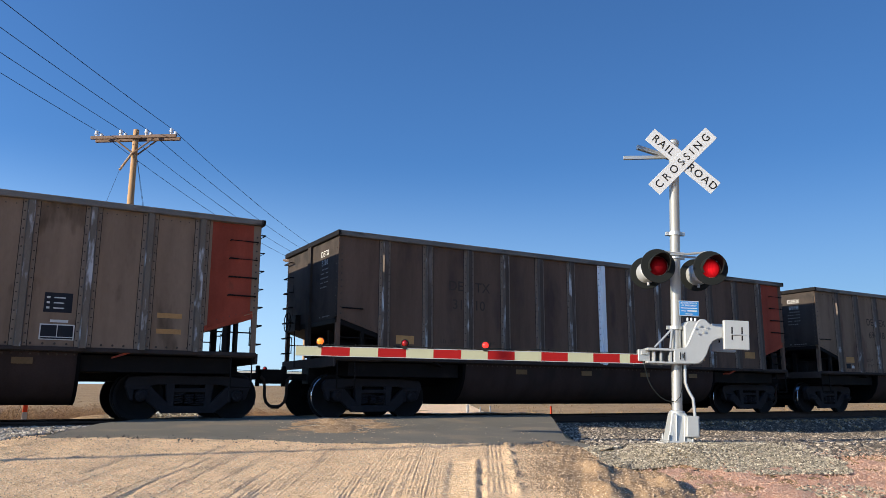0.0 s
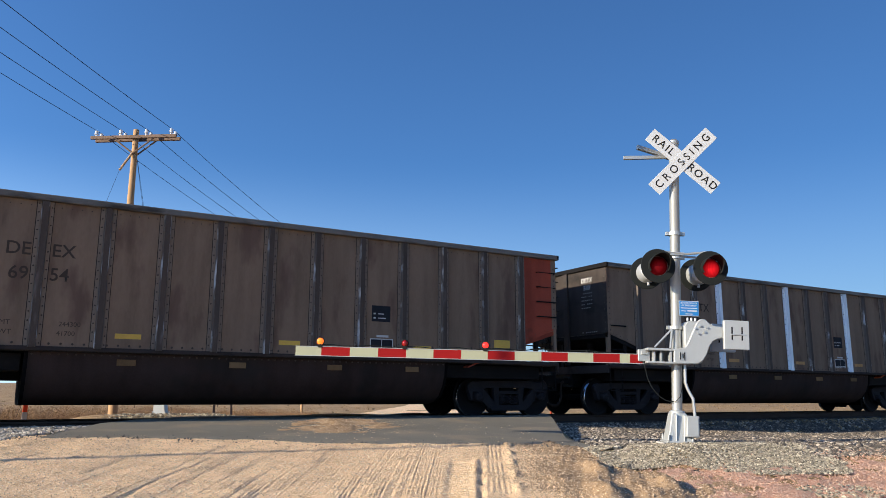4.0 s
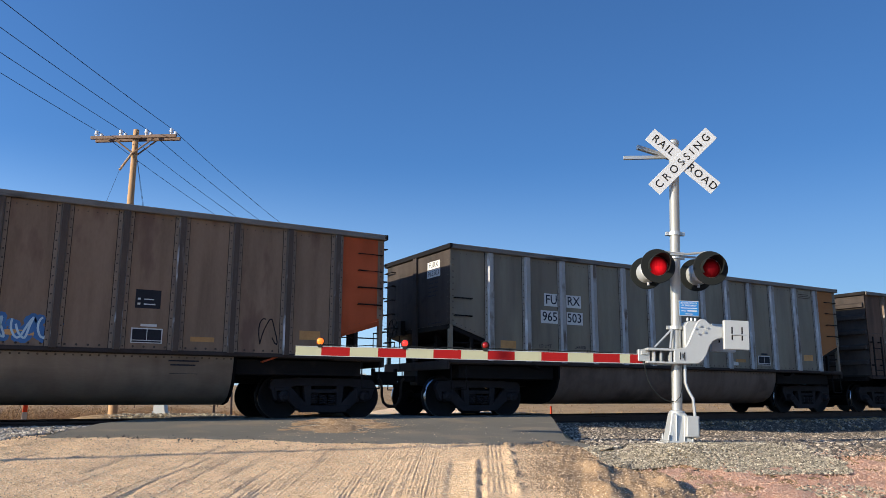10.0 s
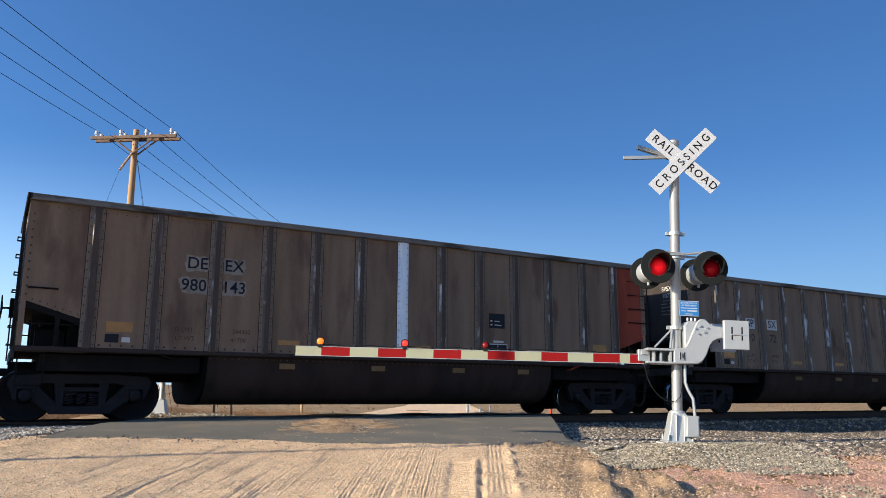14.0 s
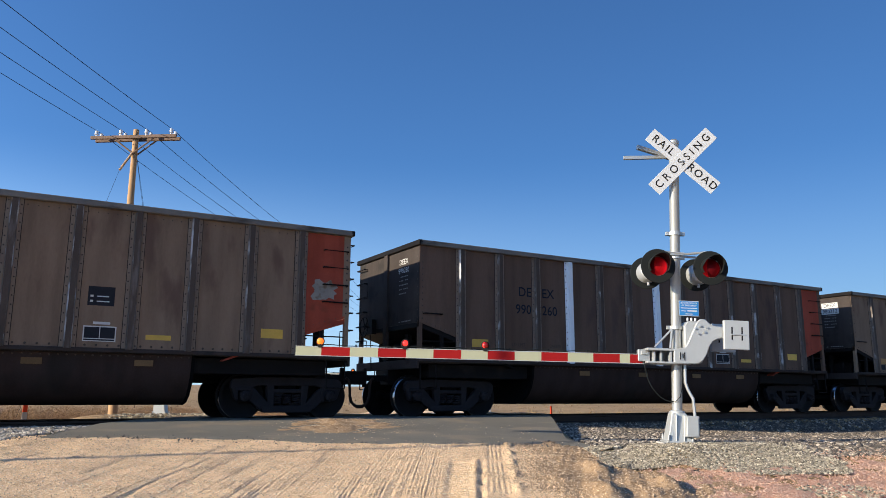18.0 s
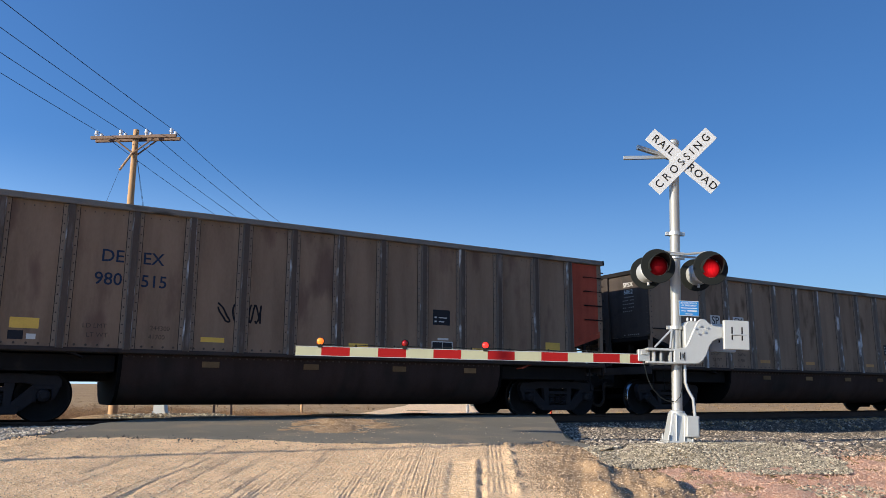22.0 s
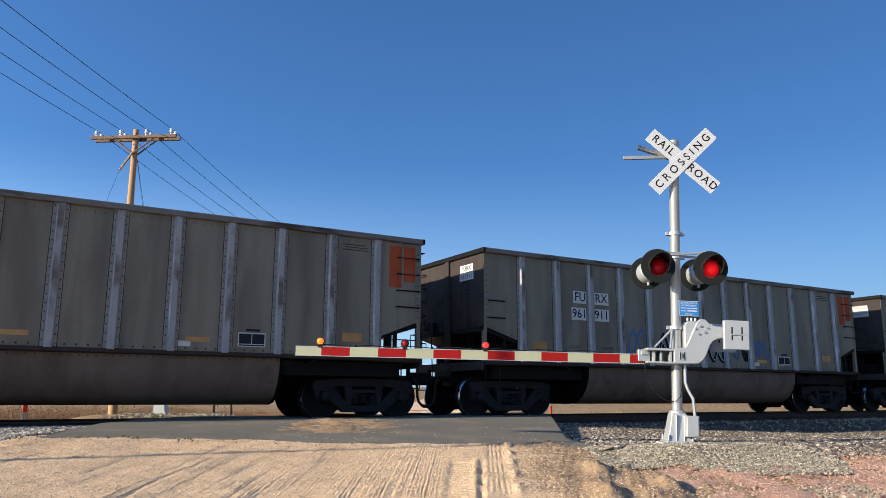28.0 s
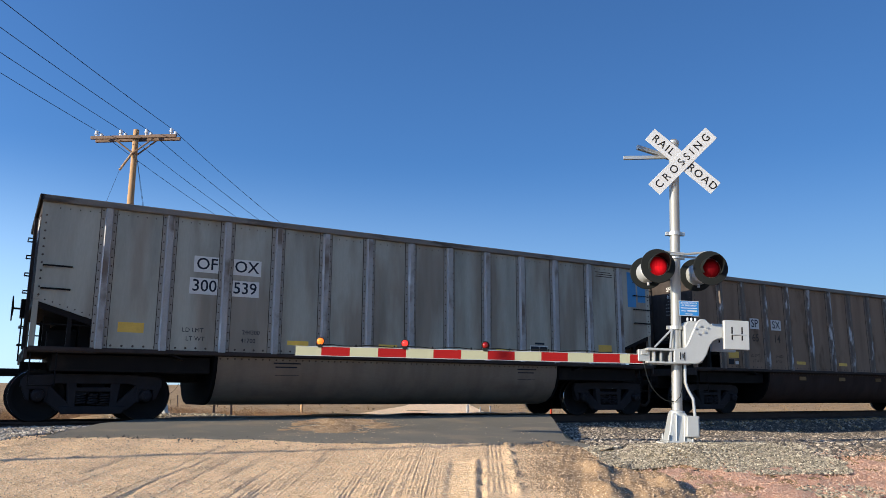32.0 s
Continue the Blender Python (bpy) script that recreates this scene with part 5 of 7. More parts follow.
def side_frame_shape():
    """A cast truck side frame in the xz plane round its middle, with its two windows, 0.14 m thick."""
    s = Shape()
    y0, y1 = -0.07, 0.07
    s.prism([(-0.60, 0.835), (0.60, 0.835), (0.82, 0.815), (1.10, 0.80), (1.17, 0.72), (1.17, 0.60), (0.84, 0.60), (0.60, 0.665), (-0.60, 0.665), (-0.84, 0.60), (-1.17, 0.60), (-1.17, 0.72), (-1.10, 0.80), (-0.82, 0.815)], "y", y0, y1)
    s.prism([(-0.50, 0.13), (0.50, 0.13), (0.57, 0.27), (-0.57, 0.27)], "y", y0, y1)
    for d in (-1, 1):
        s.prism([(d * 0.42, 0.15), (d * 0.58, 0.20), (d * 0.90, 0.47), (d * 0.90, 0.66), (d * 0.74, 0.66), (d * 0.37, 0.30)], "y", y0 + 0.01, y1 - 0.01)
        s.prism([(d * 0.28, 0.24), (d * 0.40, 0.24), (d * 0.45, 0.70), (d * 0.28, 0.70)], "y", y0 + 0.005, y1 - 0.005)
        s.prism([(d * 0.73, 0.34), (d * 0.79, 0.33), (d * 0.80, 0.66), (d * 0.72, 0.66)], "y", y0, y1)
        s.prism([(d * 1.01, 0.36), (d * 1.08, 0.40), (d * 1.17, 0.66), (d * 1.01, 0.66)], "y", y0, y1)
        s.box(min(d * 0.74, d * 1.08), max(d * 0.74, d * 1.08), y0 - 0.01, y1 - 0.02, 0.56, 0.64)
    s.box(-0.30, 0.30, -0.06, 0.06, 0.52, 0.60)
    return s


def spring_shape():
    pts = []
    for j, x in enumerate((-0.20, 0.0, 0.20)):
        for i in range(37):
            u = i / 36 if j % 2 == 0 else 1 - i / 36
            a = 2 * math.pi * 4.5 * u
            pts.append((x + 0.082 * math.cos(a), 0.082 * math.sin(a), 0.30 + 0.20 * u))
    return Shape().pipe(pts, 0.016, 5)


def bearing_shape():
    s = Shape()
    s.lathe([(0.0, -0.20), (0.055, -0.20), (0.075, -0.185), (0.10, -0.17), (0.112, -0.10), (0.112, 0.04), (0.0, 0.04)], 16, "y")
    for a in (0.5, 2.6, 4.7):
        s.lathe([(0.0, -0.225), (0.018, -0.225), (0.018, -0.18)], 6, "y", (0.045 * math.cos(a), 0, 0.045 * math.sin(a)))
    return s


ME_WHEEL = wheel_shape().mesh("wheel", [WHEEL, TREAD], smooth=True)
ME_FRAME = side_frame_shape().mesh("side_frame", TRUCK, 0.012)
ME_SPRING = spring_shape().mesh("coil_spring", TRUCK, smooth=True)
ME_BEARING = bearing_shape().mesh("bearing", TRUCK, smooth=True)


def add_truck(parent, x):
    s = Shape()
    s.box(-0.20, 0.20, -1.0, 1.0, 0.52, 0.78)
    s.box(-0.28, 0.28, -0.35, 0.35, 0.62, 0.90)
    # block that fills the side-frame openings; its black paints the shade in them
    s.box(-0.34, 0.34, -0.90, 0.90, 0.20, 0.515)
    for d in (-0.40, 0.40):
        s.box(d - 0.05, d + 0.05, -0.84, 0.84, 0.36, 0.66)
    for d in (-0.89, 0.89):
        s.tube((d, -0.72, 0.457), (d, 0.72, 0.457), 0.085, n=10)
    bol = part("truck", s, SHADE_BLACK, parent, "two-axle cast steel truck", 0.015, at=pose(x, 0, 0))
    for d in (-0.89, 0.89):
        part("wheel", ME_WHEEL, None, bol, at=pose(d, -0.86, 0.457))
        part("wheel", ME_WHEEL, None, bol, at=pose(d, 0.86, 0.457, 0, 0, 180))
    for side in (-1, 1):
        part("side_frame", ME_FRAME, None, bol, at=pose(0, side * 1.0, 0))
        part("coil_spring", ME_SPRING, None, bol, at=pose(0, side * 1.0, 0))
        for d in (-0.89, 0.89):
            part("bearing", ME_BEARING, None, bol, at=pose(d, side * 1.0, 0.457, 0, 0, 0 if side < 0 else 180))


def add_coupler(parent, x, d):
    s = Shape()
    s.box(min(x, x + d * 0.62), max(x, x + d * 0.62), -0.075, 0.075, 0.80, 0.94)
    s.prism([(x + d * 0.56, -0.16), (x + d * 0.86, -0.16), (x + d * 0.90, 0.02), (x + d * 0.70, 0.17), (x + d * 0.56, 0.12)], "z", 0.72, 1.02)
    s.box(x + d * 0.55 - 0.04, x + d * 0.55 + 0.04, -0.05, 0.05, 0.66, 1.10)
    part("coupler", s, BLACK, parent, "heavy knuckle coupler", 0.015)
    h = Shape()
    pts = [(x + d * 0.50, -0.36, 0.86), (x + d * 0.57, -0.37, 0.80), (x + d * 0.595, -0.38, 0.64), (x + d * 0.60, -0.38, 0.46), (x + d * 0.64, -0.38, 0.33), (x + d * 0.72, -0.38, 0.255), (x + d * 0.832, -0.38, 0.235)]
    h.pipe(pts, 0.032, 8)
    h.tube(pts[-1], (pts[-1][0] - d * 0.08, pts[-1][1], pts[-1][2]), 0.04, n=8)
    part("air_hose", h, HOSE, parent, "drooping rubber air hose", smooth=True)


def bar_grab(s, x0, x1, y, z, side, out=0.07, r=0.012):
    pts = []
    for i, h in enumerate(z):
        bar = [(x0, y - side * 0.035, h), (x0, y + side * out, h), (x1, y + side * out, h), (x1, y - side * 0.035, h)]
        pts += bar if i % 2 == 0 else bar[::-1]
    s.pipe(pts, r, 5)


def end_ladder(long, d, x, side):
    """Rungs that stand out round the corner of an end, on one side of the car."""
    s = Shape()
    pts = []
    for i in range(7):
        z = 1.45 + i * 0.36
        rung = [(x, side * 1.56, z), (x + d * 0.10, side * 1.56, z), (x + d * 0.10, side * 1.14, z), (x, side * 1.14, z)]
        pts += rung if i % 2 == 0 else rung[::-1]
    return s.pipe(pts, 0.012, 5)


def side_sheet_tub(side, long):
    """The long side, with its lower corners cut away over the end platforms."""
    y0, y1 = sorted((side * HALF, side * (HALF - 0.012)))
    r0, r1 = TUB_RIBS[0], TUB_RIBS[-1]
    s = Shape()
    s.prism([(0.0, 2.07), (r0, 1.73), (r0, SILL), (r1, SILL), (r1, 1.73), (long, 2.07), (long, TOP - 0.02), (0.0, TOP - 0.02)], "y", y0, y1)
    for i in range(90):
        rivet(s, 0.12 + i * (long - 0.24) / 89, side * HALF, TOP - 0.20, side, 0.012)
    for i in range(9):
        t = (i + 0.5) / 9
        rivet(s, t * r0, side * HALF, 2.07 - 0.34 * t + 0.06, side, 0.014)
        rivet(s, long - t * r0, side * HALF, 2.07 - 0.34 * t + 0.06, side, 0.014)
    for x in (0.075, long - 0.075):
        s.box(x - 0.075, x + 0.065, min(side * HALF, side * (HALF + 0.010)), max(side * HALF, side * (HALF + 0.010)), 2.08, TOP - 0.12)
        for i in range(11):
            rivet(s, x, side * (HALF + 0.010), 2.15 + i * 0.14, side, 0.020)
    for i in range(66):
        rivet(s, r0 + 0.2 + i * (r1 - r0 - 0.4) / 65, side * HALF, SILL + 0.045, side, 0.022)
    return s


def build_tub_car():
    """A bathtub coal gondola: riveted ribbed sides, sloped ends over open platforms, and a rounded belly between the trucks."""
    long = TUB_LONG
    car = new("coal_gondola")
    for side in (-1, 1):
        part("side_sheet", side_sheet_tub(side, long), [BROWN, RIVET], car)
        rib = side_rib(SILL, TOP - 0.11, 0.135, 0.085, 0.130, side, 0.155, 0.015).mesh("rib", [FLANGE_BROWN, RIVET, HAT_BROWN, EDGE_BROWN, CAULK_SHADOW])
        for x in TUB_RIBS:
            part("rib", rib, None, car, at=pose(x, 0, 0))
        s = Shape()
        y0, y1 = sorted((side * (HALF - 0.03), side * (HALF + 0.09)))
        s.box(-0.02, long + 0.02, y0, y1, TOP - 0.115, TOP)
        part("top_chord", s, CHORD, car, bevel=0.012)
        s = Shape()
        y0, y1 = sorted((side * (HALF - 0.10), side * (HALF + 0.035)))
        s.box(0.0, long, y0, y1, SILL - 0.075, SILL - 0.002)
        part("side_sill", s, SILL_PAINT, car, bevel=0.006)
        p = Shape()
        y0, y1 = sorted((side * (HALF - 0.004), side * (HALF + 0.006)))
        r1 = TUB_RIBS[-1] + 0.135
        p.prism([(r1, 1.72), (long - 0.10, 2.05), (long - 0.10, TOP - 0.125), (r1, TOP - 0.125)], "y", y0, y1)
        part("end_panel", p, RED, car, "painted panel that marks the rotary coupler end")
    for d, x in ((-1, 0.0), (1, long)):
        # end wall, slope sheet, chord
        s = Shape()
        a, b = sorted((x, x - d * 0.014))
        s.box(a, b, -HALF, HALF, 2.07, TOP - 0.02)
        s.box(min(x - d * 0.01, x + d * 0.055), max(x - d * 0.01, x + d * 0.055), -0.09, 0.09, 1.3, TOP - 0.11)
        for y in (-1.52, 1.52):
            for i in range(9):
                s.box(min(x, x + d * 0.012), max(x, x + d * 0.012), y - 0.012, y + 0.012, 2.17 + i * 0.17, 2.195 + i * 0.17, 1)
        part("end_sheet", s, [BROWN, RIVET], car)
        s = Shape()
        r = TUB_RIBS[0]
        q = [(x, 2.065), (x - d * r, 1.725), (x - d * 2.55, 1.13), (x - d * 2.55, 1.10), (x - d * r, 1.62), (x, 1.96)]
        s.prism(q if d > 0 else q[::-1], "y", -HALF + 0.015, HALF - 0.015)
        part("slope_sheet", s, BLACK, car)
        s = Shape()
        s.box(min(x - d * 0.03, x + d * 0.06), max(x - d * 0.03, x + d * 0.06), -HALF - 0.09, HALF + 0.09, TOP - 0.112, TOP + 0.003)
        part("end_chord", s, BLACK, car, bevel=0.012)
        # platform, posts, rungs
        s = Shape()
        s.box(min(x + d * 0.03, x - d * r), max(x + d * 0.03, x - d * r), -HALF, HALF, SILL - 0.10, SILL - 0.035)
        s.box(min(x, x + d * 0.05), max(x, x + d * 0.05), -HALF, HALF, SILL - 0.22, SILL - 0.02)
        part("end_platform", s, SILL_PAINT, car, bevel=0.006)
        for y in (-1.54, 1.54):
            s = Shape()
            s.box(min(x, x - d * 0.09), max(x, x - d * 0.09), y - 0.05, y + 0.05, SILL - 0.03, 2.11)
            part("corner_post", s, BROWN, car, bevel=0.006)
            s = Shape()
            s.box(x - d * 0.60 - 0.035, x - d * 0.60 + 0.035, y - 0.04, y + 0.04, SILL - 0.03, 1.92)
            s.tube((x, y, 1.66), (x - d * 1.0, y, 1.66), 0.014, n=5)
            part("platform_post", s, BLACK, car)
        for y in (-0.55, 0.55):
            s = Shape()
            s.box(x - d * 0.30 - 0.06, x - d * 0.30 + 0.06, y - 0.06, y + 0.06, SILL - 0.04, 1.98)
            part("bulkhead_post", s, BLACK, car)
        for side in (-1, 1):
            if d > 0 or side > 0:
                part("ladder", end_ladder(long, d, x, side), BLACK, car)
            s = Shape()
            if d > 0:
                bar_grab(s, long - 0.60, long - 0.07, side * HALF, (2.36, 2.72, 3.08, 3.44), side)
            else:
                bar_grab(s, 0.10, 0.55, side * HALF, (2.26,), side)
            part("grab_handle", s, BLACK, car)
            s = Shape()
            s.pipe([(x - d * 0.05, side * 1.56, SILL - 0.06), (x - d * 0.05, side * 1.58, 0.62), (x - d * 0.45, side * 1.58, 0.62), (x - d * 0.45, side * 1.56, SILL - 0.06)], 0.014, 5)
            part("sill_step", s, BLACK, car)
        add_coupler(car, x, d)
    # the belly
    s = Shape()
    sec = [(-1.50, 1.20), (-1.47, 0.92), (-1.38, 0.68), (-1.22, 0.47), (-1.0, 0.34), (-0.7, 0.285), (0.7, 0.285), (1.0, 0.34), (1.22, 0.47), (1.38, 0.68), (1.47, 0.92), (1.50, 1.20)]
    s.prism(sec, "x", 3.15, 11.45)
    for i in range(60):
        for y in (-1.495, 1.495):
            rivet(s, 3.25 + i * 8.1 / 59, y, 1.155, -1 if y < 0 else 1, 0.02)
    part("belly_tub", s, [TUB_BROWN, RIVET], car, "rounded belly pan between the trucks", smooth=True)
    # end flanges of the belly, blackened to paint the shade behind the trucks
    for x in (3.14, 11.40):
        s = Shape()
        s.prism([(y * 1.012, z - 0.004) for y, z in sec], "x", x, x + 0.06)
        part("belly_flange", s, SHADE_BLACK, car)
    s = Shape()
    s.box(-0.05, long + 0.05, -0.20, 0.20, 0.72, 1.06)
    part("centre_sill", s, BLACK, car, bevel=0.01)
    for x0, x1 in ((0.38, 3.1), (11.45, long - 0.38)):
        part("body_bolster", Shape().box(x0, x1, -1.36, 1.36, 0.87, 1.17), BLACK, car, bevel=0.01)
    s = Shape()
    s.box(0.3, long - 0.3, -HALF + 0.02, HALF - 0.02, 1.19, 1.215)
    part("floor_pan", s, COAL_DUST, car)
    for x in (1.13, 13.44):
        add_truck(car, x)
    # hand brake at the trailing end
    s = Shape()
    s.lathe([(0.235, -0.012), (0.25, 0.0), (0.235, 0.012), (0.22, 0.0), (0.235, -0.012)], 20, "x", (-0.26, 0.72, 2.12))
    for a in range(5):
        s.tube((-0.24, 0.72, 2.12), (-0.26, 0.72 + 0.23 * math.cos(a * 1.2566), 2.12 + 0.23 * math.sin(a * 1.2566)), 0.012, n=5)
    s.tube((-0.05, 0.72, 2.12), (-0.25, 0.72, 2.12), 0.02)
    s.box(-0.12, 0.0, 0.58, 0.86, 1.94, 2.30)
    s.tube((-0.08, 0.72, 1.95), (-0.08, 0.66, 1.1), 0.014, n=5)
    part("brake_wheel", s, BLACK, car, "round hand brake wheel")
    s = Shape()
    s.box(0.30, 0.80, -0.95, -0.45, 1.24, 1.62)
    part("brake_valve", s, BLACK, car, bevel=0.03)
    s = Shape()
    s.tube((0.55, -0.35, 1.52), (0.55, 1.15, 1.52), 0.24, n=16)
    part("brake_reservoir", s, BLACK, car, smooth=True)
    s = Shape()
    s.box(0.80, 1.06, -1.1, 1.3, 1.2, 1.86)
    part("brake_bracket", s, BLACK, car)
    return car


def build_rib_car():
    """A flat-bottomed coal gondola: many deep ribs that hang below the sill, horizontal beams on the ends, corner ladders."""
    long = RIB_LONG
    car = new("ribbed_gondola")
    zb = 1.20
    for side in (-1, 1):
        y0, y1 = sorted((side * HALF, side * (HALF - 0.012)))
        s = Shape()
        s.box(0, long, y0, y1, zb, RIB_TOP - 0.02)
        for i in range(92):
            x = 0.12 + i * (long - 0.24) / 91
            rivet(s, x, side * HALF, RIB_TOP - 0.19, side, 0.022)
            rivet(s, x, side * HALF, zb + 0.06, side, 0.022)
        for i in range(16):
            for x in (0.10, long - 0.10):
                rivet(s, x, side * HALF, 1.4 + i * 0.15, side, 0.018)
        # the lap between the upper and the lower sheets
        s.box(0.2, long - 0.2, min(side * HALF, side * (HALF + 0.006)), max(side * HALF, side * (HALF + 0.006)), 2.560, 2.578, 1)
        part("side_sheet", s, [BROWN, RIVET], car)
        hang = side_rib(0.87, RIB_TOP - 0.11, 0.13, 0.085, 0.13, side, 0.29, 0.024).mesh("rib", [RIB_FLECKED, RIVET, RIB_FLECKED, RIB_FLECKED, CAULK_SHADOW])
        for x in RIB_RIBS:
            part("rib", hang, None, car, at=pose(x, 0, 0))
        s = Shape()
        y0, y1 = sorted((side * (HALF - 0.03), side * (HALF + 0.095)))
        s.box(-0.02, long + 0.02, y0, y1, RIB_TOP - 0.11, RIB_TOP)
        part("top_chord", s, CHORD, car, bevel=0.012)
        s = Shape()
        y0, y1 = sorted((side * (HALF - 0.06), side * (HALF + 0.012)))
        s.box(0.0, long, y0, y1, zb - 0.12, zb - 0.002)
        part("side_sill", s, SILL_PAINT, car)
        p = Shape()
        y0, y1 = sorted((side * (HALF - 0.004), side * (HALF + 0.007)))
        p.box(RIB_RIBS[-1] - 0.02, long - 0.02, y0, y1, zb + 0.10, RIB_TOP - 0.125)
        part("end_panel", p, TAN_END, car, "painted panel that marks the rotary coupler end")
        for d, x in ((-1, 0.06), (1, long - 0.06)):
            s = Shape()
            yy = side * (HALF + 0.10)
            hi = RIB_TOP - 0.12 if d > 0 else 2.45
            s.box(x - 0.025, x + 0.025, min(yy, yy + side * 0.03), max(yy, yy + side * 0.03), 1.15, hi)
            s.box(x - d * 0.46 - 0.025, x - d * 0.46 + 0.025, min(yy, yy + side * 0.03), max(yy, yy + side * 0.03), 1.15, hi)
            z = 1.35
            while z < hi - 0.1:
                s.tube((x, yy, z), (x - d * 0.46, yy, z), 0.013, n=5)
                z += 0.36
            for z in (1.5, hi - 0.2):
                s.box(x - 0.02, x + 0.02, min(side * HALF, yy), max(side * HALF, yy), z, z + 0.04)
                s.box(x - d * 0.46 - 0.02, x - d * 0.46 + 0.02, min(side * HALF, yy), max(side * HALF, yy), z, z + 0.04)
            part("ladder", s, BLACK, car)
    for d, x in ((-1, 0.0), (1, long)):
        s = Shape()
        s.box(min(x, x - d * 0.014), max(x, x - d * 0.014), -HALF, HALF, zb, RIB_TOP - 0.02)
        part("end_sheet", s, [BROWN], car)
        for z in (1.55, 2.05, 2.55, 3.05, 3.45):
            s = Shape()
            s.prism([(min(x, x + d * 0.10), z), (max(x, x + d * 0.10), z + (0.05 if d > 0 else 0)), (max(x, x + d * 0.10), z + 0.16), (min(x, x + d * 0.10), z + 0.16 + (0.0 if d > 0 else -0.05))], "y", -HALF + 0.05, HALF - 0.05)
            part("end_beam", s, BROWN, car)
        s = Shape()
        s.box(min(x - d * 0.03, x + d * 0.07), max(x - d * 0.03, x + d * 0.07), -HALF - 0.06, HALF + 0.06, RIB_TOP - 0.112, RIB_TOP + 0.003)
        part("end_chord", s, BLACK, car, bevel=0.012)
        for side in (-1, 1):
            s = Shape()
            for yy in (side * 1.58, side * 1.18):
                s.box(min(x + d * 0.12, x + d * 0.15), max(x + d * 0.12, x + d * 0.15), yy - 0.025, yy + 0.025, 1.1, RIB_TOP - 0.1)
            if d < 0 and side < 0:
                continue
            for i in range(8):
                s.tube((x + d * 0.135, side * 1.18, 1.3 + i * 0.34), (x + d * 0.135, side * 1.58, 1.3 + i * 0.34), 0.012, n=5)
            part("end_ladder", s, BLACK, car)
        s = Shape()
        s.box(min(x, x + d * 0.20), max(x, x + d * 0.20), -HALF + 0.1, HALF - 0.1, 1.02, 1.14)
        part("end_platform", s, BLACK, car)
        add_coupler(car, x, d)
    s = Shape()
    s.box(0.02, long - 0.02, -HALF + 0.02, HALF - 0.02, 1.16, 1.20)
    part("floor_pan", s, COAL_DUST, car)
    s = Shape()
    s.box(-0.05, long + 0.05, -0.22, 0.22, 0.72, 1.16)
    part("centre_sill", s, BLACK, car)
    cross = Shape().box(-0.08, 0.08, -HALF + 0.02, HALF - 0.02, 0.86, 1.16).mesh("crossbearer", BLACK)
    for x in RIB_RIBS[2:13:2]:
        part("crossbearer", cross, None, car, at=pose(x, 0, 0))
    s = Shape()
    s.tube((5.95, -1.0, 0.66), (6.55, -1.0, 0.66), 0.19, n=14)
    part("brake_reservoir", s, BLACK, car, smooth=True)
    part("brake_valve", Shape().box(7.05, 7.55, -1.30, -1.0, 0.70, 0.92), BLACK, car, bevel=0.02)
    part("slack_adjuster", Shape().box(5.45, 5.75, -1.0, -0.85, 0.52, 0.64), BLACK, car, bevel=0.02)
    for pts in ([(5.1, -0.92, 0.52), (5.95, -0.92, 0.55)], [(6.5, -1.1, 0.72), (7.1, -1.1, 0.76)], [(6.5, -1.05, 0.56), (7.3, -1.05, 0.56), (7.32, -1.05, 0.42)], [(6.62, -1.1, 0.50), (6.62, -1.1, 0.86)], [(6.78, -1.1, 0.50), (6.78, -1.1, 0.80)]):
        part("brake_pipe", Shape().pipe(pts, 0.022, 6), BLACK, car)
    s = Shape()
    for i in range(8):
        x = 5.1 + i * 0.075
        s.tube((x, -0.95, 0.44 + 0.004 * (i - 4) ** 2), (x + 0.07, -0.95, 0.44 + 0.004 * (i - 3) ** 2), 0.019, n=5)
    part("brake_chain", s, BLACK, car)
    for pts in ([(2.6, -0.8, 0.42), (5.0, -0.85, 0.60), (6.9, -0.9, 0.62)], [(2.6, -0.85, 0.66), (4.6, -0.85, 0.58)],
                [(7.1, -0.9, 0.48), (9.8, -0.85, 0.45), (12.0, -0.8, 0.45)]):
        part("brake_rod", Shape().pipe(pts, 0.016, 5), BLACK, car)
    for x in (3.3, 4.1, 8.4, 8.48, 10.4, 10.48):
        part("rod_hanger", Shape().box(x - 0.014, x + 0.014, -0.88, -0.84, 0.40, 0.95), BLACK, car)
    s = Shape()
    s.prism([(6.05, 0.62), (6.38, 0.62), (6.42, 1.06), (6.01, 1.06)], "y", -1.60, -1.44)
    part("tool_box", s, TRUCK, car, bevel=0.01)
    part("stencil_bar", Shape().box(6.13, 6.30, -1.606, -1.602, 0.86, 0.94), END_INK, car)
    for x in (1.23, long - 1.23):
        add_truck(car, x)
    return car


# colours: body, rib, belly; end colours; (mark, number, how it is written); pale new ribs; letters of small extras
B, D, T, G = (BROWN, RIB_BROWN, TUB_BROWN), (DARK_BROWN, RIB_BROWN, TUB_BROWN), (TAN, RIB_WORN, TUB_BROWN), (GREY, RIB_GREY, TUB_GREY)
W, S = (MID_GREY, RIB_GREY, TUB_RUSTY), (SLATE, RIB_BROWN, TUB_BROWN)
BS = (DARK_BROWN, RIB_BROWN, TUB_SILVER)
TD, F = (DUSTY, RIB_BROWN, TUB_BROWN), (GREY, RIB_GREY, TUB_RUSTY)
T2 = (TAN, FLANGE_BROWN, RUST_BROWN)
TR, R = (TAUPE, RIB_BROWN, TUB_BROWN), (RUST_BROWN, RIB_BROWN, TUB_BROWN)
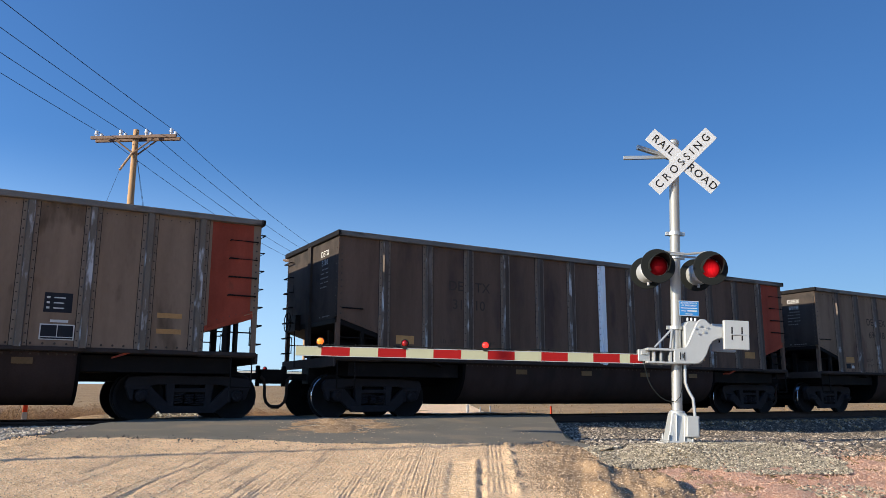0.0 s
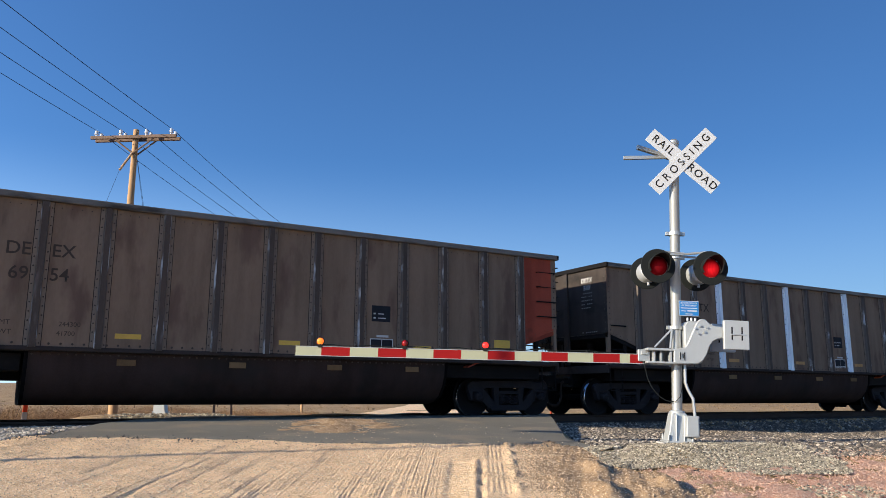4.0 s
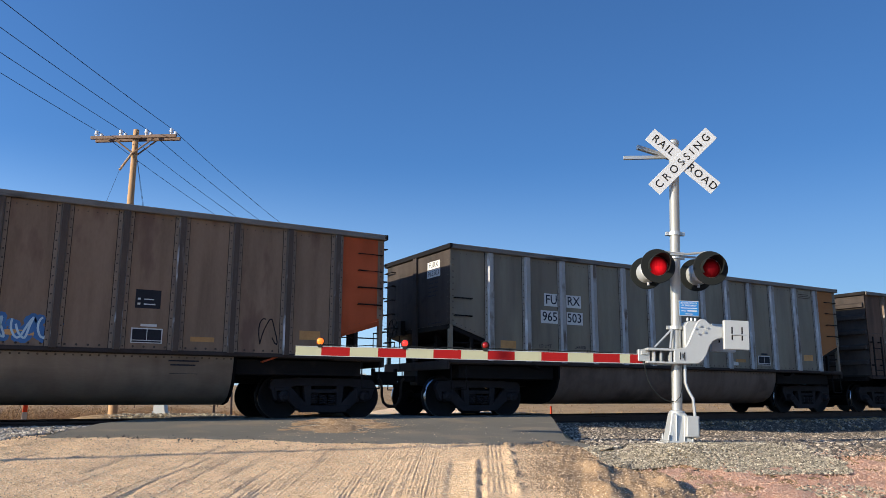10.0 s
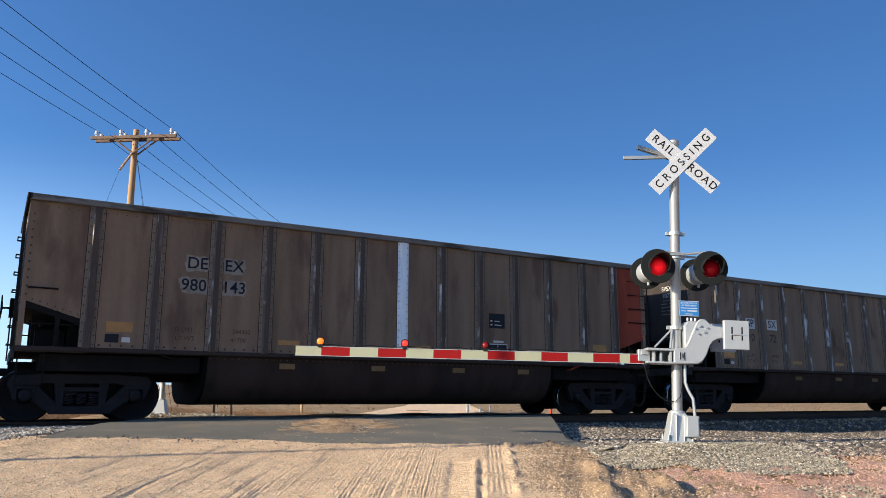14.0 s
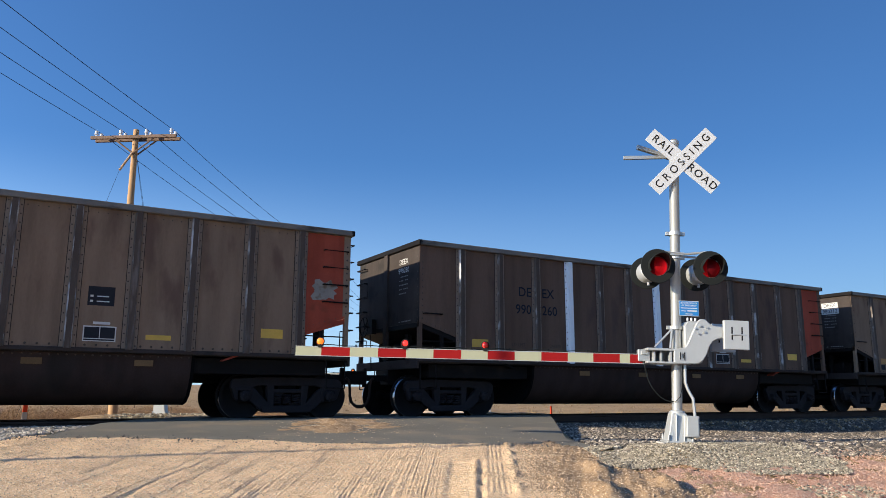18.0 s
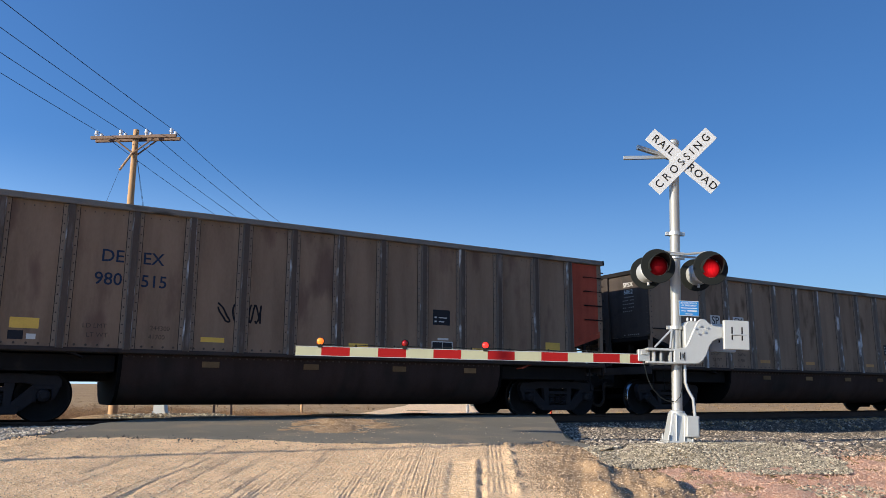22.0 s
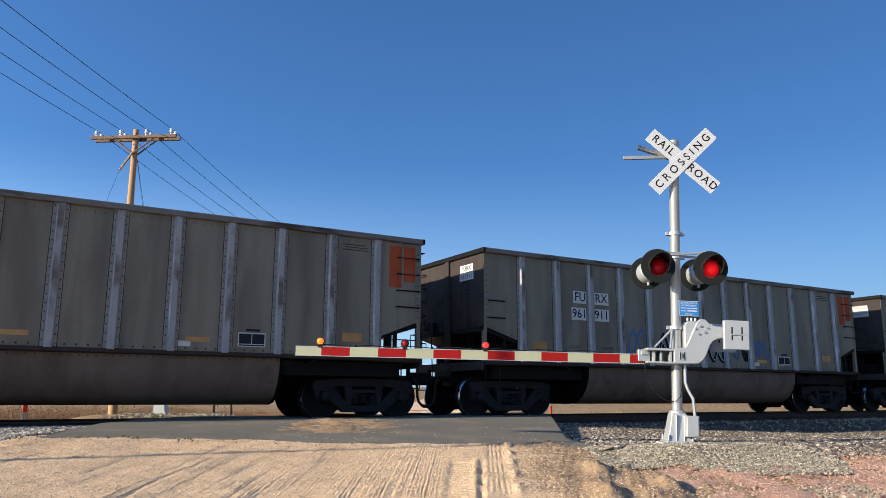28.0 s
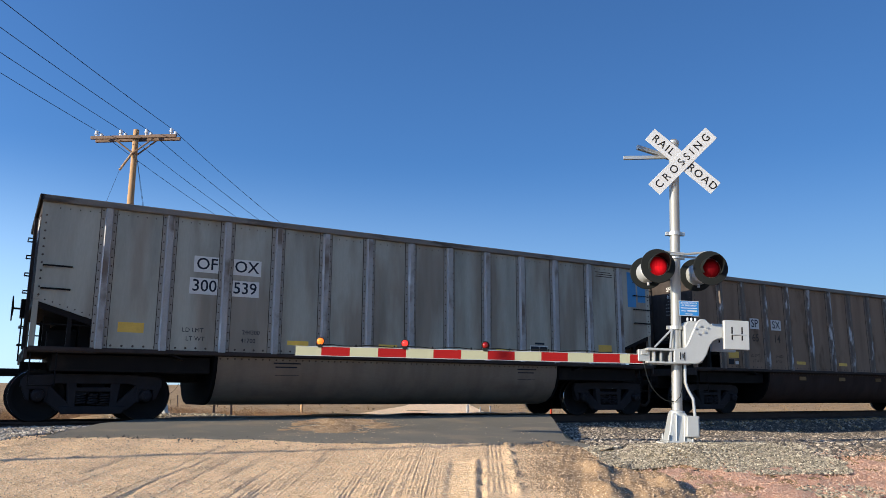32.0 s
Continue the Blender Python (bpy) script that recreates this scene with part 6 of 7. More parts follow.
CARS = {
    -2: ("tub", B, RED, "DEEX", "6911", "faint", []), -1: ("tub", B, ORANGE, "DEEX", "6918", "faint", []),
    0: ("tub", D, RED, "DETX", "3110", "faint", [6]), 1: ("tub", T, RED, "SPSX", "6840", "white", []), 2: ("tub", (MID_GREY, RIB_GREY, TUB_RUSTY), ORANGE, "FURX", "962189", "boxes", []),
    3: ("tub", BS, RED, "DEEX", "990267", "faint", [3, 6]), 4: ("tub", W, ORANGE, "DEEX", "7003", "faint", []), 5: ("tub", G, BLUE_END, "OFOX", "300524", "boxes", []),
    6: ("tub", B, ORANGE, "DETX", "383", "faint", [3, 6, 9]), 7: ("tub", B, RED, "DEEX", "6954", "faint", []), 8: ("tub", D, RED, "DEEX", "6921", "faint", []),
    9: ("tub", D, RED, "DEEX", "990121", "faint", []), 10: ("tub", B, RED, "DEEX", "6932", "faint", [6, 9]), 11: ("tub", G, BLUE_END, "OFOX", "300534", "boxes", []),
    12: ("rib", R, TAN_END, "OFOX", "5310", "white", []), 13: ("rib", TD, YELLOW_END, "OFOX", "5291", "white", []), 14: ("rib", TD, YELLOW_END, "OFOX", "5879", "white", []),
    15: ("rib", R, TAN_END, "OFOX", "5354", "white", []), 16: ("tub", F, TAN_END, "FURX", "965503", "boxes", []), 17: ("tub", (BROWN, RIB_BROWN, TUB_GREY), ORANGE, "DETX", "356", "faint", []),
    18: ("tub", B, ORANGE, "DEEX", "6966", "faint", []), 19: ("tub", T2, ORANGE, "SPSX", "6572", "white", []), 20: ("tub", (PALE_GREY, RIB_GREY, TUB_RUSTY), RED, "NOYX", "9968", "plain", []),
    21: ("tub", D, ORANGE, "DETX", "313", "faint", [10]), 22: ("tub", T, RED, "SPSX", "1072", "white", []), 23: ("tub", B, RED, "DEEX", "980143", "stencil", [6]),
}
CARS.update({
    24: ("tub", T, ORANGE, "SPSX", "6575", "white", []), 25: ("tub", B, RED, "DEEX", "6958", "faint", []), 26: ("rib", R, TAN_END, "OFOX", "5322", "white", []),
    27: ("rib", D, TAN_END, "OFOX", "5340", "white", []), 28: ("tub", B, RED, "DEEX", "980312", "patch", []), 29: ("tub", D, RED, "DEEX", "990260", "plain", [3, 6]),
    30: ("tub", B, RED, "DEEX", "990123", "plain", [3]), 31: ("tub", B, RED, "DEEX", "990193", "plain", [3, 6]), 32: ("tub", D, ORANGE, "DETX", "532", "faint", []),
    33: ("tub", B, ORANGE, "DEEX", "6941", "faint", [6, 9]), 34: ("tub", D, RED, "DEEX", "980007", "boxes", [3]), 35: ("tub", T, RED, "SPSX", "6862", "white", []),
    36: ("tub", B, RED, "DEEX", "980515", "blue", []), 37: ("tub", D, RED, "DEEX", "980041", "faint", []), 38: ("rib", D, TAN_END, "OFOX", "5327", "white", []),
    39: ("tub", F, ORANGE, "DEEX", "990445", "plain", []), 40: ("tub", D, ORANGE, "DETX", "408", "faint", [9]), 41: ("rib", TR, TAN_END, "OFOX", "5309", "white", []),
    42: ("tub", B, RED, "DEEX", "6930", "faint", [6, 9]), 43: ("tub", B, RED, "DEEX", "6962", "faint", []), 44: ("tub", G, BLUE_END, "OFOX", "300595", "boxes", []),
    45: ("tub", F, ORANGE, "FURX", "961911", "boxes", []), 46: ("tub", F, ORANGE, "FURX", "962234", "boxes", []), 47: ("tub", F, ORANGE, "FURX", "962106", "boxes", []),
    48: ("tub", S, RED, "FURX", "962291", "boxes", []), 49: ("tub", (TAUPE, RIB_BROWN, TUB_BROWN), RED, "DEEX", "990558", "plain", []), 50: ("tub", D, RED, "SPSX", "6650", "white", []),
    51: ("tub", T, RED, "SPSX", "6514", "white", []), 52: ("tub", (PALE_GREY, RIB_GREY, TUB_GREY), BLUE_END, "OFOX", "300539", "boxes", []), 53: ("tub", B, RED, "DEEX", "6971", "faint", []),
})


def mark_style(style):
    """Lettering material and the ground behind it: none, boxes of white, or a ragged white patch."""
    return {"boxes": (DARK_MARK, WHITE_MARK), "white": (DARK_MARK, WHITE_MARK), "plain": (DARK_MARK, None), "dark": (DARK_MARK, None),
            "faint": (FAINT_MARK, None), "blue": (BLUE_MARK, None), "stencil": (DARK_MARK, OLD_WHITE), "patch": (DARK_MARK, WHITE_MARK)}[style]


def halves(text):
    k = (len(text) + 1) // 2 if len(text) != 3 else 2
    return text[:k], text[k:]


# all the lettering is made first, while the scene is small
for _kind, _look, _end, _mark, _num, _style, _new in CARS.values():
    _ink, _back = mark_style(_style)
    for _w in halves(_mark) + halves(_num):
        words(_w, 0.23, _ink if _style != "white" or _w.isalpha() or _num in ("6572", "6650") else FAINT_MARK, 1.0, 0.003)
    if _kind == "tub":
        for _w in (_mark, _num):
            words(_w, 0.13, DARK_MARK if _style in ("boxes", "patch") or _look[0] in (GREY, MID_GREY, PALE_GREY, SLATE) else WHITE_MARK)
for _w in ("LD LMT", "LT WT", "244300", "41700"):
    words(_w, 0.085, DARK_MARK)
    words(_w, 0.085, FAINT_MARK)
PIECE = [(ch, words(ch, 0.72, PAINT_PALE, 1.42, 0.10), words(ch, 0.72, PAINT_TEAL, 1.42, 0.06)) for ch in "SKRYB"]


def plate(name, x0, x1, z0, z1, mat, parent, out, label="", ragged=0.0):
    s = Shape()
    y = -HALF - out
    if ragged:
        rng = random.Random(int(x0 * 1000 + z0 * 77))
        n = 22
        pts = []
        for i in range(n):
            a = 2 * math.pi * i / n
            c, q = math.cos(a), math.sin(a)
            k = 1 / max(abs(c), abs(q)) * (1 + rng.uniform(-ragged, ragged * 0.4))
            pts.append(((x0 + x1) / 2 + c * k * (x1 - x0) / 2, (z0 + z1) / 2 + q * k * (z1 - z0) / 2))
        s.prism(pts, "y", y, y + 0.002)
    else:
        s.box(x0, x1, y, y + 0.002, z0, z1)
    return part(name, s, mat, parent, label)


def scrawl(car, seed, x0, x1, z0, z1, mat, wide=0.03, letters=4, fill=None, out=0.006, name="graffiti"):
    """Looping strokes of spray paint with no readable words, as ribbons on the side sheet; fill gives fat bodies behind them."""
    rng = random.Random(seed)
    s, body = Shape(), Shape()
    step = (x1 - x0) / letters
    for k in range(letters):
        cx, w, h = x0 + (k + 0.5) * step, step * 0.42, (z1 - z0) / 2
        cz = (z0 + z1) / 2 + rng.uniform(-0.08, 0.08) * h
        ph, a, b2 = rng.uniform(0, 6.28), rng.choice((1, 1, 2)), rng.choice((1, 2, 2, 3))
        pts = []
        for i in range(26):
            t = i / 25 * (5.2 + rng.random() * 0.2)
            pts.append((cx + w * math.cos(a * t + ph) * (0.85 + 0.15 * math.sin(3 * t)), cz + h * math.sin(b2 * t + ph * 0.7)))
        for (ax, az), (bx, bz) in zip(pts, pts[1:]):
            d = math.hypot(bx - ax, bz - az) or 1e-6
            nx, nz = -(bz - az) / d * wide / 2, (bx - ax) / d * wide / 2
            ex, ez = (bx - ax) / d * wide * 0.3, (bz - az) / d * wide * 0.3
            y = -HALF - out - 0.0004 * (len(s.f) % 7)
            s.add([(ax + nx - ex, y, az + nz - ez), (ax - nx - ex, y, az - nz - ez), (bx - nx + ex, y, bz - nz + ez), (bx + nx + ex, y, bz + nz + ez)], [(0, 1, 2, 3)])
        if fill:
            fat = min(step, z1 - z0) * 0.26
            for i, (ax, az) in enumerate(pts[::2]):
                r, y = fat * rng.uniform(0.75, 1.15), -HALF - 0.002 - 0.0003 * (i % 5)
                ring = [(ax + r * math.cos(0.785 * j + i), y, az + r * math.sin(0.785 * j + i)) for j in range(8)]
                body.add(ring, [tuple(range(8))])
    if fill:
        tagged(part(name, body, fill, car), kind="stuff")
    tagged(part(name, s, mat, car), kind="stuff")


# the writing, signs and paint of each car; x along the car, on the near side
def dress(car, k, kind, looks, end, mark, num, style, pale):
    grey = looks[0] in (GREY, MID_GREY, PALE_GREY, SLATE)
    rib_at = TUB_RIBS if kind == "tub" else RIB_RIBS
    body, ribm, tub = looks
    rng = random.Random(900 + k)
    for o in car.children:
        base = o.name.split(".")[0]
        # end walls and beams take the colour with the gap's shade painted in
        new_mat = {"side_sheet": body, "end_sheet": END_GRIME_SHADE, "corner_post": body, "end_beam": END_GRIME_SHADE, "rib": ribm, "belly_tub": tub, "end_panel": end}.get(base)
        if base == "rib":
            i = min(range(len(rib_at)), key=lambda j: abs(rib_at[j] - o.matrix_basis.translation.x))
            if mark == "SPSX":
                o.matrix_basis = pose(LATE_RIBS[i], 0, 0)
            if i in pale:
                new_mat = NEW_RIB
            elif kind == "rib" and i == len(rib_at) - 1:
                new_mat = end
        if base == "end_panel" and grey and end is not TAN_END:
            new_mat = body
        if base == "slope_sheet":
            new_mat = end if min(c[0] for c in o.bound_box) > 7 and not grey else BLACK
        if base == "rib":
            face = {RIB_WORN: (FLANGE_BROWN, RIB_WORN, EDGE_BROWN), RIB_GREY: (FLANGE_GREY, HAT_GREY, EDGE_GREY), FLANGE_BROWN: (FLANGE_BROWN, FLANGE_BROWN, HAT_BROWN)}.get(new_mat, (FLANGE_BROWN, HAT_BROWN, EDGE_BROWN))
            if kind == "rib":
                face = (RIB_FLECKED,) * 3
            if new_mat in (NEW_RIB, end):
                face = (new_mat,) * 3
            for slot, m in zip((0, 2, 3), face):
                o.material_slots[slot].link = "OBJECT"
                o.material_slots[slot].material = m
        elif new_mat:
            o.material_slots[0].link = "OBJECT"
            o.material_slots[0].material = new_mat
    if grey and end is not TAN_END:
        for x0, x1 in ((13.72, 14.02), (14.08, 14.46)):
            plate("end_patch", x0, x1, 2.78 if x0 < 14 else 2.92, 3.70, end, car, 0.009, "painted patch that marks the rotary coupler end")
    if mark == "SPSX":
        rib_at = LATE_RIBS
    mid = 2 if kind == "tub" else 3
    xm = rib_at[mid]
    ink, back = mark_style(style)
    num_ink = FAINT_MARK if style == "white" and k not in (19, 50) else ink
    low = (0.13 if k == 16 else 0.33 if mark == "SPSX" else 0.0) if kind == "tub" else 0.27
    for text, z, colour, ground in ((mark, 2.92 - low, ink, back), (num, 2.50 - low, num_ink, back if style in ("boxes", "stencil", "patch") else None)):
        for d, t in zip((-1, 1), halves(text)):
            me = words(t, 0.23, colour, 1.0, 0.003)
            wide = max(v.co.x for v in me.vertices) - min(v.co.x for v in me.vertices)
            cx = xm + d * (0.49 if mark == "SPSX" else 0.165 + wide / 2)
            part("lettering", me, None, car, at=pose(cx, -HALF - 0.008, z))
            if ground:
                plate("white_ground", cx - wide / 2 - 0.05, cx + wide / 2 + 0.05, z - 0.155, z + 0.155, ground, car, 0.004, ragged=0.14 if style in ("stencil", "patch") else 0)
    small = DARK_MARK if grey or kind == "rib" else FAINT_MARK
    for t, x, z in (("LD LMT", xm - 0.55, 1.66), ("244300", xm + 0.55, 1.66), ("LT WT", xm - 0.50, 1.50), ("41700", xm + 0.50, 1.50)):
        part("lettering", words(t, 0.085, small), None, car, at=pose(x, -HALF - 0.005, z))
    # reflectors along the foot, and over the first bay
    yel = REFLECTOR if ((tub is TUB_GREY and grey) or (kind == "rib" and k not in (15, 38)) or k in (7, 29, 30, 31, 36, 50, 51)) else REFLECTOR_OLD
    z = 1.50 if kind == "tub" else {15: 2.0, 38: 1.78}.get(k, 1.30)
    other = kind == "tub" and mark in ("DEEX", "DETX") and not grey     # these carry the board one bay further back
    for i, j in enumerate((0, 3, 6, 9, 11) if other else (0, 3, 5, 8, 11)):
        if k == 19 and i in (1, 2, 3):
            continue
        x = (rib_at[j] + rib_at[j + 1]) / 2
        zz = z + (0.12 if i in (0, 4) and kind == "tub" else 0.0)
        plate("reflector", x - 0.24, x + 0.20, zz - 0.05, zz + (0.13 if i == 4 and mark != "SPSX" or i == 0 and kind == "tub" else 0.04), yel, car, 0.003, "yellow reflector strip")
        if i == 4 and mark == "SPSX":
            plate("reflector", x - 0.24, x + 0.20, zz + 0.24, zz + 0.33, yel, car, 0.003, "yellow reflector strip")
        if i == 0 and kind == "tub" and not grey:
            plate("dark_label", x - 0.25, x - 0.02, zz - 0.24, zz - 0.09, PLATE, car, 0.003)
            plate("white_label", x + 0.03, x + 0.17, zz - 0.23, zz - 0.14, WHITE_MARK, car, 0.003)
    if kind == "rib":
        plate("logo_plate", 12.23, 12.55, 1.45, 1.58, PLATE, car, 0.003, "black plate with a white bar")
        plate("stencil_bar", 12.28, 12.50, 1.485, 1.525, WHITE_MARK, car, 0.006)
        plate("card_holder", 11.35, 11.72, 1.46, 1.56, PLATE, car, 0.003)
        plate("card", 11.39, 11.68, 1.485, 1.535, TRUCK, car, 0.006)
        for z0, x0, x1 in ((1.86, 13.60, 13.93), (1.76, 13.60, 13.90), (1.54, 13.58, 13.80), (1.44, 13.58, 13.94)):
            plate("stencil_bar", x0, x1, z0, z0 + 0.05, FAINT_MARK, car, 0.010)
    if k == 2:
        part("lettering", words("FAM", 0.20, OLD_WHITE, 1.9, 0.0, 1.3), None, car, at=pose(6.24, -1.522, 1.04, 3))
    if k == 27:
        for x0, x1, z0, z1 in ((2.7, 4.6, 1.4, 2.4), (4.2, 6.2, 1.3, 2.55), (5.8, 7.6, 1.35, 2.7), (7.2, 8.7, 1.3, 2.45), (8.4, 9.9, 1.35, 2.2)):
            plate("spray_cloud", x0, x1, z0, z1, PAINT_CLOUD, car, 0.003 + 0.0006 * (int(x0 * 10) % 4), "dark blue sprayed cloud", 0.35)
    if k == 44:
        for x0, x1, z0, z1 in ((2.62, 3.10, 1.32, 1.93), (3.58, 4.14, 1.38, 2.0), (4.66, 5.22, 1.42, 2.05), (5.7, 6.2, 1.40, 2.0)):
            plate("spray_patch", x0, x1, z0, z1, PAINT_WHITE, car, 0.006, "white sprayed patch", 0.12)
    if k == 28:
        for x0, z0, z1 in ((8.46, 1.42, 1.86), (10.50, 1.48, 1.90), (13.18, 1.56, 2.18)):
            plate("reflector", x0, x0 + 0.11, z0, z1, REFLECTOR_OLD, car, 0.018, "upright faded reflector strip")
        for x0 in (rib_at[2] - 0.13, rib_at[2] + 0.03):
            plate("white_label", x0, x0 + 0.10, 1.34, 1.48, WHITE_MARK, car, 0.095)
    if grey:
        rows = Shape()
        for i in range(3):
            rows.box(rib_at[11] + 0.25 + 0.05 * (i % 2), rib_at[11] + 0.83 - 0.07 * (i == 2), -HALF - 0.006, -HALF - 0.004, 3.50 + i * 0.055, 3.52 + i * 0.055)
        tagged(part("stencil_bars", rows, FAINT_MARK, car, "rows of small faded bars"), kind="stuff")
        part("grab_handle", Shape().pipe([(0.10, -HALF + 0.035, 2.66), (0.10, -HALF - 0.07, 2.66), (0.55, -HALF - 0.07, 2.66), (0.55, -HALF + 0.035, 2.66)], 0.012, 5), BLACK, car)
    if k == 30:
        plate("spray_patch", 13.68, 14.22, 2.40, 2.82, OLD_WHITE, car, 0.010, "pale sprayed patch", 0.3)
    if k == 50:
        for x in (4.4, 5.6, 6.9, 8.6, 10.6, 12.0):
            s = Shape().box(x, x + 0.42, -HALF - 0.040, -HALF - 0.036, SILL - 0.065, SILL - 0.015)
            part("reflector", s, REFLECTOR, car, "yellow reflector strip")
    # stencil board and the white-ruled plate under it
    bay = 10 if kind == "rib" else (8 if other else 9)
    x = (rib_at[bay] + rib_at[bay + 1]) / 2 + (0.08 if mark == "SPSX" else 0.0)
    zb = 2.02 if kind == "rib" or other else 1.86
    if not grey:
        plate("stencil_board", x - 0.24, x + 0.20, zb, zb + 0.34, PLATE, car, 0.003, "black stencil board")
        rows = Shape()
        for i in range(3 if not other else 2):
            z0 = zb + 0.06 + i * 0.09
            rows.box(x - 0.20, x - 0.15, -HALF - 0.006, -HALF - 0.004, z0, z0 + 0.035)
            rows.box(x - 0.09, x + 0.04 + 0.08 * rng.random(), -HALF - 0.006, -HALF - 0.004, z0 + 0.005, z0 + 0.025)
        tagged(part("stencil_bars", rows, WHITE_MARK, car, "rows of small white bars"), kind="stuff")
    plate("stencil_board", x - 0.27, x + 0.27, 1.39, 1.66, WHITE_MARK, car, 0.003)
    panes = Shape()
    for x0, x1, z0, z1 in ((-0.25, -0.007, 1.445, 1.64), (0.007, 0.25, 1.445, 1.64), (-0.25, 0.25, 1.405, 1.43)):
        panes.box(x + x0, x + x1, -HALF - 0.006, -HALF - 0.004, z0, z1)
    tagged(part("dark_field", panes, PLATE, car), kind="stuff")
    plate("stencil_bar", x - 0.12, x + 0.16, 1.69, 1.735, WHITE_MARK if not grey else DARK_MARK, car, 0.004)
    if grey:
        plate("white_label", x - 1.45, x - 1.15, 1.36, 1.46, WHITE_MARK, car, 0.003)
        if k == 20:
            plate("white_label", 5.69, 5.97, 1.42, 1.52, WHITE_MARK, car, 0.003)
    # lettering on the trailing end
    if kind == "tub":
        s = Shape()
        for i, z0 in enumerate((3.16, 3.07, 2.97, 2.87, 2.77, 2.12)):
            for j in range(6 if i < 5 else 9):
                if (i * 5 + j * 3) % 7:
                    s.box(-0.006, -0.003, -0.62 - j * 0.075 - 0.05, -0.62 - j * 0.075, z0, z0 + 0.026)
        ink = DARK_MARK if grey else WHITE_MARK
        if mark == "FURX" or style in ("boxes", "patch"):
            part("white_ground", Shape().box(-0.003, -0.001, -1.14, -0.56, 3.42, 3.60), WHITE_MARK, car)
            part("white_ground", Shape().box(-0.003, -0.001, -1.16, -0.54, 3.22, 3.40), WHITE_MARK, car)
            ink = DARK_MARK
        part("end_mark", words(mark, 0.13, ink), None, car, at=pose(-0.008, -0.85, 3.51, 0, 0, -90))
        part("end_mark", words(num, 0.13, ink), None, car, at=pose(-0.008, -0.85, 3.31, 0, 0, -90))
        tagged(part("end_lettering", s, DARK_MARK if grey else END_INK, car, "rows of small bars"), kind="stuff")
    if kind == "tub" and not grey and tub is TUB_BROWN:
        for x in (4.6, 6.6, 8.6, 10.4):
            s = Shape()
            s.box(x, x + 0.32, -1.515, -1.503, 0.98, 1.09)
            part("belly_reflector", s, REFLECTOR_DULL, car)
    if kind == "tub" and (tub is TUB_GREY or k in (2, 20)):
        s = Shape()
        for i in range(4):
            for x in (4.3, 10.2):
                s.box(x + 0.04 * (i % 2), x + 0.55 - 0.06 * (i % 3), -1.503 + 0.02 * i - 0.006, -1.497 + 0.02 * i, 1.08 - i * 0.075, 1.105 - i * 0.075)
        tagged(part("belly_lettering", s, DARK_MARK, car, "rows of small dark bars"), kind="stuff")


GRAFFITI = {
    2: [(21, 4.6, 5.6, 1.42, 1.52, FAINT_MARK, 0.02, 3, None)], 4: [(22, 10.42, 11.05, 1.52, 1.63, WHITE_MARK, 0.018, 5, None), (23, 11.52, 12.2, 1.55, 2.08, WHITE_MARK, 0.032, 2, None)],
    14: [(24, 10.95, 11.85, 1.54, 1.82, PAINT_WHITE, 0.036, 5, None)],
    15: [(25, 4.7, 5.2, 1.85, 2.25, PAINT_WHITE, 0.022, 3, None), (27, 12.0, 12.6, 1.55, 1.85, PAINT_WHITE, 0.02, 4, None)],
}
GRAFFITI.update({
    17: [(28, 3.2, 5.1, 1.75, 2.0, PAINT_WHITE, 0.03, 7, None), (29, 6.3, 8.4, 1.40, 1.75, PAINT_PALE, 0.035, 5, PAINT_BLUE), (30, 11.75, 12.25, 1.45, 1.95, PAINT_BLACK, 0.022, 1, None)],
    20: [(31, 11.5, 12.25, 1.58, 1.88, PAINT_WHITE, 0.034, 5, None)],
    27: [(32, 2.6, 8.4, 1.48, 2.08, PAINT_LILAC, 0.30, 5, None, 0.010), (32, 2.6, 8.4, 1.48, 2.08, PAINT_BLUE, 0.022, 5, None, 0.016), (47, 8.7, 9.6, 1.7, 2.1, PAINT_BLUE, 0.10, 2, None, 0.010)],
    34: [(33, 4.9, 5.7, 1.42, 1.85, PAINT_WHITE, 0.025, 4, None)], 36: [(34, 4.75, 5.7, 1.85, 2.2, PAINT_BLACK, 0.035, 3, None)],
})
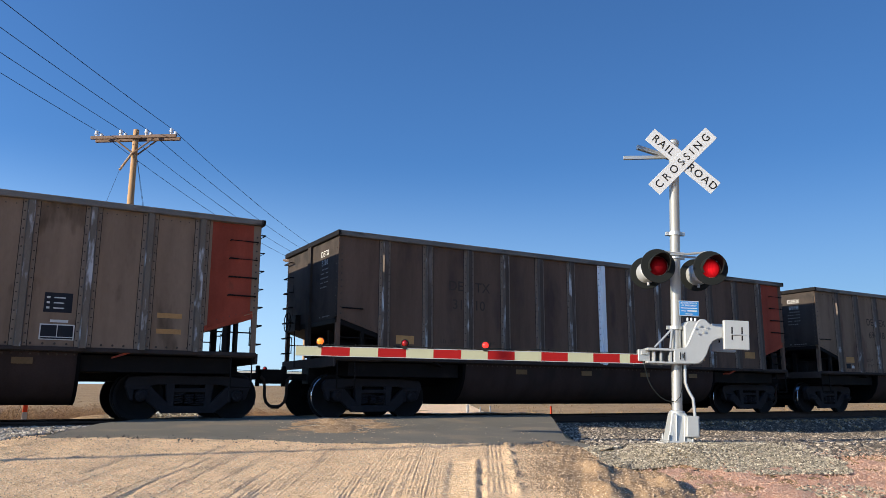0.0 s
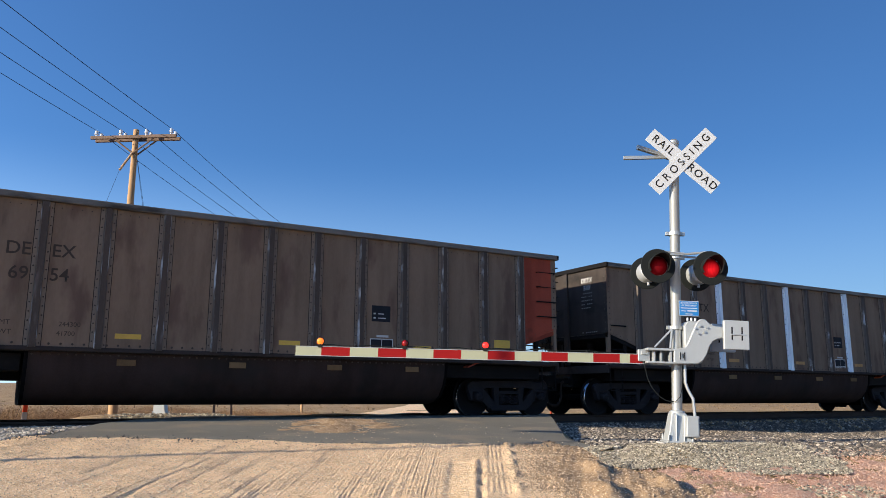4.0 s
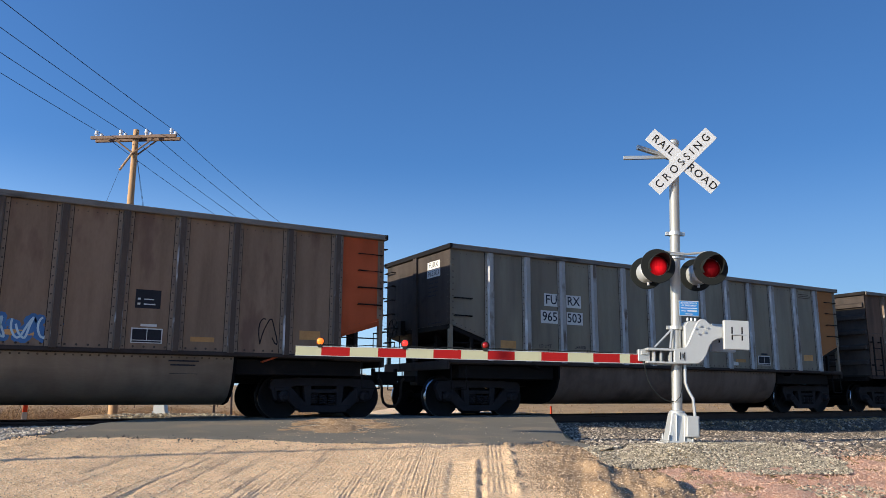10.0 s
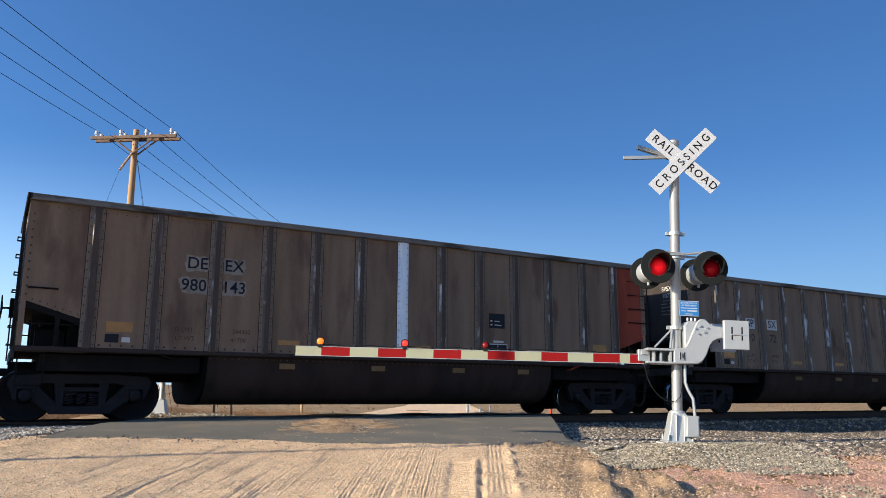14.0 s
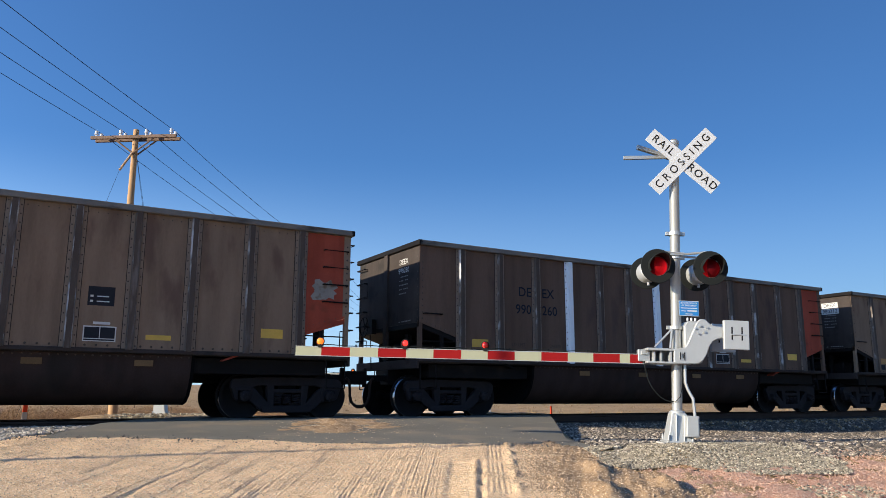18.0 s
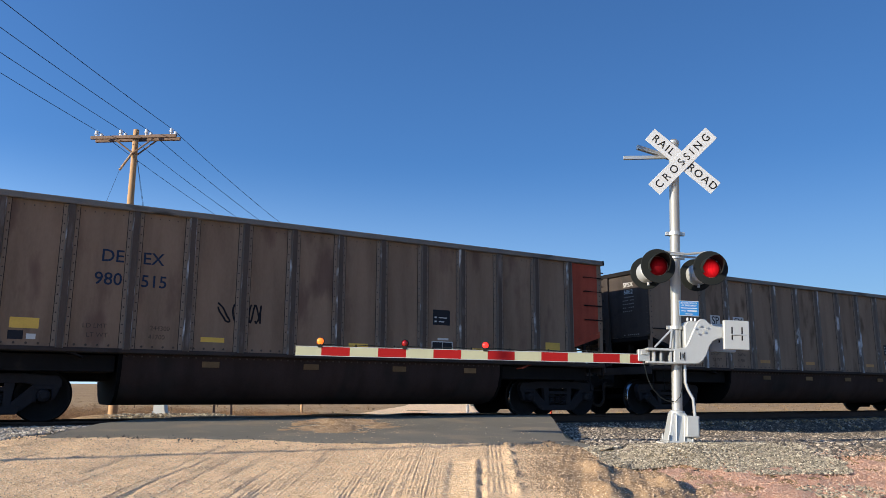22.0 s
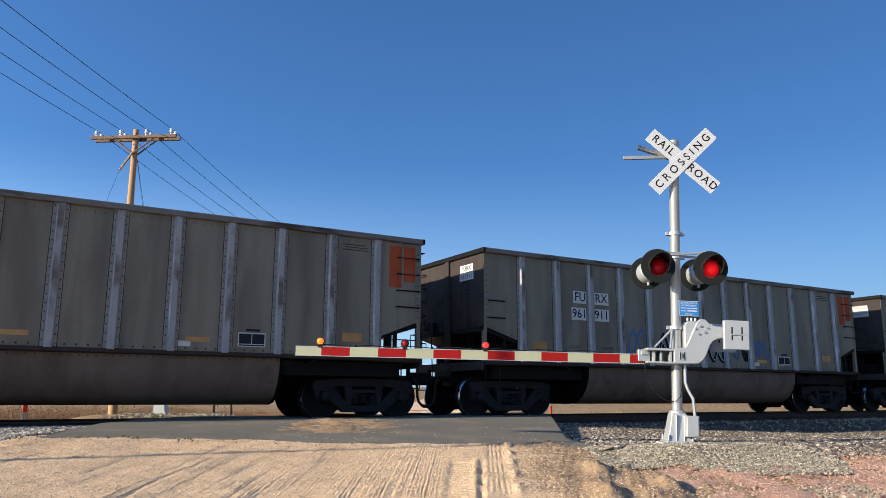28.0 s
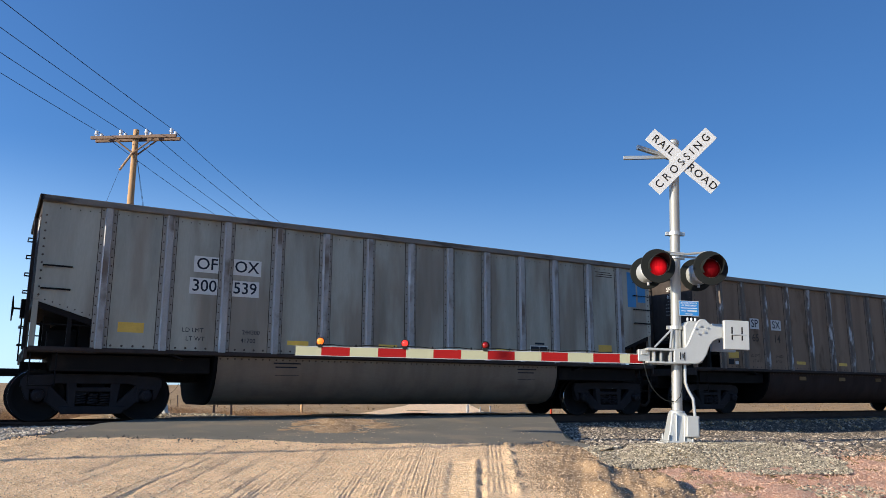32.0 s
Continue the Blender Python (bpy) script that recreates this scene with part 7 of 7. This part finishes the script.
GRAFFITI.update({
    37: [(35, 2.3, 4.2, 1.45, 2.05, PAINT_WHITE, 0.022, 7, None), (36, 4.7, 9.9, 1.38, 2.02, PAINT_PALE, 0.085, 5, None), (37, 5.5, 6.8, 2.14, 2.34, PAINT_WHITE, 0.025, 5, None), (38, 10.3, 11.6, 1.6, 1.85, PAINT_WHITE, 0.025, 6, None)],
    41: [(39, 5.42, 6.08, 1.42, 1.66, PAINT_WHITE, 0.022, 4, None, 0.012), (40, 6.46, 7.18, 1.38, 1.64, PAINT_WHITE, 0.022, 5, None)],
    44: [(41, 3.5, 6.6, 0.94, 1.14, PAINT_WHITE, 0.03, 6, None, -0.09)],
    45: [(42, 4.42, 5.15, 1.58, 2.18, PAINT_BLUE, 0.05, 1, None), (43, 5.42, 6.24, 1.48, 2.14, PAINT_BLACK, 0.10, 1, None), (43, 5.46, 6.28, 1.50, 2.16, PAINT_PALE, 0.018, 1, None, 0.012), (48, 6.4, 7.2, 1.55, 2.16, PAINT_BLUE, 0.05, 1, None),
         (49, 7.42, 8.24, 1.48, 2.16, PAINT_BLACK, 0.10, 1, None), (49, 7.46, 8.28, 1.50, 2.18, PAINT_PALE, 0.018, 1, None, 0.012), (50, 8.4, 8.8, 1.55, 2.14, PAINT_BLUE, 0.05, 1, None), (51, 8.85, 9.28, 1.52, 2.1, PAINT_BLACK, 0.08, 1, None), (52, 9.45, 10.1, 1.60, 2.05, PAINT_BLUE, 0.04, 2, None)],
    48: [(45, 2.6, 3.7, 1.75, 1.98, PAINT_WHITE, 0.025, 5, None)],
})

TRAIN_X0, SPEED = 6.297, 26.1066
# small departures from an even speed, seconds and metres
DRIFT = [(0, -0.26), (0.5, -0.19), (1, -0.15), (1.5, -0.36), (2, -0.38), (2.5, -0.32), (3, -0.25), (3.5, -0.22), (4.5, -0.08), (5.5, 0.06), (6, 0.05), (6.5, 0.03), (7, 0.11), (7.5, 0.10),
         (8, 0.07), (8.5, 0.02), (9, -0.14), (9.5, -0.09), (10, -0.04), (10.5, 0.05), (11, 0.06), (11.5, 0.02), (12, 0.07), (12.5, 0.19), (13, 0.32), (13.5, 0.32), (14, 0.32), (14.5, 0.29),
         (15.5, 0.38), (16.5, 0.45), (17, 0.36), (17.5, 0.42), (18, 0.50), (18.5, 0.13), (19, 0.10), (19.5, 0.06), (20, 0.07), (20.5, 0.21), (21, 0.24), (21.5, 0.21), (22, 0.15), (23, 0.21),
         (23.5, 0.15), (24, 0.16), (25, 0.11), (25.5, 0.03), (26.5, -0.09), (27.5, -0.19), (28, -0.14), (28.5, -0.15), (29, -0.19), (29.5, -0.30), (30, -0.35), (30.5, -0.39), (31, -0.40), (31.5, -0.43), (32, -0.51)]


def build_train():
    protos = {"tub": build_tub_car(), "rib": build_rib_car()}
    cars = []
    x = 0.0
    starts = {}
    for k in range(1, 54):
        x -= RIB_STEP if CARS[k][0] == "rib" else TUB_STEP
        starts[k] = x
    starts.update({0: 0.0, -1: TUB_STEP, -2: 2 * TUB_STEP})
    colour_word = {BROWN: "brown-painted", DARK_BROWN: "dark brown", RUST_BROWN: "red-brown", TAN: "dusty tan-brown", DUSTY: "dusty beige", TAUPE: "grey-brown", SLATE: "dark grey", GREY: "grey aluminium", PALE_GREY: "pale grey aluminium", MID_GREY: "dull grey aluminium"}
    end_word = {RED: "red", ORANGE: "orange", BLUE_END: "blue", TAN_END: "tan", YELLOW_END: "yellow-ochre"}
    pristine = {kind: copy_thing(p, pose(0, 0, 0)) for kind, p in protos.items()}
    for kind in protos:
        for o in (protos[kind], *protos[kind].children_recursive):
            bpy.data.objects.remove(o)
    for k in sorted(CARS):
        kind, looks, end, mark, num, style, pale = CARS[k]
        car = copy_thing(pristine[kind], pose(starts[k], 0, 0))
        shape = "coal gondola" if kind == "tub" else "ribbed coal gondola"
        extra = ", pale new ribs" if pale else (", sprayed graffiti" if k in GRAFFITI else "")
        tagged(car, f"{colour_word[looks[0]]} {shape} with {end_word[end]} end panel{extra}", "railcar", "coal cars of the train")
        dress(car, k, kind, looks, end, mark, num, style, pale)
        if k == 15:
            for i, (_, rim, fill) in enumerate(PIECE):
                part("graffiti_letter", rim, None, car, at=pose(5.62 + i * 1.03, -HALF - 0.016, 1.44, 0, (-4, 3, -2, 4, -3)[i], 0))
                part("graffiti_letter", fill, None, car, at=pose(5.62 + i * 1.03, -HALF - 0.020, 1.44, 0, (-4, 3, -2, 4, -3)[i], 0))
        for g in GRAFFITI.get(k, []):
            scrawl(car, *g)
        cars.append((car, starts[k]))
    for p in pristine.values():
        for o in (p, *p.children_recursive):
            bpy.data.objects.remove(o)
    return cars


TRAIN = build_train()

# ---- what moves ----
def train_x(t):
    return TRAIN_X0 + SPEED * t + float(np.interp(t, [d[0] for d in DRIFT], [d[1] for d in DRIFT]))


def motions():
    for car, x in TRAIN:
        walk(car, [(t, pose(x + train_x(t), 0, 0)) for t, _ in DRIFT])
    # each lamp is lit for half of 0.96 s, the first when the second is dark
    for lens, first, base in BLINKERS:
        place = lens.matrix_basis.translation.copy()
        turn = base + (180.0 if first else 0.0)
        rows = [(0.0, pose(*place, 0, 0, turn))]
        t = 0.25
        while t < 31.97:
            for i in range(4):
                rows.append((min(t - 0.05 + i / 30, 31.96 + i / 90), pose(*place, 0, 0, turn + 60 * i)))
            turn += 180
            t += 0.48
        rows.append((32.0, pose(*place, 0, 0, turn)))
        walk(lens, rows)


motions()
